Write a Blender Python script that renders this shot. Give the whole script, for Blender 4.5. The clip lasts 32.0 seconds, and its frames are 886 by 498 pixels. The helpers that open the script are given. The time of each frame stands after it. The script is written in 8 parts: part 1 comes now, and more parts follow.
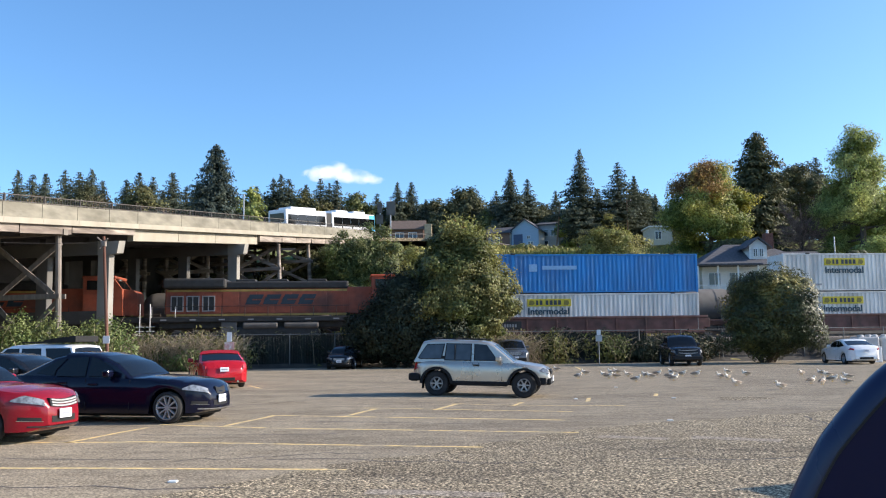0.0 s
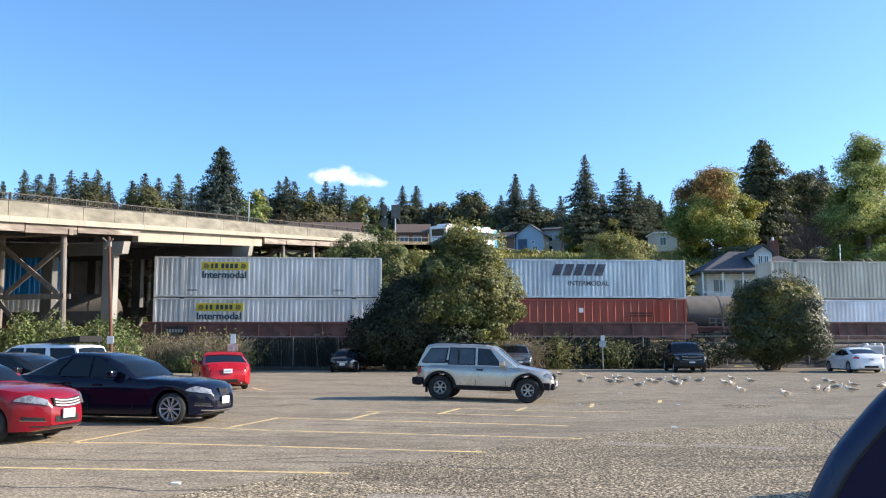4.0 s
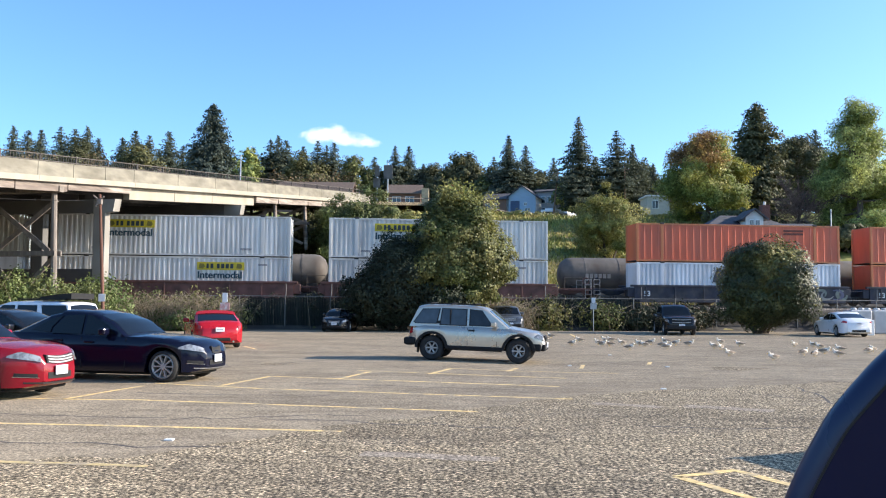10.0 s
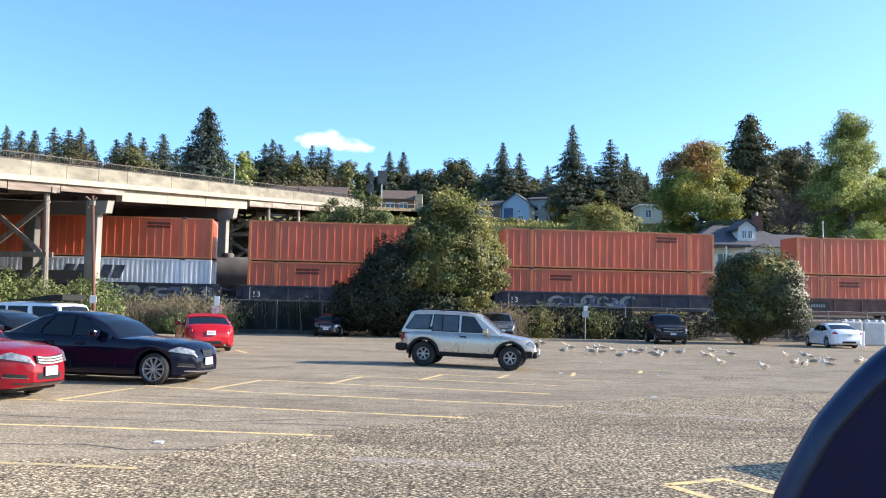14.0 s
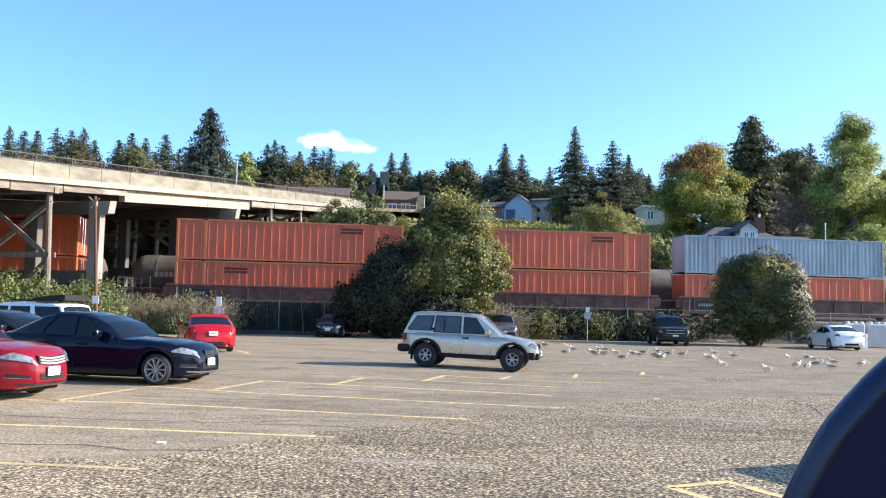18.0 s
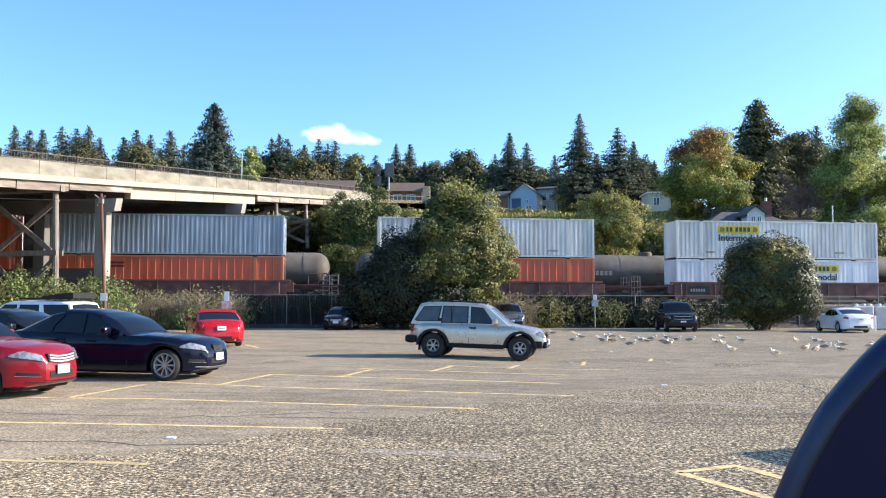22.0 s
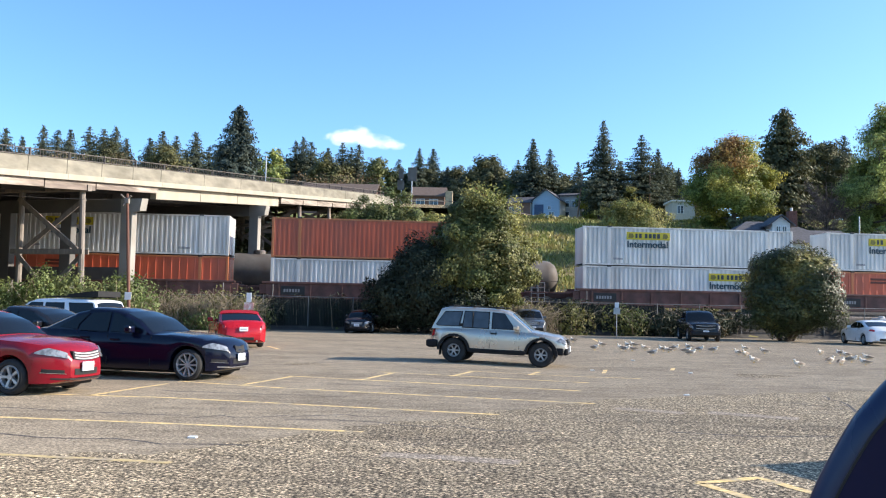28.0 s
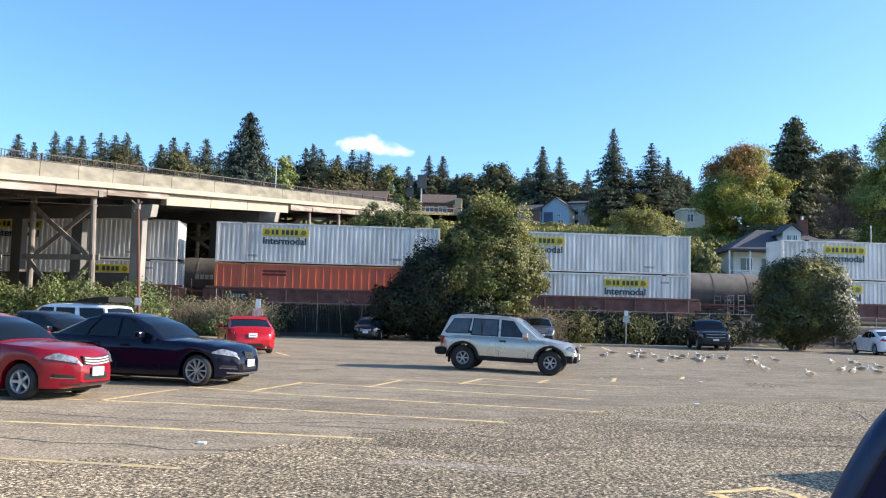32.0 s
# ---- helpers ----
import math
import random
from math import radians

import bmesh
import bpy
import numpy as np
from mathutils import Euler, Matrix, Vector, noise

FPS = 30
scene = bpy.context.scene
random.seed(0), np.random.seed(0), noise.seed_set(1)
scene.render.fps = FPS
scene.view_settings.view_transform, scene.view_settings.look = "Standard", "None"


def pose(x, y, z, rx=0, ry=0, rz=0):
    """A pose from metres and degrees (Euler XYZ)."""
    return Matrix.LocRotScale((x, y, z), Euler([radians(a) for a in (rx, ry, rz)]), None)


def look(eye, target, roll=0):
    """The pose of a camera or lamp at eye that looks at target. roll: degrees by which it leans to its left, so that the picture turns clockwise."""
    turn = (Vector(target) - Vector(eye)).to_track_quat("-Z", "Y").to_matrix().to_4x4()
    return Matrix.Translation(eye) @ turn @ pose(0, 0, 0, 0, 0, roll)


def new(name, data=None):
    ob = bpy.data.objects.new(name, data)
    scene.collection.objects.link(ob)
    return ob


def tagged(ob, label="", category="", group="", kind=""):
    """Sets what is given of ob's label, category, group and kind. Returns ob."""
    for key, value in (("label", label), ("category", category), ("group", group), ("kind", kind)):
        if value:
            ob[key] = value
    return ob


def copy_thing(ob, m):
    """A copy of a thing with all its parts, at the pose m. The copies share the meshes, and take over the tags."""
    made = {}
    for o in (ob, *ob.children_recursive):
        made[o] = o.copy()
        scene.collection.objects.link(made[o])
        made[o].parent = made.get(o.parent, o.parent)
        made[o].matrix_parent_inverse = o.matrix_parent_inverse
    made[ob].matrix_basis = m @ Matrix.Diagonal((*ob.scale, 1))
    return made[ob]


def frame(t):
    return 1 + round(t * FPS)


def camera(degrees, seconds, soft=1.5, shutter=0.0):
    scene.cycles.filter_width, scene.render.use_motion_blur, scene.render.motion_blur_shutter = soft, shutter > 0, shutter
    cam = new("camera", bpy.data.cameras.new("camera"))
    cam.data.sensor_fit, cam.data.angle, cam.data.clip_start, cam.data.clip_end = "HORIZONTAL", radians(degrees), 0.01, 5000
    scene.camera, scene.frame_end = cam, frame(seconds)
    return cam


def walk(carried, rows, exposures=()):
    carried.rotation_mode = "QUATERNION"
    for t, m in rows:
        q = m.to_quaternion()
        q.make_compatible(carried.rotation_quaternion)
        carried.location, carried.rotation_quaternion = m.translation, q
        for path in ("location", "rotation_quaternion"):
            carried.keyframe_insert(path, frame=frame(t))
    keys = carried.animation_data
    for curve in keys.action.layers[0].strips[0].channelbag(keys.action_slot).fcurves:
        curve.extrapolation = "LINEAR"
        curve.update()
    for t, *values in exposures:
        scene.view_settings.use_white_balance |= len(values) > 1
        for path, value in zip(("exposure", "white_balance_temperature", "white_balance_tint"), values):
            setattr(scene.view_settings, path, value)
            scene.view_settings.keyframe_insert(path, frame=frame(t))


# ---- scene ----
# The camera: held by somebody who stands at the edge of the lot and sways a little.
cam = camera(54.2, 32.0, 1.12)
walk(cam, [
    (0, pose(0.000, -0.000, 1.700, 96.000, 0.750, -0.000)),
    (0.5, pose(-0.003, 0.014, 1.710, 95.838, 0.638, -0.028)),
    (1, pose(-0.009, 0.035, 1.698, 95.764, 0.311, -0.354)),
    (1.5, pose(-0.010, 0.032, 1.703, 95.609, 0.008, -0.270)),
    (2, pose(-0.012, 0.026, 1.711, 95.542, 0.234, 0.059)),
    (2.5, pose(-0.009, 0.036, 1.701, 95.881, 0.469, 0.205)),
    (4.5, pose(-0.018, 0.019, 1.706, 96.262, -0.119, 0.025)),
    (5, pose(-0.018, 0.019, 1.706, 95.914, -0.151, -0.411)),
    (5.5, pose(-0.019, 0.023, 1.706, 95.806, 0.086, -0.286)),
    (6, pose(-0.012, 0.025, 1.706, 95.891, -0.032, 0.064)),
    (6.5, pose(-0.017, 0.004, 1.703, 95.801, -0.514, 0.201)),
    (7, pose(-0.026, 0.014, 1.707, 95.349, -0.560, -0.209)),
    (7.5, pose(-0.031, 0.018, 1.707, 95.204, -0.124, 0.059)),
    (8, pose(-0.031, 0.027, 1.700, 94.553, 0.169, 0.281)),
    (8.5, pose(-0.037, 0.025, 1.698, 93.931, 0.019, -0.018)),
    (9, pose(-0.039, 0.044, 1.696, 93.782, -0.068, -0.487)),
    (9.5, pose(-0.036, 0.041, 1.697, 93.516, -0.186, -0.773)),
    (10, pose(-0.038, 0.037, 1.701, 93.684, -0.394, -0.357)),
    (10.5, pose(-0.036, 0.031, 1.696, 93.816, -0.681, -0.285)),
    (11, pose(-0.040, 0.036, 1.696, 93.641, -0.837, -0.896)),
    (11.5, pose(-0.038, 0.030, 1.694, 93.564, -1.116, -1.078)),
    (12, pose(-0.038, 0.037, 1.696, 93.851, -1.201, -1.195)),
    (12.5, pose(-0.034, 0.033, 1.693, 93.951, -1.150, -1.195)),
    (13, pose(-0.035, 0.026, 1.695, 94.082, -1.044, -0.970)),
    (13.5, pose(-0.035, 0.030, 1.695, 94.197, -0.911, -0.795)),
    (14, pose(-0.034, 0.021, 1.693, 94.107, -1.129, -0.869)),
    (14.5, pose(-0.033, 0.015, 1.696, 94.160, -1.087, -0.861)),
    (16.5, pose(-0.043, 0.025, 1.700, 94.651, -0.930, -0.300)),
    (17, pose(-0.045, 0.018, 1.700, 94.695, -1.077, -0.569)),
    (17.5, pose(-0.042, 0.029, 1.699, 94.455, -1.327, -0.631)),
    (18, pose(-0.046, 0.032, 1.696, 94.173, -1.260, -0.750)),
    (18.5, pose(-0.038, 0.028, 1.695, 93.952, -0.872, -0.983)),
    (19, pose(-0.030, 0.021, 1.692, 93.609, -0.778, -0.966)),
    (19.5, pose(-0.029, 0.031, 1.692, 93.348, -0.906, -0.745)),
    (20, pose(-0.030, 0.033, 1.690, 93.493, -1.073, -0.577)),
    (20.5, pose(-0.027, 0.030, 1.692, 93.689, -0.837, -0.450)),
    (21, pose(-0.028, 0.022, 1.692, 93.580, -0.894, -0.549)),
    (21.5, pose(-0.032, 0.018, 1.691, 93.534, -0.511, -0.463)),
    (22, pose(-0.019, 0.020, 1.693, 93.542, -0.134, -0.237)),
    (22.5, pose(-0.019, 0.021, 1.696, 93.551, -0.262, -0.043)),
    (23, pose(-0.021, 0.018, 1.692, 93.632, -0.440, -0.012)),
    (23.5, pose(-0.024, 0.014, 1.695, 93.641, -0.398, 0.023)),
    (24, pose(-0.019, 0.009, 1.690, 93.695, -0.272, 0.355)),
    (24.5, pose(-0.017, 0.018, 1.693, 93.779, -0.333, 0.593)),
    (25, pose(-0.019, 0.015, 1.692, 93.558, -0.504, 0.815)),
    (25.5, pose(-0.021, 0.024, 1.690, 93.435, -0.584, 0.864)),
    (27.5, pose(-0.036, 0.033, 1.687, 93.759, -1.073, 1.133)),
    (28, pose(-0.040, 0.022, 1.692, 93.849, -1.168, 1.129)),
    (28.5, pose(-0.042, 0.025, 1.694, 93.686, -1.148, 0.989)),
    (29, pose(-0.040, 0.032, 1.689, 93.672, -1.018, 1.142)),
    (29.5, pose(-0.039, 0.022, 1.693, 93.904, -1.047, 1.316)),
    (30, pose(-0.042, 0.026, 1.695, 94.100, -1.332, 1.455)),
    (30.5, pose(-0.054, 0.025, 1.693, 94.096, -1.575, 1.525)),
    (31, pose(-0.055, 0.018, 1.693, 94.524, -1.642, 1.650)),
    (31.5, pose(-0.054, 0.022, 1.694, 94.464, -1.554, 1.752)),
    (32, pose(-0.051, 0.029, 1.690, 94.314, -1.481, 1.706)),
], exposures=[(0.0, 0.72), (2.0, 0.88), (4.5, 0.85), (7.0, 0.88), (9.0, 0.92), (13.0, 1.10), (19.0, 1.16), (23.0, 1.06), (28.0, 0.96), (32.0, 0.94)])

# ---- sky and sun ----
SUN_UP, SUN_SIDE = 24.5, -3.5          # degrees above the ground; degrees from +x towards the viewer
world = bpy.data.worlds.new("sky")
scene.world = world
world.use_nodes = True
sky_nodes = world.node_tree.nodes
sky = sky_nodes.new("ShaderNodeTexSky")
sky.sky_type = "NISHITA"
sky.sun_disc = False
sky.sun_elevation = radians(SUN_UP)
sky.sun_rotation = radians(90 + SUN_SIDE)
sky.air_density, sky.dust_density, sky.ozone_density = 1.0, 3.0, 5.0
sky.altitude = 1500
sky_nodes["Background"].inputs[1].default_value = 0.168
# clear autumn air: a deeper, slightly greener blue
tint = sky_nodes.new("ShaderNodeHueSaturation")
tint.inputs["Hue"].default_value, tint.inputs["Saturation"].default_value, tint.inputs["Value"].default_value = 0.496, 1.06, 1.0
world.node_tree.links.new(sky.outputs[0], tint.inputs["Color"])
world.node_tree.links.new(tint.outputs[0], sky_nodes["Background"].inputs[0])
sun_data = bpy.data.lights.new("sun", "SUN")
sun_data.energy, sun_data.angle, sun_data.color = 5.0, radians(0.53), (1.0, 0.89, 0.76)
sun_ob = new("sun", sun_data)
sun_way = Vector((math.cos(radians(SUN_UP)) * math.cos(radians(SUN_SIDE)), -math.cos(radians(SUN_UP)) * math.sin(radians(SUN_SIDE)), math.sin(radians(SUN_UP))))
sun_ob.matrix_world = look(sun_way * 100, (0, 0, 0))

# ---- materials ----
def material(name, color, rough=0.6, metal=0.0, spread=0.12, scale=6.0, bump=0.0, fine=60.0, island=0.0, second=None, second_scale=0.7,
             second_at=(0.5, 0.65), coat=0.0, clear=0.0, stretch=(1, 1, 1), per_object=0.0, spec=0.5, glow=0.0, tight=0.2):
    """A surface with grain at two scales: colour noise (spread), larger patches of a second colour, relief."""
    m = bpy.data.materials.new(name)
    m.use_nodes = True
    nt = m.node_tree
    b = nt.nodes["Principled BSDF"]
    link = nt.links.new
    b.inputs["Roughness"].default_value = rough
    b.inputs["Metallic"].default_value = metal
    b.inputs["Specular IOR Level"].default_value = spec
    b.inputs["Coat Weight"].default_value = coat
    b.inputs["Coat Roughness"].default_value = 0.04
    b.inputs["Transmission Weight"].default_value = clear
    if glow:
        b.inputs["Emission Color"].default_value = (*color, 1)
        b.inputs["Emission Strength"].default_value = glow
    co = nt.nodes.new("ShaderNodeTexCoord")
    mp = nt.nodes.new("ShaderNodeMapping")
    mp.inputs["Scale"].default_value = stretch
    link(co.outputs["Object"], mp.inputs["Vector"])

    def tex(size, detail=4.0):
        t = nt.nodes.new("ShaderNodeTexNoise")
        t.inputs["Scale"].default_value, t.inputs["Detail"].default_value = size, detail
        link(mp.outputs[0], t.inputs["Vector"])
        return t.outputs["Fac"]

    def ramp(src, a, z, lo, hi):
        r = nt.nodes.new("ShaderNodeMapRange")
        r.inputs["From Min"].default_value, r.inputs["From Max"].default_value = a, z
        r.inputs["To Min"].default_value, r.inputs["To Max"].default_value = lo, hi
        link(src, r.inputs["Value"])
        return r.outputs[0]

    def mix(fac, a, z, how="MIX"):
        x = nt.nodes.new("ShaderNodeMix")
        x.data_type, x.blend_type = "RGBA", how
        for src, i in ((fac, 0), (a, 6), (z, 7)):
            if hasattr(src, "is_linked"):
                link(src, x.inputs[i])
            elif i == 0:
                x.inputs[0].default_value = src
            else:
                x.inputs[i].default_value = (*src, 1)
        return x.outputs[2]

    col = color
    if second:
        col = mix(ramp(tex(second_scale, 6.0), second_at[0], second_at[1], 0, 1), col, second)
    if spread:
        v = ramp(tex(scale), 0.5 - tight, 0.5 + tight, 1 - spread, 1 + spread)
        col = mix(1.0, col, v, "MULTIPLY")
    if island:
        g = nt.nodes.new("ShaderNodeNewGeometry")
        col = mix(1.0, col, ramp(g.outputs["Random Per Island"], 0, 1, 1 - island, 1 + island), "MULTIPLY")
    if per_object:
        g = nt.nodes.new("ShaderNodeObjectInfo")
        col = mix(1.0, col, ramp(g.outputs["Random"], 0, 1, 1 - per_object, 1 + per_object), "MULTIPLY")
    if hasattr(col, "is_linked"):
        link(col, b.inputs["Base Color"])
    else:
        b.inputs["Base Color"].default_value = (*col, 1)
    if spread:
        link(ramp(tex(scale * 0.6), 0.3, 0.7, max(0.02, rough * 0.85), min(1, rough * 1.15)), b.inputs["Roughness"])
    if bump:
        n = nt.nodes.new("ShaderNodeBump")
        n.inputs["Strength"].default_value, n.inputs["Distance"].default_value = bump, 0.02
        link(tex(fine, 3.0), n.inputs["Height"])
        link(n.outputs[0], b.inputs["Normal"])
    return m


def leaf_material(name, color, second, rough=0.55, island=0.45, through_=0.22, at=(0.4, 0.62), spec=0.28):
    m = material(name, color, rough, spread=0.25, scale=0.9, island=island, second=second, second_scale=0.35, second_at=at, spec=spec)
    nt = m.node_tree
    b = nt.nodes["Principled BSDF"]
    tr = nt.nodes.new("ShaderNodeBsdfTranslucent")
    mx = nt.nodes.new("ShaderNodeMixShader")
    mx.inputs[0].default_value = through_
    src = b.inputs["Base Color"].links[0].from_socket
    nt.links.new(src, tr.inputs["Color"])
    nt.links.new(b.outputs[0], mx.inputs[1])
    nt.links.new(tr.outputs[0], mx.inputs[2])
    nt.links.new(mx.outputs[0], nt.nodes["Material Output"].inputs["Surface"])
    return m


def asphalt(name, color, second, grain=0.88, patch=0.16):
    """Worn stony asphalt: pale chippings in dark binder, patchy at the scale of a metre."""
    m = material(name, color, 0.92, spread=0.2, scale=2.3, tight=0.2, bump=0.8, fine=36, second=second, second_scale=patch, second_at=(0.44, 0.62), spec=0.2, stretch=(0.6, 1.3, 1))
    nt = m.node_tree
    b = nt.nodes["Principled BSDF"]
    b.inputs["Diffuse Roughness"].default_value = 0.35
    src = b.inputs["Base Color"].links[0].from_socket
    co = nt.nodes.new("ShaderNodeTexCoord")

    def times(src, value, lo, hi, at_lo, at_hi):
        r = nt.nodes.new("ShaderNodeMapRange")
        for k, v in (("From Min", lo), ("From Max", hi), ("To Min", at_lo), ("To Max", at_hi)):
            r.inputs[k].default_value = v
        nt.links.new(value, r.inputs["Value"])
        x = nt.nodes.new("ShaderNodeMix")
        x.data_type, x.blend_type = "RGBA", "MULTIPLY"
        x.inputs[0].default_value = 1.0
        nt.links.new(src, x.inputs[6])
        nt.links.new(r.outputs[0], x.inputs[7])
        return x.outputs[2]

    for size, detail, lo, hi, amount in ((24, 3.0, 0.44, 0.56, grain), (75, 2.0, 0.40, 0.60, grain * 0.45), (9, 2.0, 0.38, 0.62, grain * 0.28)):
        t = nt.nodes.new("ShaderNodeTexNoise")
        t.inputs["Scale"].default_value, t.inputs["Detail"].default_value, t.inputs["Roughness"].default_value = size, detail, 0.75
        nt.links.new(co.outputs["Object"], t.inputs["Vector"])
        src = times(src, t.outputs["Fac"], lo, hi, 1 - amount, 1 + amount * 0.8)
    # single stones, each with its own shade, and the dark binder between them
    v = nt.nodes.new("ShaderNodeTexVoronoi")
    v.inputs["Scale"].default_value = 27
    nt.links.new(co.outputs["Object"], v.inputs["Vector"])
    src = times(src, v.outputs["Distance"], 0.30, 0.62, 1 + 0.25 * grain, 1 - 0.72 * grain)
    sep = nt.nodes.new("ShaderNodeSeparateColor")
    nt.links.new(v.outputs["Color"], sep.inputs[0])
    src = times(src, sep.outputs[0], 0.0, 1.0, 1 - 0.45 * grain, 1 + 0.45 * grain)
    nt.links.new(src, b.inputs["Base Color"])
    return m


ASPHALT = asphalt("asphalt", (0.470, 0.377, 0.248), (0.355, 0.286, 0.192), 0.80)
EARTH = material("grassy_earth", (0.14, 0.165, 0.045), 0.95, spread=0.4, scale=1.5, bump=1.0, fine=8, second=(0.25, 0.20, 0.09), second_scale=0.12, second_at=(0.45, 0.65), spec=0.2)
BALLAST = material("ballast", (0.20, 0.172, 0.150), 0.95, spread=0.7, scale=7, bump=1.0, fine=14, spec=0.2)
YELLOW = material("yellow_line_paint", (0.72, 0.52, 0.22), 0.85, spread=0.35, scale=14, second=(0.40, 0.32, 0.20), second_scale=2.6, second_at=(0.48, 0.62))
CONCRETE = material("old_concrete", (0.335, 0.302, 0.237), 0.9, spread=0.12, scale=1.2, bump=0.3, fine=14, second=(0.35, 0.31, 0.25), second_scale=0.45, second_at=(0.45, 0.62), stretch=(1, 1, 0.35))
PARAPET = material("weathered_parapet_concrete", (0.225, 0.207, 0.16), 0.9, spread=0.25, scale=2.2, bump=0.3, fine=14, second=(0.175, 0.16, 0.122), second_scale=0.7, second_at=(0.45, 0.62), stretch=(0.4, 0.4, 1.2))
# concrete with the shade under the viaduct put into its colour
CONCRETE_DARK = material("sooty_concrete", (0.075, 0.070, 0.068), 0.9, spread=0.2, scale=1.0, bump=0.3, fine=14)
TIMBER = material("weathered_timber", (0.20, 0.172, 0.145), 0.9, spread=0.3, scale=5, bump=0.5, fine=22, stretch=(1, 1, 0.2))
# weathered pale timber with sunlight mixed into its tone
TIMBER_BEAM = material("sun_bleached_timber", (0.33, 0.28, 0.235), 0.9, spread=0.35, scale=4, bump=0.4, fine=14, second=(0.18, 0.145, 0.12), second_scale=0.8, second_at=(0.47, 0.6), stretch=(0.2, 0.2, 1.6))
IRON = material("rusty_railing_iron", (0.09, 0.078, 0.068), 0.8, spread=0.2)
RAIL_STEEL = material("rail_steel", (0.22, 0.17, 0.14), 0.5, 0.6, spread=0.2)
BROWN_CAR = material("brown_well_car_paint", (0.135, 0.062, 0.050), 0.7, spread=0.3, scale=1.5, second=(0.088, 0.048, 0.040), second_scale=0.8)
BLACK_STEEL = material("sooty_black_steel", (0.03, 0.028, 0.026), 0.65, spread=0.3, scale=3)
BLUE_CAR = material("dark_blue_well_car_paint", (0.028, 0.032, 0.05), 0.7, spread=0.3, scale=1.5, second=(0.055, 0.055, 0.06), second_scale=0.9, second_at=(0.50, 0.62))
RUBBER = material("tyre_rubber", (0.02, 0.02, 0.02), 0.85, spread=0.2)
ALLOY = material("alloy_wheel", (0.40, 0.40, 0.40), 0.35, 0.35, spread=0.05)
GLASS = material("dark_car_glass", (0.005, 0.006, 0.007), 0.03, spread=0, spec=0.3)
GLASS_CLEAR = material("clear_car_glass", (0.060, 0.080, 0.098), 0.04, spread=0.25, scale=2.5, spec=0.4)
GLASS_FRONT = material("front_door_glass", (0.024, 0.030, 0.036), 0.03, spread=0.3, scale=3.5, spec=0.4)
TRIM = material("black_trim", (0.014, 0.014, 0.014), 0.6, spread=0.1, spec=0.3)
LAMP = material("clear_lamp", (0.24, 0.25, 0.26), 0.12, 0.3, spread=0.35, scale=14, tight=0.1)
TAIL = material("red_tail_lamp", (0.35, 0.01, 0.012), 0.15, spread=0.05, coat=0.5)
PLATE = material("number_plate", (0.75, 0.76, 0.78), 0.5, spread=0.05)
PLATE_BAR = material("plate_bar", (0.30, 0.32, 0.38), 0.5, spread=0.05)
CHROME = material("chrome", (0.8, 0.8, 0.8), 0.12, 1.0, spread=0.03)
GRILLE = material("bright_grille_metal", (0.50, 0.50, 0.50), 0.3, 0.25, spread=0.04)
WHITE = material("white_paint", (0.78, 0.78, 0.76), 0.55, spread=0.06, scale=2)
FAINT_INK = material("faint_grey_lettering", (0.20, 0.21, 0.23), 0.6, spread=0.15)
TEAL_INK = material("blue_green_lettering", (0.010, 0.050, 0.075), 0.6, spread=0.1)
OLIVE_INK = material("olive_lettering", (0.17, 0.15, 0.03), 0.6, spread=0.2)
DARK_INK = material("dark_lettering", (0.02, 0.035, 0.05), 0.6, spread=0.1)
LABEL_YELLOW = material("yellow_panel", (0.58, 0.47, 0.03), 0.55, spread=0.08)
TANK_GREY = material("tank_car_grey", (0.125, 0.115, 0.105), 0.75, spread=0.25, scale=1.2, second=(0.075, 0.062, 0.052), second_scale=0.6)


def paint(name, color, rough=0.35, coat=0.8, metal=0.0, spec=0.5):
    return material(name, color, rough, metal, spread=0.06, scale=3.0, coat=coat, spec=spec)


def box_paint(name, color, dirt=(0.3, 0.24, 0.18)):
    dull = tuple(c * 0.66 + d * 0.12 for c, d in zip(color, dirt))
    return material(name, color, 0.4, spread=0.13, scale=1.9, second=dull, second_scale=0.55, second_at=(0.45, 0.70), stretch=(1, 1, 0.22))

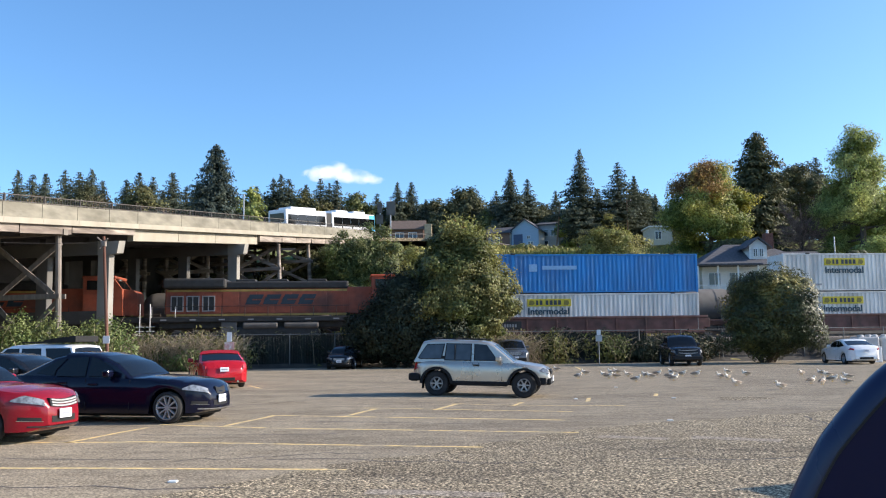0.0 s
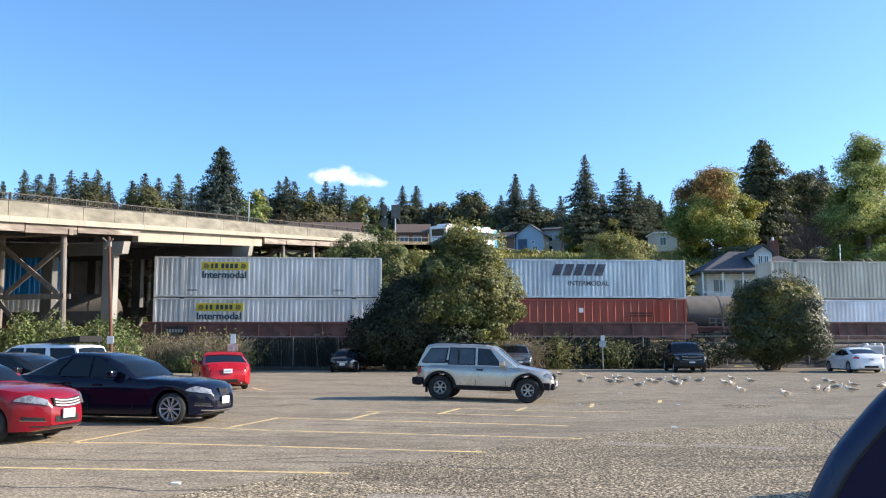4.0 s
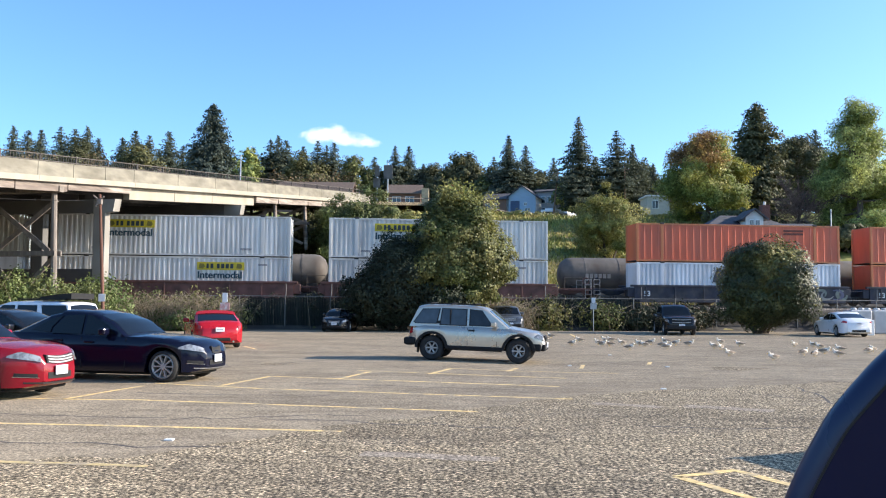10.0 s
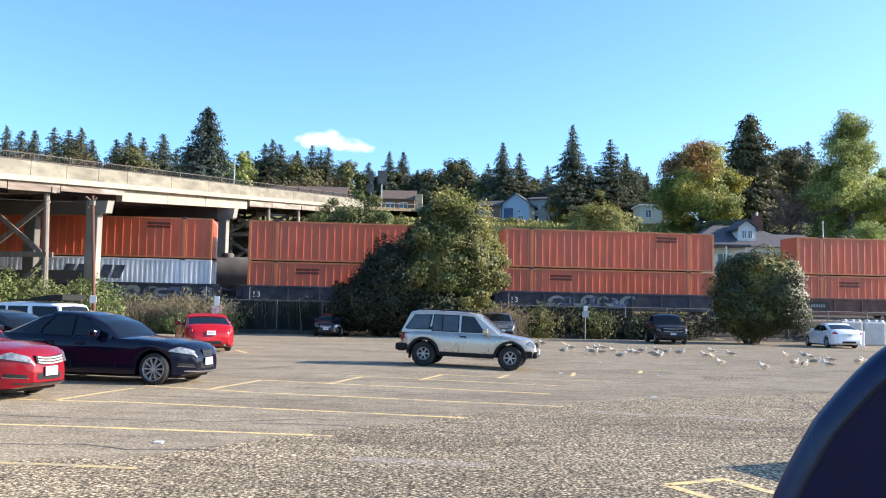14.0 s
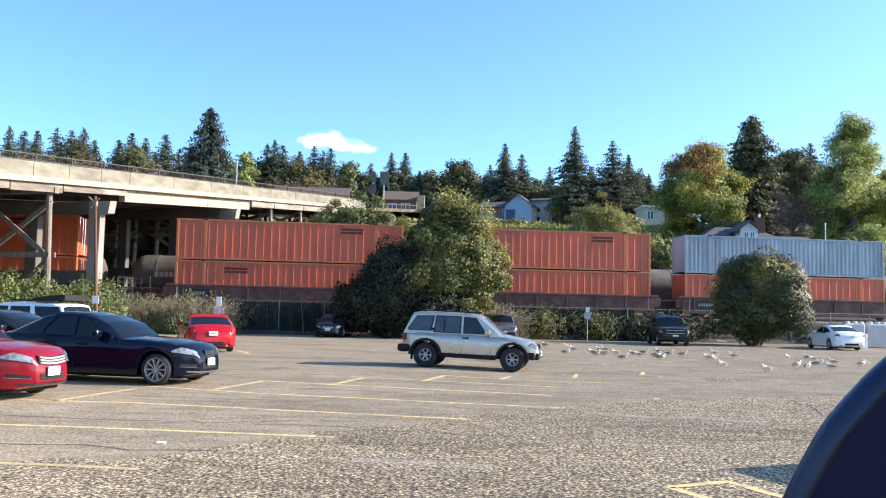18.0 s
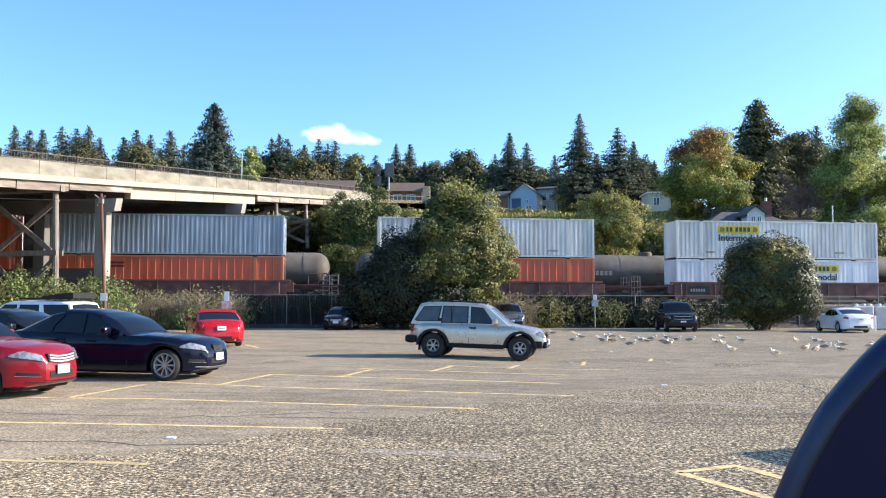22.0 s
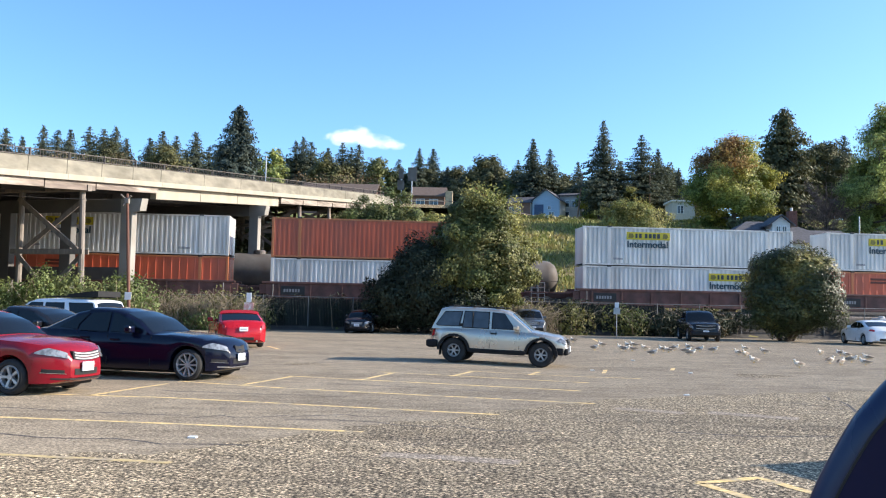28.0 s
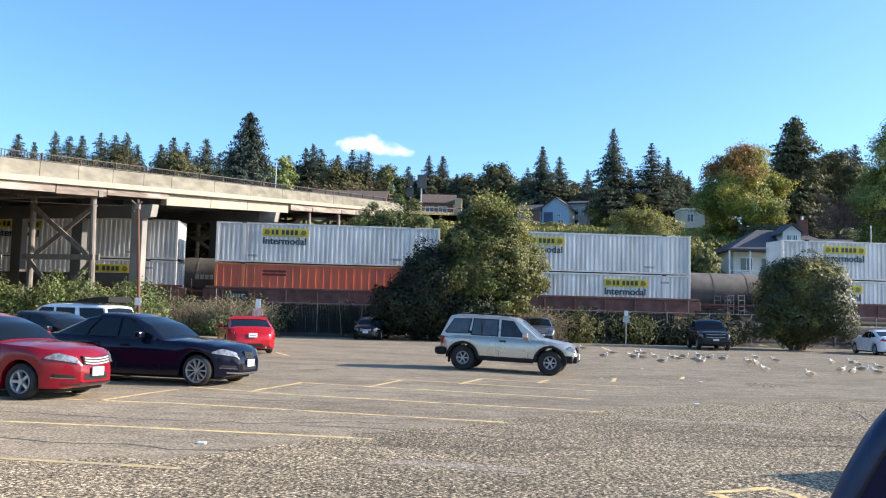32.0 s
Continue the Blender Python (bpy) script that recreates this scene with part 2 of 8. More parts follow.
# ---- building blocks ----
class Geo:
    """Collects vertices and faces of one mesh."""

    def __init__(self):
        self.v, self.f, self.smooth = [], [], False

    def add(self, verts, faces):
        n = len(self.v)
        self.v += [tuple(p) for p in verts]
        self.f += [tuple(i + n for i in q) for q in faces]
        return self

    def box(self, x0, x1, y0, y1, z0, z1, m=None):
        p = [(x, y, z) for x in (x0, x1) for y in (y0, y1) for z in (z0, z1)]
        if m is not None:
            p = [m @ Vector(q) for q in p]
        return self.add(p, [(0, 1, 3, 2), (4, 6, 7, 5), (0, 4, 5, 1), (2, 3, 7, 6), (0, 2, 6, 4), (1, 5, 7, 3)])

    def chamfer(self, x0, x1, y0, y1, z0, z1, c=0.02, m=None):
        """A box with bevelled edges."""
        bm = bmesh.new()
        bmesh.ops.create_cube(bm, size=1)
        for q in bm.verts:
            q.co = Vector(((x0 + x1) / 2 + q.co.x * (x1 - x0), (y0 + y1) / 2 + q.co.y * (y1 - y0), (z0 + z1) / 2 + q.co.z * (z1 - z0)))
        bmesh.ops.bevel(bm, geom=bm.edges[:], offset=c, segments=2, affect="EDGES", profile=0.5)
        if m is not None:
            bm.transform(m)
        bm.verts.index_update()
        self.add([q.co for q in bm.verts], [[q.index for q in f.verts] for f in bm.faces])
        bm.free()
        return self

    def beam(self, a, b, w, h, turn=0.0):
        """A square bar from a to b."""
        a, b = Vector(a), Vector(b)
        d = b - a
        m = Matrix.Translation(a) @ d.to_track_quat("X", "Z").to_matrix().to_4x4()
        return self.box(0, d.length, -w / 2, w / 2, -h / 2, h / 2, m)

    def rod(self, a, b, r0, r1=None, n=8):
        """A round bar from a to b, tapered."""
        a, b = Vector(a), Vector(b)
        r1 = r0 if r1 is None else r1
        d = (b - a)
        q = d.to_track_quat("Z", "Y").to_matrix()
        pts = []
        for c, r in ((a, r0), (b, r1)):
            pts += [c + q @ Vector((r * math.cos(2 * math.pi * k / n), r * math.sin(2 * math.pi * k / n), 0)) for k in range(n)]
        fs = [(k, (k + 1) % n, n + (k + 1) % n, n + k) for k in range(n)]
        return self.add(pts, fs + [tuple(range(n - 1, -1, -1)), tuple(range(n, 2 * n))])

    def lathe(self, profile, m, n=24):
        """Turns a list of (radius, height) about z."""
        pts = [m @ Vector((r * math.cos(2 * math.pi * k / n), r * math.sin(2 * math.pi * k / n), z)) for r, z in profile for k in range(n)]
        fs = [(i * n + k, i * n + (k + 1) % n, (i + 1) * n + (k + 1) % n, (i + 1) * n + k) for i in range(len(profile) - 1) for k in range(n)]
        return self.add(pts, fs)

    def prism(self, poly, y0, y1, m=None):
        """A polygon in x and z, pushed from y0 to y1."""
        n = len(poly)
        p = [Vector((x, y0, z)) for x, z in poly] + [Vector((x, y1, z)) for x, z in poly]
        if m is not None:
            p = [m @ q for q in p]
        return self.add(p, [tuple(range(n)), tuple(range(2 * n - 1, n - 1, -1))] + [(k, n + k, n + (k + 1) % n, (k + 1) % n) for k in range(n)])

    def loft(self, rings, closed=False, caps=True):
        n = len(rings[0])
        fs = []
        for i in range(len(rings) - 1):
            for k in range(n if closed else n - 1):
                fs.append((i * n + k, i * n + (k + 1) % n, (i + 1) * n + (k + 1) % n, (i + 1) * n + k))
        if caps:
            fs += [tuple(range(n - 1, -1, -1)), tuple(range((len(rings) - 1) * n, len(rings) * n))]
        return self.add([p for r in rings for p in r], fs)

    def mesh(self, name, mat):
        me = bpy.data.meshes.new(name)
        me.from_pydata(self.v, [], self.f)
        me.materials.append(mat)
        if self.smooth:
            me.shade_smooth()
            me.set_sharp_from_angle(angle=radians(self.smooth))
        me.update()
        return me


def fix(g, name, mat):
    """A mesh with its normals turned outward."""
    me = g.mesh(name, mat)
    bm = bmesh.new()
    bm.from_mesh(me)
    bmesh.ops.recalc_face_normals(bm, faces=bm.faces)
    bm.to_mesh(me)
    bm.free()
    return me


def part(name, g, mat, parent=None, label="", at=None):
    """One mesh object under a thing, or a thing of its own."""
    me = g if isinstance(g, bpy.types.Mesh) else fix(g, name, mat)
    ob = new(name, me)
    if parent is not None:
        ob.parent = parent
    if at is not None:
        ob.matrix_basis = at
    if label:
        tagged(ob, label)
    return ob


def thing(name, label, category, m=None, group="", kind=""):
    ob = new(name)
    ob.empty_display_size = 0.3
    if m is not None:
        ob.matrix_basis = m
    return tagged(ob, label, category, group, kind)


def structure(name, g, mat, label, category=""):
    return tagged(part(name, g, mat), label, category or name.split("_")[0], kind="structure")


_letters = {}


def lettering(words, size, mat, bold=0.0):
    """A flat mesh of the built-in font, lying in x and z, its left foot at 0."""
    key = (words, size, mat.name)
    if key not in _letters:
        cu = bpy.data.curves.new("lettering", "FONT")
        cu.body, cu.size, cu.extrude = words, size, 0.004
        cu.offset = 0.012 * size
        ob = bpy.data.objects.new("lettering", cu)
        scene.collection.objects.link(ob)
        me = bpy.data.meshes.new_from_object(ob.evaluated_get(bpy.context.evaluated_depsgraph_get()))
        me.transform(pose(0, 0, 0, 90, 0, 0))
        if bold:
            bm = bmesh.new()
            for k in (-1, 0, 1):
                copy = me.copy()
                copy.transform(Matrix.Translation((bold * size * k, 0.001 * abs(k), 0)))
                bm.from_mesh(copy)
                bpy.data.meshes.remove(copy)
            bm.to_mesh(me)
            bm.free()
        me.materials.clear()
        me.materials.append(mat)
        bpy.data.objects.remove(ob)
        _letters[key] = me
    return _letters[key]

# ---- the plan ----
TRACK = Vector((-21.45, 61.30, 0))            # a point under the near face of the train
TURN = 5.7                                    # the track's turn from the x axis, degrees
ALONG = Vector((math.cos(radians(TURN)), math.sin(radians(TURN)), 0))
ACROSS = Vector((-ALONG.y, ALONG.x, 0))
RAIL = 1.80                                   # top of the rails


def on_track(p, w, z=0.0):
    """p metres along the track, w metres behind the train's near face."""
    q = TRACK + ALONG * p + ACROSS * w
    return Vector((q.x, q.y, z))


def ease(a, b, x):
    t = min(1, max(0, (x - a) / (b - a)))
    return t * t * (3 - 2 * t)


def height(x, y):
    """The lie of the land."""
    w = (Vector((x, y, 0)) - TRACK).dot(ACROSS)
    z = -0.25 + 0.21 * ease(-8, -5.6, w) + 1.39 * ease(-5.15, -2.8, w)
    if w > 9:
        z += min(w - 9, 42) * 0.285 + max(0, min(w - 51, 60)) * 0.09 + max(0, min(w - 111, 200)) * 0.03
        z += (noise.noise(Vector((x, y, 0)) * 0.05) * 0.8 + noise.noise(Vector((x, y, 3)) * 0.25) * 0.08) * ease(9, 20, w)
        z += 3.0 * ease(9, 45, w) * ease(20, 45, x) * 0.4
        z += 0.2 * ease(42, 58, w)
    elif -5.5 < w < -3:
        z += noise.noise(Vector((x, y, 0)) * 0.6) * 0.12
    return z


def steps(a, b, d):
    n = max(1, round((b - a) / d))
    return [a + (b - a) * k / n for k in range(n)]


def sheet(xs, ys, fun):
    g = Geo()
    n = len(ys)
    g.add([(x, y, fun(x, y)) for x in xs for y in ys],
          [(i * n + j, (i + 1) * n + j, (i + 1) * n + j + 1, i * n + j + 1) for i in range(len(xs) - 1) for j in range(n - 1)])
    g.smooth = 60
    return g


gx = steps(-3000, -160, 400) + steps(-160, 160, 4.0) + steps(160, 3000, 400) + [3000]
gy = steps(-3000, -60, 400) + steps(-60, 48, 12) + steps(48, 130, 1.5) + steps(130, 330, 10) + steps(330, 3000, 400) + [3000]
structure("ground", sheet(gx, gy, height), EARTH, "grassy green and brown earth rising to a hill behind the tracks", "ground")

# The lot: one slab of worn asphalt, slightly uneven; its far edge follows the track.
def lot_height(x, y):
    """A shallow drainage dip in the middle of the lot."""
    return -0.092 * math.exp(-((x - 3.0) / 2.2) ** 2 - ((y - 26.3) / 3.4) ** 2)


lot_x = [-70, -30] + steps(-8, 14, 0.5) + [14, 40, 70]
lot_y = [-40, 0] + steps(14, 40, 0.5) + [40, 48]
lot = sheet(lot_x, lot_y, lot_height)
lot.add([(-70, 48, 0), (70, 48, 0), (70, 65.2, 0), (-70, 51.2, 0)], [(0, 1, 2, 3)])
structure("road_lot", lot, ASPHALT, "worn grey-brown asphalt of a car park", "parking lot")
SMOOTH = asphalt("smoother_asphalt", (0.358, 0.293, 0.206), (0.284, 0.231, 0.162), 0.34, 0.34)
edge = [Vector(p) for p in ((-40, 8.6, 0), (-9, 9.3, 0), (-3.4, 9.7, 0), (-2.3, 11.3, 0), (-0.6, 13.0, 0), (1.4, 15.4, 0), (4, 17.6, 0), (9, 19.8, 0), (17, 21.5, 0), (45, 25, 0))]
near = []
for a, b in zip(edge[:-1], edge[1:]):
    n = max(2, int((b - a).length / 0.35))
    near += [a.lerp(b, k / n) for k in range(n)]
near = [p + Vector((noise.noise(p * 1.3) * 0.22, noise.noise(p * 1.3 + Vector((9, 0, 0))) * 0.35, 0.0015)) for p in near]
far = [Vector((p.x * 1.2, 61.0 + 0.1 * p.x, 0.0015)) for p in near]
rows = [[a.lerp(b, k / 90) for a, b in zip(near, far)] for k in range(91)]
g = Geo().loft([[p + Vector((0, 0, lot_height(p.x, p.y))) for p in row] for row in rows], caps=False)
structure("pavement_overlay", g, SMOOTH, "smoother pale asphalt laid over the old surface", "asphalt")

# Ballast beds, sleepers and rails of the two tracks.
ring = [(-3.4, 1.2), (-2.0, 1.62), (8.2, 1.62), (9.6, 1.2)]
bed = Geo().loft([[on_track(a, w, z) for w, z in ring] for a in steps(-120, 190, 10) + [190]], caps=False)
structure("ground_ballast", bed, BALLAST, "brown crushed-stone ballast bed of two railway tracks", "ballast")
# cinders, their colour lowered further to carry the shade on the bank
BANK = material("cinder_bank", (0.042, 0.037, 0.031), 0.95, spread=0.45, scale=3, bump=1.0, fine=9, second=(0.065, 0.056, 0.042), second_scale=0.5)
ring = [(-5.95, -0.1), (-5.2, 0.12), (-4.9, 0.25), (-4.2, 0.75), (-3.3, 1.36), (-2.7, 1.5)]
structure("ground_bank", Geo().loft([[on_track(a, w + 0.15 * noise.noise(Vector((a * 0.5, w, 0))), z + 0.12 * noise.noise(Vector((a * 0.7, w, 5)))) for w, z in ring] for a in steps(-40, 80, 0.6) + [80]], caps=False), BANK, "cinder bank below the railway, darkened like its shade", "bank")
rings = []
for a in steps(-60, 90, 1.5) + [90]:
    row = [on_track(a, w) for w in (8.0, 9.2, 10.2, 11.4, 12.8, 14.5, 16.5)]
    rings.append([Vector((p.x, p.y, max(1.45, height(p.x, p.y)) + 0.05 + 0.1 * noise.noise(p * 0.5))) for p in row])
structure("ground_cess", Geo().loft(rings, caps=False), BANK, "dark cinders and weeds behind the railway tracks", "ground")
CENTRE_1, CENTRE_2 = 1.30, 5.9
for w0 in (CENTRE_1, CENTRE_2):
    track = thing("railway_track", "steel rails on dark wooden sleepers in brown ballast", "railway track", group="railway tracks")
    for side in (-0.75, 0.75):
        g = Geo()
        g.beam(on_track(-120, w0 + side, RAIL - 0.03), on_track(190, w0 + side, RAIL - 0.03), 0.07, 0.06)
        g.beam(on_track(-120, w0 + side, RAIL - 0.10), on_track(190, w0 + side, RAIL - 0.10), 0.03, 0.12)
        part("rail", g, RAIL_STEEL, track)
    g = Geo()
    for p in steps(-60, 100, 0.6):
        g.beam(on_track(p, w0 - 1.3, 1.62), on_track(p, w0 + 1.3, 1.62), 0.23, 0.16)
    tagged(part("sleeper", g, TIMBER, track), kind="stuff")

# ---- the viaduct ----
EDGE = Vector((-22.9, 45.0, 0))               # a point under its near edge
B_ON = Vector((12.1, 45.0, 0)).normalized()   # up the ramp
B_IN = Vector((-B_ON.y, B_ON.x, 0))           # from the near edge to the far one
B_WIDE = 18.0


def b_top(s):
    return 9.25 + 0.0912 * s


def on_bridge(s, o, dz):
    q = EDGE + B_ON * s + B_IN * o
    return Vector((q.x, q.y, b_top(s) + dz))


def b_box(g, s0, s1, o0, o1, z0, z1):
    """A block of the viaduct, sheared along its slope; z from the top of the parapet."""
    p = [on_bridge(s, o, z) for s in (s0, s1) for o in (o0, o1) for z in (z0, z1)]
    return g.add(p, [(0, 1, 3, 2), (4, 6, 7, 5), (0, 4, 5, 1), (2, 3, 7, 6), (0, 2, 6, 4), (1, 5, 7, 3)])


S0, S_TIMBER, S_END = -40.0, 11.6, 57.0
viaduct = tagged(new("viaduct"), "old concrete viaduct on timber and concrete supports with iron railings", "bridge", kind="structure")
g = Geo()
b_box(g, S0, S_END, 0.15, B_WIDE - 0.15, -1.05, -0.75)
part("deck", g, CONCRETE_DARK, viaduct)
joints = [S0 + k * 2.95 for k in range(int((S_TIMBER - S0) / 2.95) + 1)]
joints = [j + (S_TIMBER - joints[-1]) for j in joints]
joints += [S_TIMBER + 5.2 * k for k in range(1, 10)]
for o0, o1, ledge0, ledge1 in ((0.0, 0.22, -0.12, 0.3), (B_WIDE - 0.22, B_WIDE, B_WIDE - 0.3, B_WIDE + 0.12)):
    for a, b in zip(joints[:-1], joints[1:]):
        part("parapet_panel", b_box(Geo(), a + 0.02, b - 0.02, o0, o1, -0.80, random.uniform(-0.015, 0.015)), PARAPET, viaduct)
        part("ledge", b_box(Geo(), a + 0.008, b - 0.008, ledge0, ledge1, -1.12, -0.803), CONCRETE, viaduct)
for o in (0.1, B_WIDE - 0.1):
    g = Geo()
    for dz in (0.42, 0.06):
        g.beam(on_bridge(S0, o, dz), on_bridge(S_END, o, dz), 0.05, 0.045)
    part("handrail", g, IRON, viaduct)
    g = Geo()
    for s in steps(-12, S_END, 0.22):
        g.beam(on_bridge(s, o, 0.0), on_bridge(s, o, 0.42), 0.028, 0.028)
    tagged(part("baluster", g, IRON, viaduct), kind="stuff")
    for s in steps(-12, S_END, 2.95):
        part("rail_post", Geo().beam(on_bridge(s, o, 0.0), on_bridge(s, o, 0.47), 0.09, 0.09), IRON, viaduct)


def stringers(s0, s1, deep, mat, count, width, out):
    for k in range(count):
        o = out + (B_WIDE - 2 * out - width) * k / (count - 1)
        # inner girders take the shade-dark concrete, outer ones their own material
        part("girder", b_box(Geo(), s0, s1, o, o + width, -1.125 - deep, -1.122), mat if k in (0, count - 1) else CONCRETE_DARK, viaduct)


for a, b in ((-40, -16.4), (-16.4, -7.4), (-7.4, 1.2), (1.2, 5.4), (5.4, S_TIMBER - 0.05)):
    stringers(a + 0.04, b - 0.04, 0.45 + random.uniform(-0.06, 0.06), TIMBER_BEAM, 7, 0.3, 0.12)
for a, b in ((S_TIMBER + 0.02, 16.9), (16.95, 22.1), (22.15, 29.0)):
    stringers(a, b, 0.78, CONCRETE, 6, 0.45, 0.32)
for a, b in ((29.1, 36.4), (36.45, 43.4), (43.5, S_END)):
    stringers(a, b, 0.55, TIMBER_BEAM, 7, 0.3, 0.12)

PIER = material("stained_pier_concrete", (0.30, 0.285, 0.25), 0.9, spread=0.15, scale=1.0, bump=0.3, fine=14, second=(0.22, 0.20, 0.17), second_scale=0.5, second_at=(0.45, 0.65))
# darker copy of the pier concrete: shade painted on cap beams and rear columns
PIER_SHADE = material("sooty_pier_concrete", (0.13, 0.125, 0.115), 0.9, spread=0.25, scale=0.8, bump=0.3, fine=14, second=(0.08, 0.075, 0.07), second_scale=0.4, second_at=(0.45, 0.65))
# Concrete piers: columns, and a cap whose ends stick out.
for s, low in ((9.6, 1.0), (26.0, 2.0)):
    pier = tagged(new("viaduct_pier"), "stained concrete pier with a heavy cap beam under the viaduct", "bridge pier", kind="structure")
    g = Geo()
    top = -1.125 - 0.8
    b_box(g, s - 0.32, s + 0.32, 1.25, B_WIDE - 0.05, top - 0.85, top)
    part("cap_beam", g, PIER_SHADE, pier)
    g = Geo()
    p = [on_bridge(s + e, o, z) for e in (-0.33, 0.33) for o, z in ((-0.30, top - 0.02), (1.247, top - 0.02), (1.247, top - 0.87), (0.25, top - 0.87), (-0.16, top - 0.80))]
    g.add(p, [(0, 1, 2, 3, 4), (9, 8, 7, 6, 5), (0, 5, 6, 1), (1, 6, 7, 2), (2, 7, 8, 3), (3, 8, 9, 4), (4, 9, 5, 0)])
    part("cap_end", g, PIER, pier)
    for o in (0.85, 5.4, 10.2, 14.6, 17.2):
        c = on_bridge(s, o, 0)
        m = Matrix.Translation((c.x, c.y, 0)) @ Matrix.Rotation(math.atan2(B_ON.y, B_ON.x), 4, "Z")
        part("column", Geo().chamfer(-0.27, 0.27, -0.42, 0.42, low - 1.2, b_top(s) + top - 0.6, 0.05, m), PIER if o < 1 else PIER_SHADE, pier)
    c0, c1 = on_bridge(s, 1.2, 0), on_bridge(s, 16.8, 0)
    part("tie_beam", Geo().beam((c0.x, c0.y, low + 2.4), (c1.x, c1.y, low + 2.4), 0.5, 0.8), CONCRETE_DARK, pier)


def bent(s, low, cap=-1.6, wood=TIMBER):
    """A timber bent: posts, sills and crossed planks."""
    b = tagged(new("timber_bent"), "weathered timber trestle bent with round posts and crossed braces", "trestle bent", group="trestle bents", kind="structure")
    top = b_top(s) + cap
    offs = (0.55, 4.8, 7.6, 9.8, 11.9, 14.2, 16.2, 17.6)
    foot = [on_bridge(s, o, -b_top(s)) for o in offs]
    for i, c in enumerate(foot):
        lean = B_IN * (-0.25 if i == 0 else 0)
        part("post", Geo().rod((c.x + lean.x, c.y + lean.y, low - 0.6), (c.x, c.y, top), 0.2, 0.17, 10), wood, b)
    part("cap", Geo().beam(on_bridge(s, 0.05, cap + 0.1), on_bridge(s, B_WIDE - 0.05, cap + 0.1), 0.36, 0.34), wood, b)
    h = top - low
    for side in (-0.26, 0.26):
        dv = B_ON * side
        for i, j in ((0, 1), (2, 4), (5, 7)):
            lo, hi = low + 0.55 * h, low + 0.94 * h
            if side < 0:
                part("brace", Geo().beam(foot[i] * 1 + dv + Vector((0, 0, lo)), foot[j] + dv + Vector((0, 0, hi)), 0.09, 0.28), wood, b)
            else:
                part("brace", Geo().beam(foot[i] + dv + Vector((0, 0, hi)), foot[j] + dv + Vector((0, 0, lo)), 0.09, 0.28), wood, b)
            part("sash", Geo().beam(foot[i] + dv - B_IN * 0.4 + Vector((0, 0, lo - 0.1)), foot[j] + dv + B_IN * 0.4 + Vector((0, 0, lo - 0.1)), 0.1, 0.28), wood, b)
            part("brace", Geo().beam(foot[i] + dv + Vector((0, 0, low if side < 0 else lo - 0.2)), foot[j] + dv + Vector((0, 0, lo - 0.2 if side < 0 else low)), 0.09, 0.26), wood, b)
    return b


# a retaining wall closes the far side to light; its shade is in its colour
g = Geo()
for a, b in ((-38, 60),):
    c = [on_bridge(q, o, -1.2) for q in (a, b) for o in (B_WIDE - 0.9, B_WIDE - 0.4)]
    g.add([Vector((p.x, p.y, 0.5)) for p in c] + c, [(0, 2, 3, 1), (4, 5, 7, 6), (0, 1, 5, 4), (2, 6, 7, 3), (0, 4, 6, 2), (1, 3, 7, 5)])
structure("wall_retaining", g, CONCRETE_DARK, "concrete retaining wall behind the viaduct supports, coloured dark like its shade", "retaining wall")
# bents beyond s = 30 get the paler timber so they look sunlit
for s, low in ((-12.0, 0.0), (-3.6, 0.0), (4.8, 0.3), (33.5, 5.5), (40.0, 7.5), (47.0, 9.5)):
    bent(s, low, wood=TIMBER_BEAM if s > 30 else TIMBER)

# ---- the train ----
LONG, TALL, WIDE = 16.15, 2.90, 2.60


def gone(t):
    """How far the train has run at t seconds."""
    return 11.803 * t - 0.0036 * t * t


moving = []


def carried_by_train(ob, q, w=CENTRE_1, z=0.0):
    moving.append((ob, q, w, z))


def ribbed(x0, x1, y, z0, z1, pitch, deep, out):
    """A corrugated wall: trapezoid ribs; out is +1 or -1 along y."""
    g = Geo()
    n = max(1, round((x1 - x0) / pitch))
    pts = []
    for k in range(n):
        a = x0 + (x1 - x0) * k / n
        d = (x1 - x0) / n
        if pitch < 0.4:
            pts += [(a, 0), (a + d * 0.36, 0), (a + d * 0.5, deep), (a + d * 0.86, deep)]
        else:
            pts += [(a, deep * 0.6), (a + d * 0.84, deep * 0.6), (a + d * 0.86, 0), (a + d * 0.90, 0)]
    pts.append((x1, 0 if pitch < 0.4 else deep * 0.6))
    g.loft([[(x, y - out * v, z0) for x, v in pts], [(x, y - out * v, z1) for x, v in pts]], caps=False)
    return g


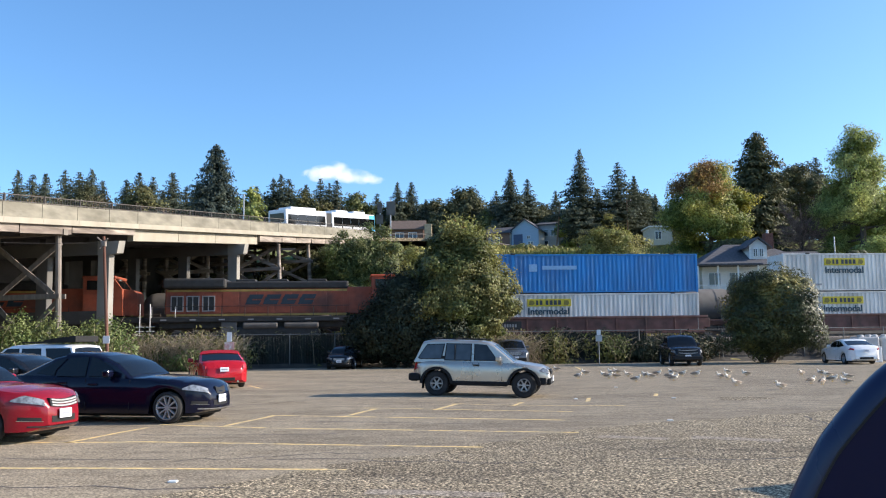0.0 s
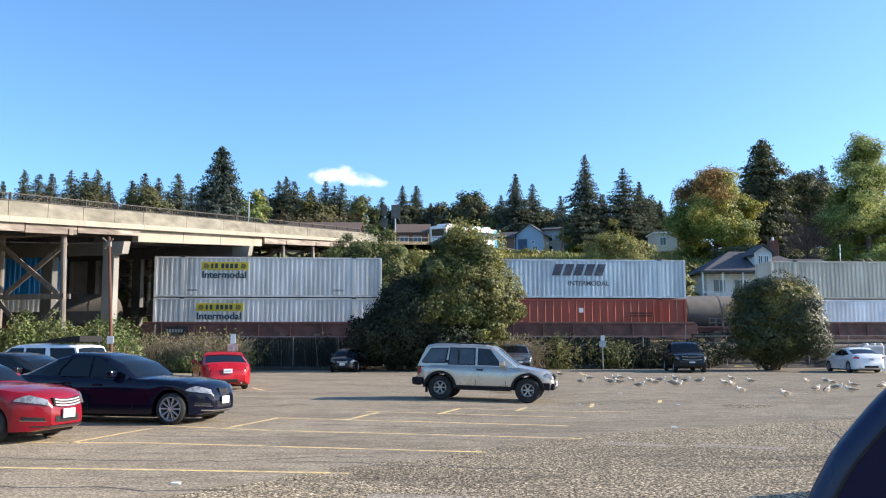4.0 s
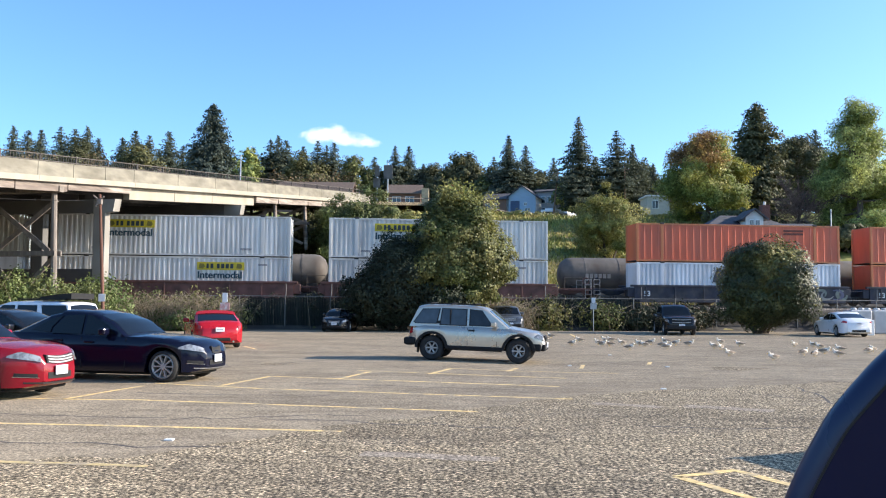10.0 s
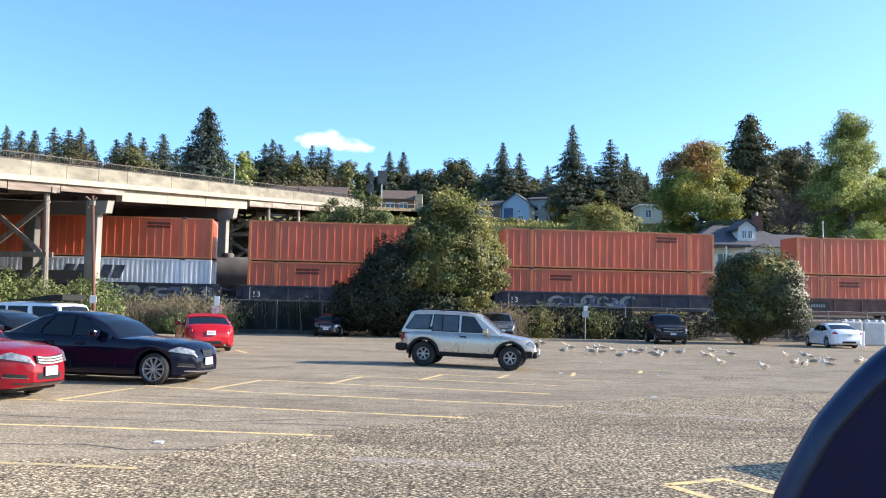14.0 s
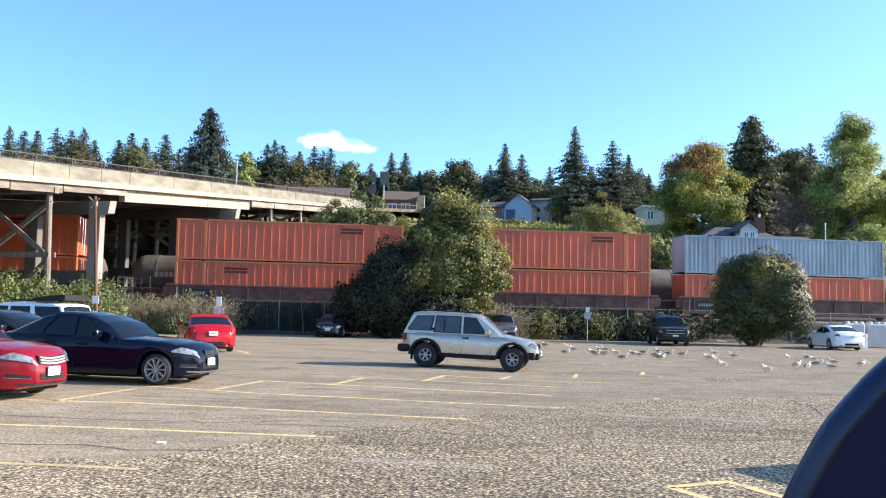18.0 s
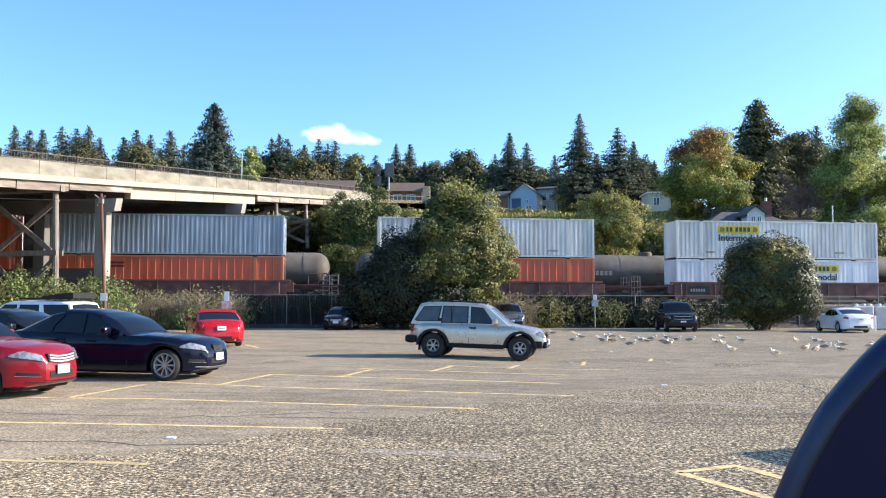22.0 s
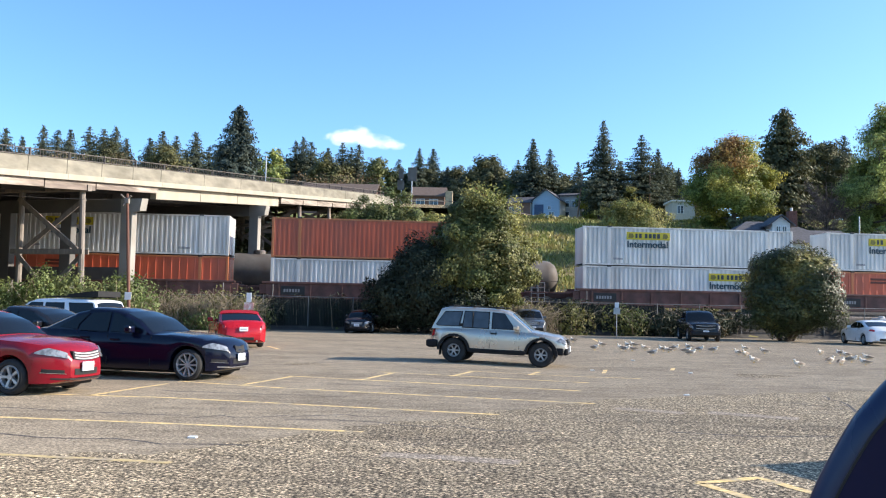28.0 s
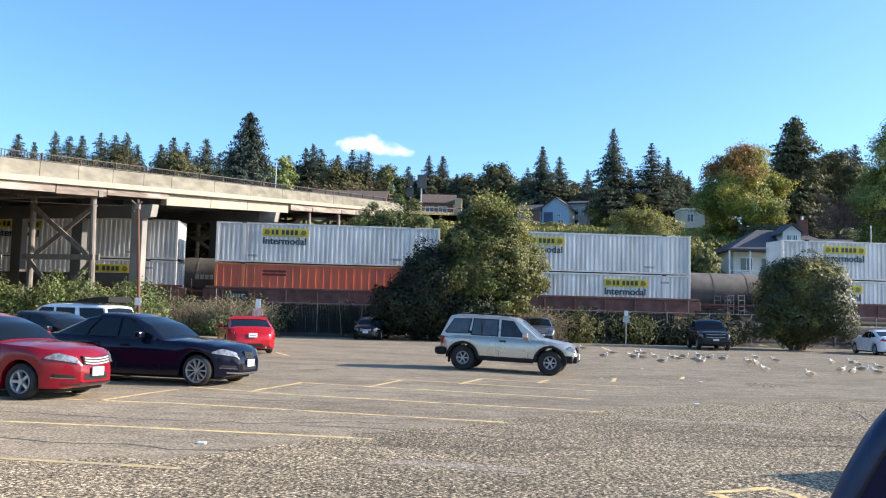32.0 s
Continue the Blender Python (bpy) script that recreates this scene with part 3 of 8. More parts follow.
class Box:
    """The meshes of a container in one colour, made once and shared."""

    def __init__(self, color, post=None, p=0.335, deep=0.040):
        h = WIDE / 2
        self.paint = box_paint("container_paint", color)
        self.frame = box_paint("container_frame_paint", post or tuple(c * 0.9 for c in color))
        self.near = ribbed(0.12, LONG - 0.12, -h + 0.02, 0.16, TALL - 0.1, p, deep, -1).mesh("side_wall", self.paint)
        self.far = ribbed(0.12, LONG - 0.12, h - 0.02, 0.16, TALL - 0.1, p, deep, 1).mesh("side_wall", self.paint)
        self.roof = fix(Geo().box(0.05, LONG - 0.05, -h + 0.05, h - 0.05, TALL - 0.07, TALL - 0.02), "roof", self.paint)
        self.floor = fix(Geo().box(0.05, LONG - 0.05, -h + 0.06, h - 0.06, 0.1, 0.16), "floor", BLACK_STEEL)
        self.end = fix(Geo().box(0.04, 0.09, -h + 0.1, h - 0.1, 0.12, TALL - 0.08), "end_wall", self.paint)
        self.door = fix(Geo().chamfer(0, 0.06, -0.6, 0.6, 0.14, TALL - 0.12, 0.015), "door", self.paint)
        self.bar = fix(Geo().rod((0, 0, 0.15), (0, 0, TALL - 0.12), 0.022, n=6), "locking_bar", CHROME)
        self.rail = fix(Geo().chamfer(0.05, LONG - 0.05, -0.05, 0.05, -0.06, 0.06, 0.012), "rail", self.frame)
        self.post = fix(Geo().chamfer(-0.09, 0.09, -0.09, 0.09, 0, TALL, 0.015), "corner_post", self.frame)
        self.lock = fix(Geo().chamfer(-0.16, 0.16, -0.075, 0.04, -0.05, 0.07, 0.015), "twist_lock", BLACK_STEEL)
        self.mid = fix(Geo().chamfer(-0.11, 0.11, -0.03, 0.03, 0.02, TALL - 0.02, 0.01), "lifting_post", self.frame)

    def build(self, label, marks=()):
        h = WIDE / 2
        c = thing("shipping_container", label, "container", group="containers on the train")
        for me, m in ((self.near, None), (self.far, None), (self.roof, None), (self.floor, None), (self.end, None)):
            part(me.name.split(".")[0], me, None, c, at=m)
        for y in (-h + 0.05, h - 0.05):
            for z in (0.09, TALL - 0.06):
                part("rail", self.rail, None, c, at=pose(0, y, z))
            for x in (0.09, LONG - 0.09):
                part("corner_post", self.post, None, c, at=pose(x, y * 0.97, 0))
            for x in (2.0, LONG - 2.0):
                part("twist_lock", self.lock, None, c, at=pose(x, y * 1.0, TALL))
                part("lifting_post", self.mid, None, c, at=pose(x, y * 1.01, 0))
        for y in (-0.62, 0.62):
            d = part("door", self.door, None, c, at=pose(LONG - 0.08, y, 0))
            for v in (-0.35, 0.35):
                part("locking_bar", self.bar, None, d, at=pose(0.08, v, 0))
        for mark in marks:
            mark(c)
        return c


def carrier_mark(x, z, size=1.0):
    """A yellow panel with dark bars, and the word below it."""
    def put(c):
        y = -WIDE / 2 - 0.01
        p = part("yellow_panel", Geo().chamfer(x, x + 3.3 * size, y - 0.012, y + 0.01, z + 0.62, z + 1.18, 0.004), LABEL_YELLOW, c, "yellow name panel with dark bars")
        for a, b in ((0.66, 0.82), (0.94, 1.14), (1.38, 1.58), (1.68, 1.90), (2.0, 2.22), (2.32, 2.54)):
            part("letter_bar", Geo().box(x + a * size, x + b * size, y - 0.022, y - 0.012, z + 0.73, z + 1.07), DARK_INK, p)
        for a in (0.12, 2.74):
            part("emblem", Geo().prism([(x + a * size, z + 0.74), (x + (a + 0.30) * size, z + 0.70), (x + (a + 0.44) * size, z + 0.86), (x + (a + 0.34) * size, z + 1.06), (x + (a + 0.06) * size, z + 1.08)], y - 0.020, y - 0.012), OLIVE_INK, p, "dull olive emblem")
        part("lettering", lettering("Intermodal", 0.71 * size, TEAL_INK, 0.018), None, c, "dark blue-green word Intermodal", at=pose(x + 0.02, y - 0.012, z + 0.03))
    return put


def slanted_mark(x, z, tall, wide, mat, words=""):
    """A bold slanted name as plain slanted bars."""
    def put(c):
        y = -WIDE / 2 - 0.012
        n = 5
        for k in range(n):
            g = Geo()
            a = x + wide * k / n
            b = a + wide / n * 0.78
            s = tall * 0.35
            g.prism([(a, z), (b, z), (b + s, z + tall), (a + s, z + tall)], y - 0.01, y + 0.01)
            part("name_bar", g, mat, c, "slanted dark name bar")
        if words:
            part("lettering", lettering(words, 0.5, mat), None, c, "dark word INTERMODAL", at=pose(x + 1.2, y - 0.012, z - 0.75))
    return put


def text_bars(x, z, wide, tall, mat, rows=2):
    def put(c):
        y = -WIDE / 2 - 0.008
        for r in range(rows):
            part("text_bar", Geo().box(x, x + wide, y - 0.008, y + 0.008, z + r * tall * 1.5, z + r * tall * 1.5 + tall), mat, c)
    return put


GREY_INK = material("grey_blue_lettering", (0.045, 0.055, 0.085), 0.6, spread=0.15, second=(0.10, 0.11, 0.13), second_scale=1.4)
SOFT_INK = material("faded_white_lettering", (0.22, 0.42, 0.66), 0.6, spread=0.1)
RED_INK = material("dark_red_lettering", (0.10, 0.02, 0.012), 0.6, spread=0.1)
B_WHITE = Box((0.735, 0.72, 0.68), None, 0.335, 0.052)
B_BRIGHT = Box((0.78, 0.80, 0.83))
B_SMOOTH = Box((0.78, 0.80, 0.83), None, 0.335, 0.004)
B_BLUE = Box((0.004, 0.21, 0.56))
B_ORANGE = Box((0.63, 0.112, 0.046), (0.52, 0.165, 0.06), 0.54, 0.022)
B_FLAT = Box((0.48, 0.092, 0.038), (0.42, 0.15, 0.055), 0.335, 0.009)
B_RED = Box((0.38, 0.058, 0.028), None, 0.6, 0.042)
B_TAN = Box((0.56, 0.53, 0.44))
B_GREY = Box((0.31, 0.385, 0.45))
B_PALE = Box((0.60, 0.68, 0.72))
T_WHITE = "dirty white corrugated shipping container with a yellow panel and dark word"
T_ORANGE = "faded orange corrugated shipping container with small dark bars"

WHITE_TOP = lambda: B_WHITE.build(T_WHITE, [carrier_mark(3.3, 1.35), text_bars(2.3, 0.45, 0.7, 0.05, FAINT_INK), text_bars(12.6, 0.45, 0.8, 0.05, FAINT_INK)])
WHITE_LOW = lambda: B_WHITE.build(T_WHITE, [carrier_mark(9.6, 1.35), text_bars(13.9, 2.3, 0.6, 0.05, FAINT_INK)])
WHITE_LOW2 = lambda: B_WHITE.build(T_WHITE, [carrier_mark(3.0, 1.35)])
BRIGHT_LOW = lambda: B_SMOOTH.build("white smooth-sided shipping container with a yellow panel and dark word", [carrier_mark(9.6, 1.35)])
ORANGE_HI = lambda: B_ORANGE.build(T_ORANGE, [text_bars(11.6, 2.15, 1.6, 0.16, RED_INK)])
ORANGE_LO = lambda: B_ORANGE.build(T_ORANGE, [text_bars(3.4, 2.05, 1.7, 0.16, RED_INK)])
ORANGE_DULL = lambda: B_FLAT.build("dull orange shipping container with faint ribs and small dark bars", [text_bars(11.6, 2.15, 1.6, 0.16, RED_INK)])
RED_LO = lambda: B_RED.build("red corrugated shipping container with a white diamond and dark bars", [text_bars(11.8, 1.6, 1.7, 0.13, RED_INK), text_bars(7.9, 1.9, 0.34, 0.34, WHITE, 1)])
BLUE_HI = lambda: B_BLUE.build("bright blue corrugated shipping container with faint white bars", [text_bars(4.2, 1.75, 2.6, 0.28, SOFT_INK, 1), text_bars(3.2, 1.6, 0.6, 0.55, SOFT_INK, 1)])
PALE_HI = lambda: B_PALE.build("pale blue-grey corrugated shipping container with slanted blue lettering", [slanted_mark(5.9, 1.7, 0.85, 4.0, GREY_INK, "INTERMODAL")])
SWIFT_LO = lambda: B_BRIGHT.build("white corrugated shipping container with large dark slanted lettering", [slanted_mark(5.9, 1.45, 0.95, 4.2, GREY_INK)])
TAN_HI = lambda: B_TAN.build("faded tan corrugated shipping container")
GREY_HI = lambda: B_GREY.build("plain blue-grey corrugated shipping container")

#        start   upper      lower      car    joined to the next
STACKS = [
    (24.85, BLUE_HI, WHITE_LOW2, BROWN_CAR, False), (47.81, WHITE_TOP, WHITE_LOW2, BROWN_CAR, False),
    (70.69, PALE_HI, RED_LO, BROWN_CAR, False), (93.55, TAN_HI, BRIGHT_LOW, BROWN_CAR, True),
    (112.36, WHITE_TOP, WHITE_LOW, BROWN_CAR, True), (131.25, WHITE_TOP, WHITE_LOW, BROWN_CAR, False),
    (154.20, ORANGE_HI, SWIFT_LO, BLUE_CAR, True), (172.88, ORANGE_HI, ORANGE_LO, BLUE_CAR, True),
    (191.58, ORANGE_HI, ORANGE_LO, BLUE_CAR, False), (214.43, ORANGE_HI, ORANGE_LO, BROWN_CAR, True),
    (233.17, ORANGE_HI, ORANGE_LO, BROWN_CAR, True), (252.01, GREY_HI, ORANGE_LO, BROWN_CAR, False),
    (274.94, WHITE_TOP, ORANGE_LO, BROWN_CAR, False), (297.43, WHITE_TOP, BRIGHT_LOW, BROWN_CAR, True),
    (316.26, WHITE_TOP, ORANGE_LO, BROWN_CAR, True), (335.41, ORANGE_DULL, WHITE_LOW, BROWN_CAR, False),
    (358.26, WHITE_TOP, WHITE_LOW, BROWN_CAR, True), (377.10, WHITE_TOP, ORANGE_LO, BROWN_CAR, True),
    (395.90, WHITE_TOP, WHITE_LOW, BROWN_CAR, False), (419.02, WHITE_TOP, WHITE_LOW2, BROWN_CAR, True),
]


SOFT_WHITE = material("dull_white_lettering", (0.30, 0.29, 0.28), 0.7, spread=0.1)


def axle(g, x, y0, y1, r=0.42):
    for y in (y0, y1):
        s = 1 if y > 0 else -1
        m = Matrix.Translation((x, y, r)) @ Matrix.Rotation(radians(-90 * s), 4, "X")
        g.lathe([(0.0, 0.06), (0.10, 0.06), (0.12, 0.03), (r - 0.08, 0.02), (r - 0.05, 0.06), (r, 0.06), (r, -0.05), (r + 0.03, -0.08), (0, -0.08)], m, 18)
    g.rod((x, y0, r), (x, y1, r), 0.08)


def bogie(parent, x):
    """Side frames and two axles."""
    for y in (-0.98, 0.98):
        g = Geo()
        g.prism([(x - 1.2, 0.42), (x - 1.15, 0.62), (x - 0.5, 0.7), (x + 0.5, 0.7), (x + 1.15, 0.62), (x + 1.2, 0.42), (x + 1.0, 0.36), (x + 0.45, 0.3), (x - 0.45, 0.3), (x - 1.0, 0.36)], y - 0.07, y + 0.07)
        for v in (-0.2, 0, 0.2):
            g.rod((x + v, y * 1.07, 0.36), (x + v, y * 1.07, 0.62), 0.07, n=8)
        part("side_frame", g, BLACK_STEEL, parent)
    for v in (-0.87, 0.87):
        g = Geo()
        axle(g, x + v, -0.75, 0.75)
        part("wheelset", g, RAIL_STEEL, parent)


PALE_STEEL = material("pale_grey_handrail_paint", (0.27, 0.26, 0.25), 0.6, spread=0.2, scale=4)
SPRAY = [material("spray_paint", col, 0.7, spread=0.2, scale=3) for col in ((0.19, 0.22, 0.19), (0.25, 0.26, 0.25), (0.10, 0.11, 0.18))]


def graffiti(c, span, seed):
    """Looping sprayed strokes on a side sill."""
    rng = random.Random(seed)
    x = span[0]
    k = 0
    while x < span[1]:
        w, h = rng.uniform(0.7, 1.2), rng.uniform(0.62, 0.92)
        a0, turn = rng.uniform(0, 6.28), rng.choice((-1, 1)) * rng.uniform(3.6, 5.8)
        slant = rng.uniform(-0.2, 0.4)
        thick = rng.uniform(0.07, 0.13)
        rim, n = [], 14
        for i in range(n + 1):
            a = a0 + turn * i / n
            f = thick * (0.5 + math.sin(math.pi * i / n))
            rows = []
            for s in (-1, 1):
                px, pz = (w / 2 + s * f) * math.cos(a), (h / 2 - 0.08 + s * f * 0.8) * math.sin(a)
                rows.append((x + w / 2 + px + slant * pz, 0.85 + max(-0.47, min(0.47, pz))))
            rim.append([Vector((rows[0][0], -1.478 - 0.001 * (k % 3), rows[0][1])), Vector((rows[1][0], -1.478 - 0.001 * (k % 3), rows[1][1]))])
        part("graffiti_stroke", Geo().loft(rim, caps=False), SPRAY[k % 3], c, "pale sprayed stroke")
        x += w * rng.uniform(0.55, 0.9)
        k += 1


def well_car(mat, joined_left, joined_right):
    """A well for one stack; x runs from the container's left end."""
    c = thing("well_car", "rusty brown railway well car with ribbed side sills" if mat is BROWN_CAR else "dark blue graffiti-covered railway well car", "railway wagon", group="well cars of the train")
    a, b = -0.25, LONG + 0.25
    for y in (-1.0, 1.0):
        g = Geo()
        g.box(a, b, y * 1.42 - 0.05, y * 1.42 + 0.05, 0.32, 1.42)
        g.chamfer(a - 0.3, b + 0.3, y * 1.45 - 0.1, y * 1.45 + 0.1, 1.34, 1.5, 0.02)
        g.chamfer(a, b, y * 1.43 - 0.12, y * 1.43 + 0.12, 0.2, 0.36, 0.02)
        part("side_sill", g, mat, c)
        for x in steps(a + 0.9, b, 2.4):
            part("rib", Geo().chamfer(x - 0.05, x + 0.05, y * 1.49 - 0.05, y * 1.49 + 0.05, 0.36, 1.34, 0.01), mat, c)
    if mat is BROWN_CAR:
        part("number_panel", Geo().box(0.8, 2.5, -1.482, -1.46, 0.55, 1.18), BLACK_STEEL, c, "dark number panel with pale bars")
        for k in range(6):
            part("number_bar", Geo().box(1.0 + k * 0.2, 1.13 + k * 0.2, -1.50, -1.48, 0.76, 0.98), SOFT_WHITE, c)
    else:
        part("lettering", lettering("53", 0.55, WHITE), None, c, "white number 53", at=pose(0.45, -1.476, 0.66))
        graffiti(c, (8.2, 15.8) if joined_right else (2.4, 9.0), 5 + joined_left)
    for x in (0.25, LONG - 0.25):
        part("grab_rail", Geo().rod((x, -1.60, 0.42), (x, -1.60, 1.32), 0.025, n=6), PALE_STEEL, c, "pale grab rail")
    part("well_floor", Geo().box(a, b, -1.3, 1.3, 0.2, 0.295), BLACK_STEEL, c)
    for s, joined, x0 in ((-1, joined_left, a), (1, joined_right, b)):
        end = x0 + s * (1.1 if joined else 3.1)
        g = Geo()
        lo, hi = min(x0, end), max(x0, end)
        g.chamfer(lo, hi, -0.55, 0.55, 0.75, 1.1, 0.03)
        g.chamfer(min(x0, x0 + s * 0.5), max(x0, x0 + s * 0.5), -1.4, 1.4, 0.6, 1.3, 0.03)
        g.chamfer(lo, hi, -1.35, -0.75, 1.12, 1.18, 0.01)
        g.chamfer(lo, hi, 0.75, 1.35, 1.12, 1.18, 0.01)
        part("end_platform", g, mat, c)
        if not joined:
            bogie(c, x0 + s * 1.45)
            g = Geo().chamfer(min(end, end + s * 0.6), max(end, end + s * 0.6), -0.15, 0.15, 0.72, 1.0, 0.04)
            part("coupler", g, BLACK_STEEL, c)
            for y in (-1.3, 1.3):
                g = Geo()
                for z in (0.45, 0.75, 1.05, 1.5, 1.85):
                    g.rod((end - s * 0.5, y, z), (end - s * 0.05, y, z), 0.02, n=6)
                for x in (end - s * 0.5, end - s * 0.05):
                    g.rod((x, y, 0.4), (x, y, 1.9), 0.022, n=6)
                part("ladder", g, PALE_STEEL, c, "pale grey ladder")
            m = Matrix.Translation((end - s * 0.35, -0.9, 1.75)) @ Matrix.Rotation(radians(90), 4, "X")
            part("brake_wheel", Geo().lathe([(0.24, -0.02), (0.28, 0), (0.24, 0.02), (0.2, 0), (0.24, -0.02)], m, 16), mat, c)
        elif s > 0:
            bogie(c, x0 + 1.1)
    return c


joined_before = False
kinds = {}
for q, upper, lower, car_mat, joined in STACKS:
    key = (car_mat.name, joined_before, joined)
    car = kinds[key] = copy_thing(kinds[key], Matrix()) if key in kinds else well_car(car_mat, joined_before, joined)
    carried_by_train(car, q, CENTRE_1, RAIL)
    for maker, z in ((lower, 0.30), (upper, 0.30 + TALL + 0.055)):
        if maker in kinds:
            box = copy_thing(kinds[maker], Matrix())
        else:
            box = kinds[maker] = maker()
        carried_by_train(box, q, CENTRE_1, RAIL + z)
    joined_before = joined

# ---- locomotives, parked tank cars, bus ----
# body orange, darkened to hold the shade under the viaduct
ORANGE_LOCO = material("locomotive_orange", (0.30, 0.066, 0.030), 0.6, spread=0.25, scale=1.5, second=(0.16, 0.05, 0.03), second_scale=0.6)


STRIPE = material("yellow_stripe_paint", (0.38, 0.24, 0.06), 0.6, spread=0.25, scale=2)
# brighter copy of the same orange: paints sunlight on the cab roof
CAB_ORANGE = material("cab_orange", (0.46, 0.075, 0.02), 0.5, spread=0.1, scale=1.5)


def locomotive(cab_paint):
    c = thing("locomotive", "dirty orange diesel locomotive with black roof and walkway rails", "locomotive", group="locomotives")
    part("frame", Geo().chamfer(1.6, 21.3, -1.45, 1.45, 1.38, 1.75, 0.05), BLACK_STEEL, c)
    part("underframe", Geo().chamfer(2.2, 20.7, -0.9, 0.9, 0.95, 1.4, 0.05), BLACK_STEEL, c)
    for x in (8.1, 11.0):
        part("air_reservoir", Geo().lathe([(0.01, 0), (0.19, 0.03), (0.23, 0.12), (0.23, 2.38), (0.19, 2.47), (0.01, 2.5)], Matrix.Translation((x, -1.28, 1.12)) @ Matrix.Rotation(radians(90), 4, "Y"), 14), TANK_GREY, c, "grey air reservoir")
    part("equipment_box", Geo().chamfer(6.6, 7.7, -1.42, -1.0, 0.55, 1.36, 0.04), TANK_GREY, c, "grey equipment box")
    for x in steps(2.4, 20.6, 2.1):
        part("step_light", Geo().box(x, x + 0.42, -1.462, -1.45, 1.50, 1.60), SOFT_WHITE, c, "pale reflector strip")
    for x in (3.0, 4.1, 5.2):
        g = Geo()
        for a, b, e, f in ((x, x + 0.9, 2.15, 2.22), (x, x + 0.9, 3.2, 3.27), (x, x + 0.07, 2.22, 3.2), (x + 0.83, x + 0.9, 2.22, 3.2), (x + 0.41, x + 0.47, 2.22, 3.2)):
            g.box(a, b, -1.02, -0.986, e, f)
        part("grille_frame", g, SOFT_WHITE, c, "pale frame of a radiator grille")
        part("grille", Geo().box(x + 0.08, x + 0.82, -1.0, -0.987, 2.23, 3.19), BLACK_STEEL, c)
    part("fuel_tank", Geo().chamfer(7.5, 13.5, -1.3, 1.3, 0.3, 1.0, 0.12), BLACK_STEEL, c)
    part("long_hood", Geo().chamfer(2.6, 15.6, -0.95, 0.95, 1.9, 3.74, 0.08), ORANGE_LOCO, c)
    part("roof", Geo().chamfer(2.7, 15.6, -0.93, 0.93, 3.75, 4.3, 0.12), BLACK_STEEL, c)
    part("radiator_wing", Geo().chamfer(2.5, 6.9, -1.5, 1.5, 3.78, 4.5, 0.15), BLACK_STEEL, c)
    for x in (7.5, 9.8, 12.6):
        part("roof_hatch", Geo().chamfer(x, x + 1.4, -0.6, 0.6, 4.28, 4.48, 0.06), BLACK_STEEL, c)
    for x in steps(2.9, 15.4, 1.25):
        part("hood_door", Geo().chamfer(x, x + 1.12, -0.985, -0.955, 2.05, 3.5, 0.01), ORANGE_LOCO, c)
    for z in (1.82, 3.56):
        part("yellow_stripe", Geo().box(2.7, 15.5, -0.972, -0.95, z, z + 0.15), STRIPE, c)
    part("hood_end", Geo().chamfer(15.55, 17.4, -0.95, 0.95, 1.9, 3.86, 0.06), ORANGE_LOCO, c)
    cab = part("cab", Geo().prism([(17.3, 1.9), (20.0, 1.9), (19.95, 3.75), (19.35, 4.55), (17.3, 4.55)], -1.48, 1.48), ORANGE_LOCO, c)
    part("cab_roof", Geo().chamfer(17.2, 19.5, -1.5, 1.5, 4.5, 4.72, 0.08), cab_paint, cab, "orange cab roof")
    for x in (17.55, 18.35):
        w = part("cab_window", Geo().chamfer(x, x + 0.72, -1.51, -1.47, 3.72, 4.38, 0.02), GLASS, cab)
        part("window_frame", Geo().box(x - 0.04, x + 0.76, -1.515, -1.48, 4.38, 4.44), cab_paint, w)
    part("windscreen", Geo().add([(19.97, y, z) if k == 0 else (19.42, y, z) for k, z in ((0, 3.80), (1, 4.50)) for y in (-1.2, 1.2)] + [(19.92, y, z) if k == 0 else (19.36, y, z) for k, z in ((0, 3.78), (1, 4.48)) for y in (-1.2, 1.2)],
                                 [(0, 1, 3, 2), (4, 6, 7, 5), (0, 4, 5, 1), (2, 3, 7, 6), (0, 2, 6, 4), (1, 5, 7, 3)]), GLASS, cab)
    part("nose", Geo().prism([(19.95, 1.9), (20.9, 1.9), (20.85, 3.45), (20.6, 3.70), (19.95, 3.75)], -1.0, 1.0), ORANGE_LOCO, c)
    part("headlight", Geo().chamfer(19.36, 19.48, -0.35, 0.35, 4.42, 4.6, 0.03), LAMP, cab)
    part("horn", Geo().rod((18.2, 0, 4.78), (18.9, 0, 4.84), 0.06, 0.12), BLACK_STEEL, cab)
    for g in slab_bars(8.2, 2.62, 0.72, 5.0):
        part("name_bar", g, DARK_INK, c, "black slanted name bar")
    for x in (4.3, 17.4):
        bogie(c, x)
        bogie(c, x + 1.3)
    for x in steps(1.8, 21.2, 1.6):
        part("stanchion", Geo().rod((x, -1.42, 1.5), (x, -1.42, 2.5), 0.02, n=6), WHITE if x < 3.5 or x > 20 else BLACK_STEEL, c)
    part("handrail", Geo().rod((1.8, -1.42, 2.5), (15.7, -1.42, 2.5), 0.022, n=6), BLACK_STEEL, c)
    for x in (1.7, 21.2):
        for z in (0.45, 0.75, 1.05):
            part("step", Geo().box(x - 0.25, x + 0.25, -1.5, -1.1, z, z + 0.05), WHITE, c)
        part("grab_bar", Geo().rod((x, -1.46, 0.5), (x, -1.46, 2.7), 0.03, n=6), WHITE, c)
        part("plough" if x > 2 else "pilot", Geo().chamfer(x - 0.1, x + 0.1, -1.4, 1.4, 0.2, 1.1, 0.04), BLACK_STEEL, c)
    return c


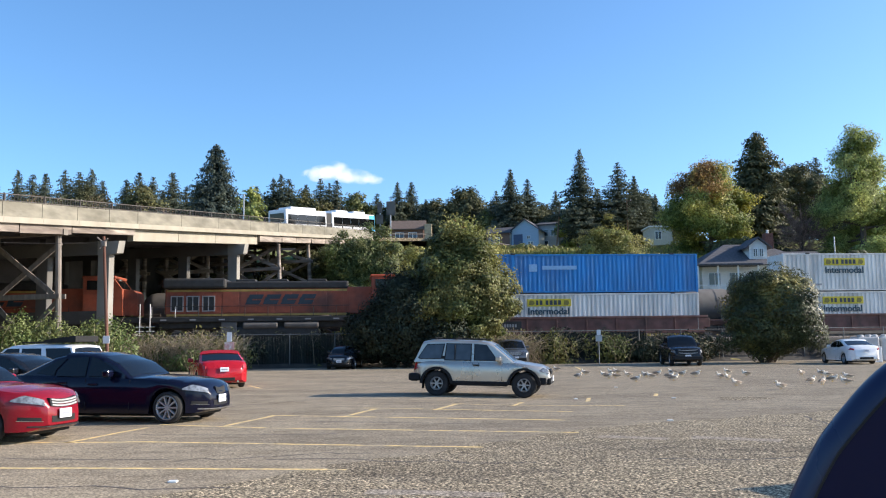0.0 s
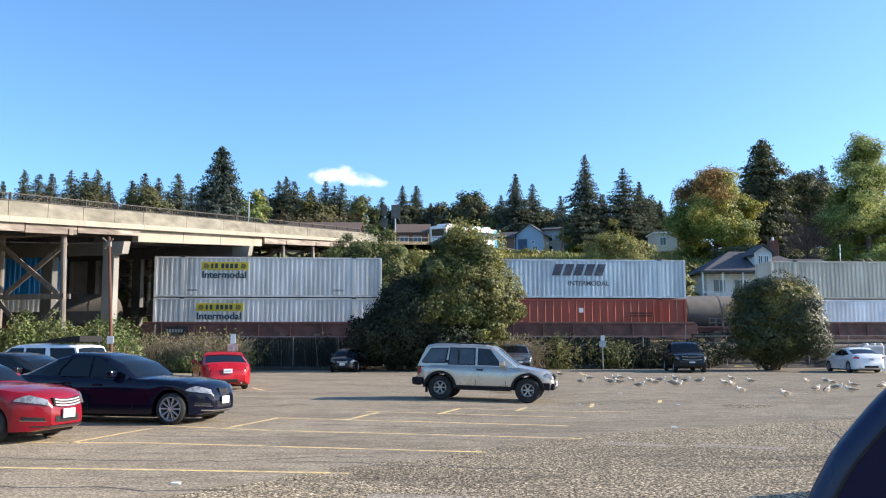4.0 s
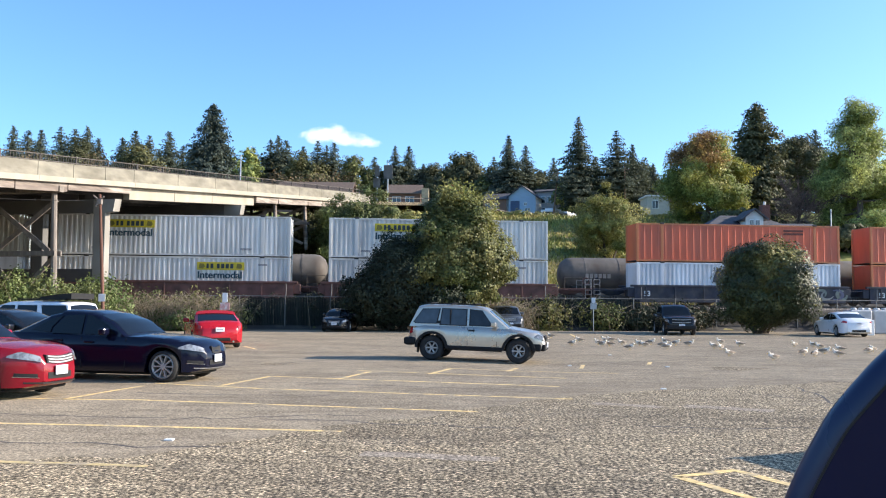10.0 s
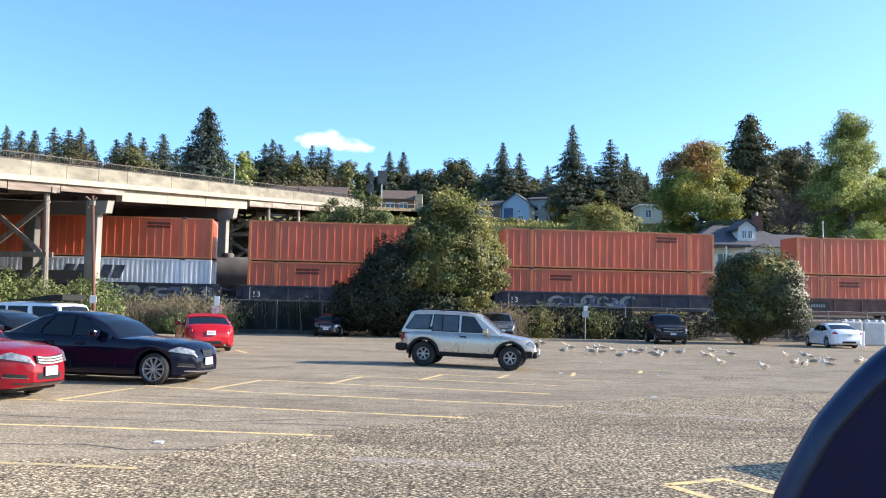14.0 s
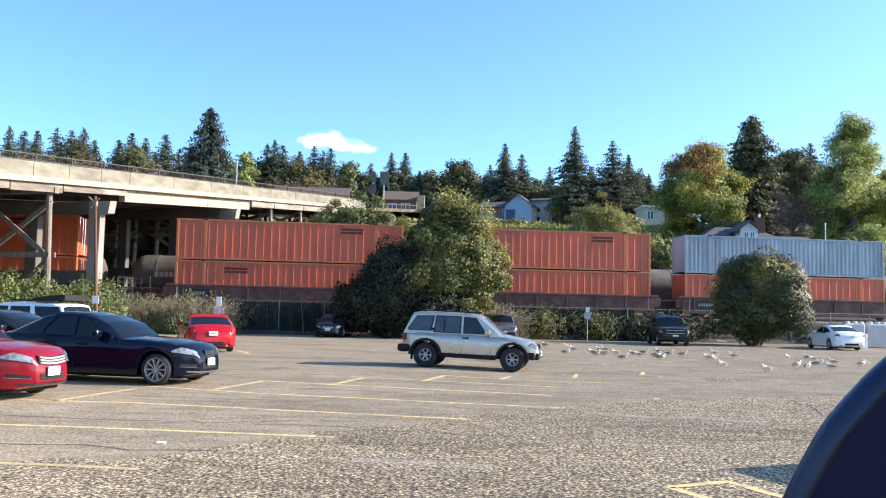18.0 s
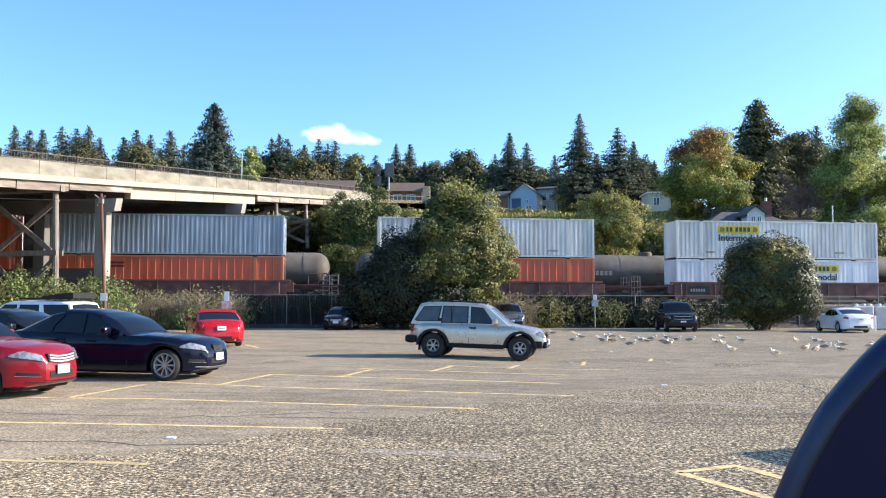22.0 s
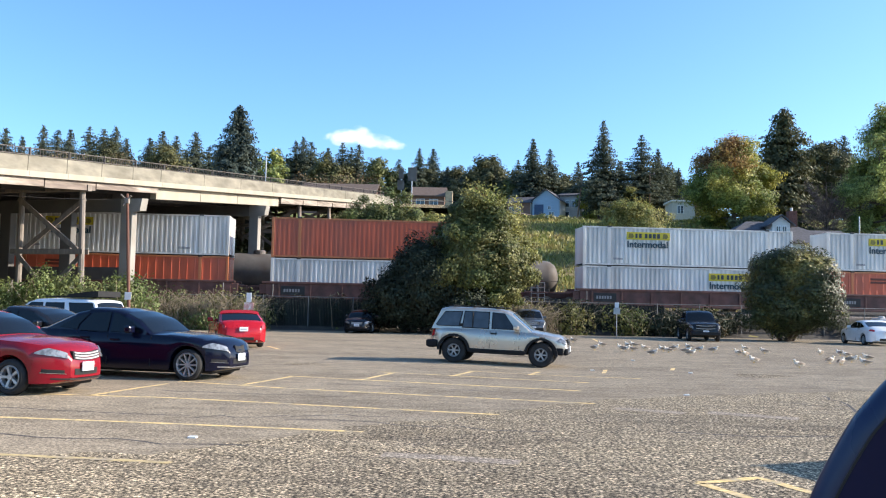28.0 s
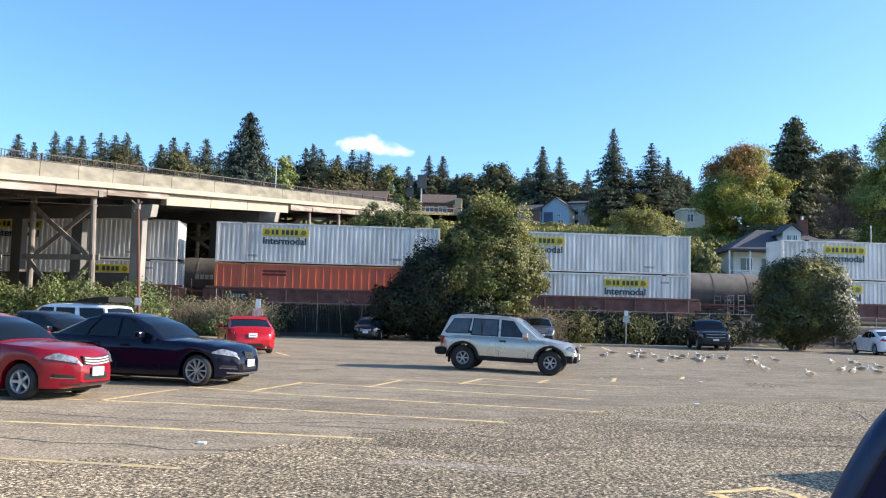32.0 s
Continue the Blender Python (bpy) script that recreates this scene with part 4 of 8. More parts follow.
def slab_bars(x, z, tall, wide):
    out = []
    for k in range(4):
        g = Geo()
        a = x + wide * k / 4
        b = a + wide / 4 * 0.8
        s = tall * 0.25
        g.prism([(a, z), (b, z), (b + s, z + tall * 0.42), (a + s, z + tall * 0.42)], -1.01, -0.985)
        g.prism([(a + s * 1.2, z + tall * 0.55), (b + s * 1.2, z + tall * 0.55), (b + s * 2, z + tall), (a + s * 2, z + tall)], -1.01, -0.985)
        g.prism([(a + s * 0.5, z + tall * 0.3), (a + s + 0.3, z + tall * 0.3), (a + s * 2 + 0.2, z + tall * 0.7), (a + s * 1.2, z + tall * 0.7)], -1.008, -0.986)
        out.append(g)
    return out


carried_by_train(locomotive(CAB_ORANGE), -0.9, CENTRE_1, RAIL)
# this unit stands in shade, so its cab roof takes the darkened orange
carried_by_train(locomotive(ORANGE_LOCO), -21.1, CENTRE_1, RAIL)


SOFT_GREY = material("dull_grey_lettering", (0.26, 0.25, 0.235), 0.7, spread=0.1)


def tank_car():
    c = thing("tank_car", "dirty grey tank car parked on the far track", "railway wagon", group="parked tank cars")
    prof = [(0.01, -7.25), (0.6, -7.2), (1.05, -7.0), (1.35, -6.6), (1.42, -6.2), (1.42, 6.2), (1.35, 6.6), (1.05, 7.0), (0.6, 7.2), (0.01, 7.25)]
    g = Geo()
    g.lathe(prof, Matrix.Translation((7.25, 0, 2.38)) @ Matrix.Rotation(radians(90), 4, "Y"), 28)
    g.smooth = 30
    part("tank", g, TANK_GREY, c)
    for x in (2.0, 4.8, 9.7, 12.5):
        part("tank_band", Geo().lathe([(1.425, -0.05), (1.445, -0.05), (1.445, 0.05), (1.425, 0.05)], Matrix.Translation((x, 0, 2.38)) @ Matrix.Rotation(radians(90), 4, "Y"), 28), TANK_GREY, c)
    part("dome", Geo().lathe([(0.01, 0.5), (0.4, 0.48), (0.48, 0.4), (0.48, 0.0)], Matrix.Translation((7.25, 0, 3.6)), 18), TANK_GREY, c)
    part("sill", Geo().chamfer(-0.6, 15.1, -0.5, 0.5, 0.7, 1.05, 0.03), BLACK_STEEL, c)
    for x in (1.3, 13.2):
        bogie(c, x)
        part("saddle", Geo().chamfer(x - 0.5, x + 0.5, -1.1, 1.1, 1.0, 1.5, 0.04), BLACK_STEEL, c)
    for x in (0.2, 12.9):
        g = Geo()
        for v in (x, x + 1.4):
            g.rod((v, -1.45, 0.9), (v, -1.45, 2.1), 0.025, n=6)
        g.rod((x, -1.45, 2.1), (x + 1.4, -1.45, 2.1), 0.025, n=6)
        part("grab_rail", g, IRON, c)
    part("catwalk", Geo().chamfer(-0.5, 15.0, -1.5, -1.0, 0.88, 0.94, 0.01), BLACK_STEEL, c)
    for k in range(6):
        part("name_bar", Geo().box(1.9 + k * 0.36, 2.16 + k * 0.36, -1.46, -1.40, 2.1, 2.45), SOFT_GREY, c, "dull white name bar")
    return c


tank = tank_car()
PARKED = Matrix.Rotation(radians(TURN), 4, "Z")
for k in range(-2, 6):
    ob = tank if k == -2 else copy_thing(tank, Matrix())
    ob.matrix_basis = Matrix.Translation(on_track(-1.09 + 16.5 * k, CENTRE_2, RAIL)) @ PARKED

BUS_WHITE = paint("bus_white", (0.75, 0.76, 0.78), 0.4, 0.4)
BUS_BLUE = paint("bus_blue", (0.03, 0.36, 0.58), 0.4, 0.4)


def bus():
    c = thing("articulated_bus", "white articulated city bus with a blue front and roof units", "bus")
    for x0, x1, name in ((0.0, 7.8, "front_section"), (-7.4, -0.9, "rear_section")):
        s = part(name, Geo().chamfer(x0, x1, -1.28, 1.28, 0.35, 3.0, 0.12), BUS_WHITE, c)
        n = int((x1 - x0) / 1.5)
        for side in (-1, 1):
            for k in range(n):
                a = x0 + 0.3 + k * 1.5
                part("window", Geo().chamfer(a, a + 1.47, side * 1.285 - 0.012, side * 1.285 + 0.012, 1.45, 2.45, 0.02), GLASS, s)
        for a in (x0 + 1.2, x1 - 3.4):
            part("roof_unit", Geo().chamfer(a, a + 2.1, -0.9, 0.9, 3.0, 3.32, 0.08), BUS_WHITE, s)
        for x in ((1.6, 5.7) if x0 == 0 else (-5.0,)):
            for side in (-1, 1):
                m = Matrix.Translation((x, side * 1.15, 0.48)) @ Matrix.Rotation(radians(90), 4, "X")
                part("wheel", Geo().lathe([(0.01, -0.13), (0.3, -0.13), (0.46, -0.14), (0.48, -0.1), (0.48, 0.1), (0.46, 0.14), (0.3, 0.13), (0.01, 0.13)], m, 18), RUBBER, s)
    part("bellows", Geo().chamfer(-0.95, 0.05, -1.18, 1.18, 0.6, 2.85, 0.06), TRIM, c)
    part("windscreen", Geo().chamfer(7.79, 7.83, -1.1, 1.1, 1.2, 2.5, 0.02), GLASS, c)
    part("blue_front", Geo().chamfer(6.75, 7.81, -1.294, 1.294, 0.34, 2.9, 0.02), BUS_BLUE, c)
    part("rear_window", Geo().chamfer(-7.43, -7.4, -1.0, 1.0, 1.65, 2.6, 0.02), GLASS, c)
    return c


the_bus = bus()

# ---- cars ----
def curve_at(points, x):
    """A smooth line through (x, z) points."""
    if x <= points[0][0]:
        return points[0][1]
    for (a, p), (b, q) in zip(points[:-1], points[1:]):
        if x <= b:
            t = (x - a) / (b - a)
            t = 0.5 * t + 0.5 * t * t * (3 - 2 * t)
            return p + (q - p) * t
    return points[-1][1]


def line_at(points, x):
    """Straight pieces through (x, z) points."""
    for (a, p), (b, q) in zip(points[:-1], points[1:]):
        if x <= b:
            return p + (q - p) * max(0, x - a) / (b - a)
    return points[-1][1]


def wheel(parent, x, y, r, rim, spokes=5, tyre_w=0.22):
    s = -1 if y < 0 else 1
    m = Matrix.Translation((x, y, r)) @ Matrix.Rotation(radians(-90 * s), 4, "X")
    h = tyre_w / 2
    w = part("wheel", Geo().lathe([(rim, h - 0.03), (rim + 0.02, h), (r - 0.05, h), (r - 0.012, h - 0.03), (r, h - 0.06), (r, -h + 0.06), (r - 0.012, -h + 0.03), (r - 0.05, -h), (rim, -h)], m, 28), RUBBER, parent)
    part("rim", Geo().lathe([(rim, h - 0.03), (rim - 0.02, h - 0.015), (rim - 0.035, h - 0.04), (rim - 0.04, -h)], m, 28), ALLOY, w)
    part("brake_disc", Geo().lathe([(0.0, -0.01), (rim * 0.72, -0.01), (rim * 0.72, 0.01), (0.0, 0.01)], m, 18), TRIM, w)
    for k in range(spokes):
        a = 2 * math.pi * k / spokes
        mm = m @ Matrix.Rotation(a, 4, "Z")
        wd = 0.62 / spokes * rim
        part("spoke", Geo().add([mm @ Vector(p) for p in ((0.03, -wd * 0.7, h - 0.045), (rim - 0.03, -wd, h - 0.03), (rim - 0.03, wd, h - 0.03), (0.03, wd * 0.7, h - 0.045), (0.03, -wd * 0.7, h - 0.1), (rim - 0.03, -wd, h - 0.1), (rim - 0.03, wd, h - 0.1), (0.03, wd * 0.7, h - 0.1))],
                                [(0, 1, 2, 3), (7, 6, 5, 4), (0, 4, 5, 1), (3, 2, 6, 7), (1, 5, 6, 2), (0, 3, 7, 4)]), ALLOY, w)
    part("hub_cap", Geo().lathe([(0.0, h - 0.03), (0.05, h - 0.03), (0.06, h - 0.06), (0.06, h - 0.1)], m, 14), ALLOY, w)
    return w


def car(label, category, body, L, W, line, roof, axles, r, rim, sill, belt, panes, windscreen, rear_pane, seams=(), handles=(), extra=None, group="parked cars", spokes=5, lower=None, name="car", glass=None, roof_w=0.78, nose=0.52, tail=0.30, round_z=0.13, seal=None):
    """A car that faces -x, its front bumper at 0.
    line: the top of hood, waist and tail (x, z); roof: the cabin's outline (x, z) above the waist;
    panes: side windows as polygons of (x, z); windscreen, rear_pane: ((x, z) low, (x, z) high)."""
    glass = glass or GLASS
    c = thing(name, label, category, group=group)
    hw = W / 2
    top = max(z for _, z in roof)

    def half(x):
        w = hw
        if x < 0.9:
            w *= 1 - nose * (1 - max(0, x) / 0.9) ** 2.4
        if x > L - 0.65:
            w *= 1 - tail * (1 - max(0, L - x) / 0.65) ** 3
        return w

    xs = sorted(set([round(k * L / 60, 3) for k in range(61)] + [round(a + r * 1.16 * math.cos(math.pi * k / 12), 3) for a in axles for k in range(13)] + [0.015, 0.04, 0.08, 0.12, 0.17, 0.23, L - 0.015, L - 0.04, L - 0.08, L - 0.12, L - 0.18]))
    rings = []
    for x in xs:
        w, zt = half(x), curve_at(line, x)
        low = sill
        end = min(x, L - x)
        if end < 0.3:
            low += 0.11 * (1 - end / 0.3) ** 2.2
            zt -= round_z * (1 - end / 0.3) ** 2.2
        for a in axles:
            d = abs(x - a)
            if d < r * 1.16:
                low = max(low, r + math.sqrt(max(0, (r * 1.16) ** 2 - d * d)) - 0.0)
        low = min(low, zt - 0.14)
        mid = low + (zt - low) * 0.5
        sh = zt - 0.07
        half_ring = [(0, low), (w * 0.86, low), (w * 0.985, low + 0.02), (w * 1.0, mid), (w * 0.99, (mid + sh) / 2), (w * 0.965, sh), (w * 0.92, zt - 0.02), (w * 0.8, zt + 0.004), (w * 0.4, zt + 0.035), (0, zt + 0.045)]
        ring = [(x, -y, z) for y, z in half_ring] + [(x, y, z) for y, z in reversed(half_ring[1:-1])]
        rings.append(ring)
    g = Geo()
    g.loft(rings, closed=True)
    g.smooth = 38
    part("body", g, body, c)
    if lower:
        for s in (-1, 1):
            gl = Geo()
            gl.chamfer(axles[0] + r * 1.2, axles[1] - r * 1.2, s * (hw + 0.012) - 0.02, s * (hw + 0.012) + 0.02, sill - 0.03, sill + 0.06, 0.015)
            for a in axles:
                pts = [(a + rr * math.cos(math.pi * k / 14), r + rr * math.sin(math.pi * k / 14)) for rr in (r * 1.34,) for k in range(15)]
                pts += [(a + r * 1.15 * math.cos(math.pi * k / 14), r + r * 1.15 * math.sin(math.pi * k / 14)) for k in range(14, -1, -1)]
                y = s * (half(a) + 0.02)
                n = len(pts)
                for k in range(14):
                    q = [pts[k], pts[k + 1], pts[n - 2 - k], pts[n - 1 - k]]
                    gl.prism(q, y - 0.03, y + 0.03)
            part("cladding", gl, lower, c, "dark lower cladding and wheel-arch flares")
    # cabin
    x0, x1 = roof[0][0], roof[-1][0]
    rr = []
    rx = sorted(set([x for x, _ in roof] + [x0 + (x1 - x0) * k / 28 for k in range(29)]))

    def side_y(z):
        t = min(1, max(0, (z - belt) / (top - belt)))
        return hw * (0.93 + (roof_w - 0.93) * t)

    for x in rx:
        z = max(line_at(roof, x), belt - 0.05)
        base = belt - 0.06
        zs = z - 0.045
        hr = [(side_y(belt), base), (side_y(max(base, zs - 0.02)), max(base, zs - 0.02)), (side_y(z) - 0.05, max(base, z - 0.012)), (side_y(z) * 0.6, z + 0.02), (0, z + 0.03)]
        rr.append([(x, -y, q) for y, q in hr] + [(x, y, q) for y, q in reversed(hr[:-1])])
    g = Geo()
    g.loft(rr, closed=True)
    g.smooth = 40
    cab = part("cabin", g, body, c)
    for k_, poly in enumerate(panes):
        for s in (-1, 1):
            n = len(poly)
            if seal:
                mx, mz = sum(x for x, _ in poly) / n, sum(z for _, z in poly) / n
                wide_, tall_ = max(x for x, _ in poly) - mx, max(z for _, z in poly) - mz
                rim_ = [(mx + (x - mx) * (1 + 0.035 / wide_), mz + (z - mz) * (1 + 0.028 / tall_)) for x, z in poly]
                gs = Geo().add([(x, s * (side_y(z) + e), z) for e in (0.008, -0.02) for x, z in rim_], [tuple(range(n)), tuple(range(2 * n - 1, n - 1, -1))] + [(k, n + k, n + (k + 1) % n, (k + 1) % n) for k in range(n)])
                part("window_seal", gs, seal, cab, "black rubber window seal")
            gp = Geo()
            vs = [(x, s * (side_y(z) + e), z) for e in (0.012, -0.02) for x, z in poly]
            gp.add(vs, [tuple(range(n)), tuple(range(2 * n - 1, n - 1, -1))] + [(k, n + k, n + (k + 1) % n, (k + 1) % n) for k in range(n)])
            part("side_window", gp, GLASS_FRONT if seal and k_ == 0 else glass, cab)
    for name_, (lo, hi) in (("windscreen", windscreen), ("rear_window", rear_pane)):
        if lo is None:
            continue
        xa, xb = min(lo[0], hi[0]), max(lo[0], hi[0])
        n = 6
        rows = []
        for e in (0.010, -0.03):
            for k in range(n + 1):
                x = xa + (xb - xa) * (0.06 + 0.88 * k / n)
                z = line_at(roof, x)
                y = side_y(z)
                rows.append([(x, v * (y - 0.075), z + e + dz) for v, dz in ((-1, -0.010), (-0.62, 0.018), (0, 0.031), (0.62, 0.018), (1, -0.010))])
        gp = Geo()
        gp.loft([r + q[::-1] for r, q in zip(rows[:n + 1], rows[n + 1:])], closed=True)
        gp.smooth = 50
        part(name_, gp, glass, cab)
    for s in (-1, 1):
        for x in seams:
            zt = curve_at(line, x)
            part("door_seam", Geo().add([(x + dx, s * (half(x) * k + e), z) for e in (0.003, -0.03) for dx, k, z in ((-0.007, 1.0, sill + 0.08), (0.007, 1.0, sill + 0.08), (0.007, 0.968, zt - 0.06), (-0.007, 0.968, zt - 0.06))],
                                        [(0, 1, 2, 3), (7, 6, 5, 4), (0, 4, 5, 1), (1, 5, 6, 2), (2, 6, 7, 3), (3, 7, 4, 0)]), TRIM, c)
        for x in handles:
            z = curve_at(line, x) - 0.17
            part("door_handle", Geo().chamfer(x, x + 0.22, s * (half(x) + 0.005) - 0.02, s * (half(x) + 0.005) + 0.02, z, z + 0.045, 0.012), body, c)
        mx = windscreen[0][0] + 0.42
        part("wing_mirror", Geo().chamfer(mx, mx + 0.16, s * (hw + 0.06) - 0.11, s * (hw + 0.06) + 0.11, belt + 0.0, belt + 0.16, 0.04), body, c)
    for a in axles:
        for s in (-1, 1):
            wheel(c, a, s * (hw - 0.13), r, rim, spokes)
    part("underbody", Geo().chamfer(0.3, L - 0.3, -hw * 0.72, hw * 0.72, sill - 0.06, sill + 0.28, 0.05), TRIM, c)
    if extra:
        extra(c, half)
    return c


def nose_strip(half, w, z0, z1, proud, deep, lift=0.0, lean=0.0, span=None):
    """A band that follows the curve of the nose, w wide; lift raises its ends."""
    def face(y):
        a, b = 0.0, 0.9
        if half(0.0) >= y:
            return 0.0
        for _ in range(18):
            m = (a + b) / 2
            a, b = (m, b) if half(m) < y else (a, m)
        return a
    rings = []
    n = 12
    for k in range(n + 1):
        y = -w / 2 + w * k / n if span is None else span[0] + (span[1] - span[0]) * k / n
        x = face(abs(y) / 0.99)
        up = lift * (2 * abs(y) / w) ** 2
        rings.append([(x - proud, y, z0 + up), (x - proud + lean, y, z1 + up), (x + deep, y, z1 + up), (x + deep, y, z0 + up)])
    g = Geo().loft(rings, closed=True)
    g.smooth = 35
    return g


def fit_front(c, half, L, lamp, lamp_w, lamp_h, grille, plate_z, back=False, plate=True, slats=3, grille_mat=GRILLE):
    """Lamps, grille and plate on the front (or the tail lamps on the back)."""
    for s in (-1, 1):
        g = Geo()
        n = 9
        rings = []
        for k in range(n + 1):
            f = k / n
            d = 0.035 + (lamp_w - 0.035) * f ** 1.5            # distance back from the bumper's face
            y = half(d if not back else L - d)
            tall = lamp_h * (0.55 + 0.35 * f) if f < 0.7 else lamp_h * (0.795 - 0.62 * (f - 0.7) / 0.3)
            z0 = lamp[1] + (0.55 if not back else 0.2) * f * lamp_h
            px = d if not back else L - d
            e = 0.018
            sgn = -1 if not back else 1
            out = (px + sgn * e * (1 - f), s * (y + e))
            ins = (px - sgn * 0.09, s * (y - 0.09))
            rings.append([(*out, z0), (out[0] - sgn * 0.03 * (1 - f), out[1] - s * 0.02, z0 + tall), (*ins, z0 + tall), (*ins, z0)])
        g.loft(rings, closed=True)
        g.smooth = 40
        part("tail_lamp" if back else "headlight", g, TAIL if back else LAMP, c)
    x = (L if back else 0)
    e = 1 if back else -1
    if grille:
        w, z0, z1 = grille
        gg = part("grille", nose_strip(half, w, z0, z1, 0.012, 0.22, 0.03, 0.035), TRIM, c)
        for k in range(slats):
            z = z0 + (z1 - z0) * (k + 0.5) / slats
            part("grille_slat", nose_strip(half, w - 0.06, z - 0.013, z + 0.013, 0.026 - 0.035 * (k + 0.5) / slats, 0.03, 0.03), grille_mat, gg)
    if plate:
        part("number_plate", Geo().chamfer(x + e * 0.04 - 0.012, x + e * 0.04 + 0.012, -0.16, 0.16, plate_z, plate_z + 0.16, 0.006), PLATE, c, "white number plate with a dark bar")
        part("plate_bar", Geo().box(x + e * 0.055 - 0.003, x + e * 0.055 + 0.003, -0.11, 0.11, plate_z + 0.06, plate_z + 0.10), PLATE_BAR, c.children[-1])


def place(c, x, y, heading, length, axles=None):
    """The middle of a car at x, y, its nose towards heading (degrees from +x); with axles given it leans with the ground."""
    m = Matrix.Translation((x, y, 0)) @ Matrix.Rotation(radians(heading + 180), 4, "Z")
    if axles:
        front, back = (m @ Vector((a - length / 2, 0, 0)) for a in axles)
        zf, zb = lot_height(front.x, front.y), lot_height(back.x, back.y)
        slope = (zb - zf) / (axles[1] - axles[0])
        m = m @ Matrix.Translation((0, 0, (zf + zb) / 2 + slope * (length - axles[0] - axles[1]) / 2)) @ Matrix.Rotation(-math.atan(slope), 4, "Y")
    c.matrix_basis = m @ Matrix.Translation((-length / 2, 0, 0))


SEDAN_LINE = lambda L, hood, belt, boot: [(0, hood - 0.14), (0.1, hood - 0.06), (0.35, hood), (0.8, hood + (belt - hood) * 0.6), (1.4, belt - 0.01), (L * 0.5, belt), (L - 1.1, boot - 0.02), (L - 0.25, boot), (L, boot - 0.12)]


def sedan(label, paint_, L=4.7, W=1.8, H=1.46, hood=0.82, belt=0.95, boot=1.02, front=None, back=None, r=0.325, rim=0.215, spokes=7, group="parked cars", glass=None, coupe=False, lower=None, plate=True, slats=3, grille_w=0.72, lip=None, a0=0.92, xw=None, deck=None, door=1.28):
    a1 = a0 + L * 0.578
    xw = xw or (1.62 if coupe else 1.42)
    xe = L - (deck or (0.45 if coupe else 0.55))
    roof = [(xw, belt - 0.02), (xw + 0.40, belt + (H - belt) * 0.54), (xw + 0.80, H - 0.085), (xw + 1.05, H - 0.025), (xw + 1.4, H - 0.003), (xw + 1.7, H), (xe - 1.45, H - 0.012), (xe - 1.1, H - 0.045), (xe - 0.82, H - 0.10), (xe, boot - 0.02)]
    hi = H - 0.125
    m1 = xw + door
    if coupe:
        panes = [[(xw + 0.35, belt + 0.02), (xw + 0.95, hi), (m1 + 0.3, hi + 0.03), (m1 + 0.38, belt + 0.02)], [(m1 + 0.46, belt + 0.02), (m1 + 0.38, hi + 0.03), (xe - 1.25, hi), (xe - 0.85, belt + 0.13), (xe - 0.95, belt + 0.06)]]
    else:
        panes = [[(xw + 0.28, belt + 0.02), (xw + 0.55, belt + 0.22), (xw + 0.90, hi), (m1 - 0.05, hi + 0.04), (m1 - 0.03, belt + 0.02)], [(m1 + 0.04, belt + 0.02), (m1 + 0.02, hi + 0.04), (xe - 1.25, hi + 0.02), (xe - 1.0, belt + 0.16), (xe - 0.98, belt + 0.03)],
                 [(xe - 0.92, belt + 0.05), (xe - 0.95, belt + 0.17), (xe - 1.18, hi + 0.01), (xe - 0.92, hi - 0.05), (xe - 0.45, belt + 0.10)]]
    seams = [xw + 0.02, m1, xe - 0.95] if not coupe else [xw + 0.05, m1 + 0.42]
    handles = [m1 - 0.3, xe - 1.28] if not coupe else [m1 + 0.12]

    def extra(c, half):
        if front is not False:
            fit_front(c, half, L, (0.14, hood - 0.25), 0.46, 0.165, (grille_w, hood - 0.29, hood - 0.15), 0.42, plate=plate, slats=slats)
            part("lower_grille", nose_strip(half, 0.62, 0.35, 0.46, 0.008, 0.1, 0.01), TRIM, c)
            for s in (-1, 1):
                part("fog_slot", nose_strip(half, 1.0, 0.37, 0.43, 0.010, 0.08, 0.02, 0.0, (s * 0.5, s * 0.74)), TRIM, c)
                part("slot_trim", nose_strip(half, 1.0, 0.36, 0.368, 0.016, 0.05, 0.02, 0.0, (s * 0.48, s * 0.75)), CHROME, c)
            part("bumper_lip", nose_strip(half, 1.3, 0.27, 0.295, 0.014, 0.1, 0.02), lip or TRIM, c)
        if back is not False:
            fit_front(c, half, L, (L - 0.08, boot - 0.26), 0.32, 0.17, None, boot - 0.36, back=True, plate=plate)
            part("rear_bumper_insert", Geo().chamfer(L - 0.1, L + 0.01, -0.4, 0.4, 0.3, 0.42, 0.02), TRIM, c)
            for y in (-0.5, 0.5):
                part("exhaust", Geo().rod((L - 0.2, y, 0.27), (L + 0.02, y, 0.27), 0.04, n=10), CHROME, c)
    return car(label, "car", paint_, L, W, SEDAN_LINE(L, hood, belt, boot), roof, (a0, a1), r, rim, 0.2, belt, panes, ((xw, belt), (xw + 0.80, H - 0.085)), ((xe - 0.06, boot + 0.01), (xe - 0.82, H - 0.10)), seams, handles, extra, group, spokes, lower, glass=glass)


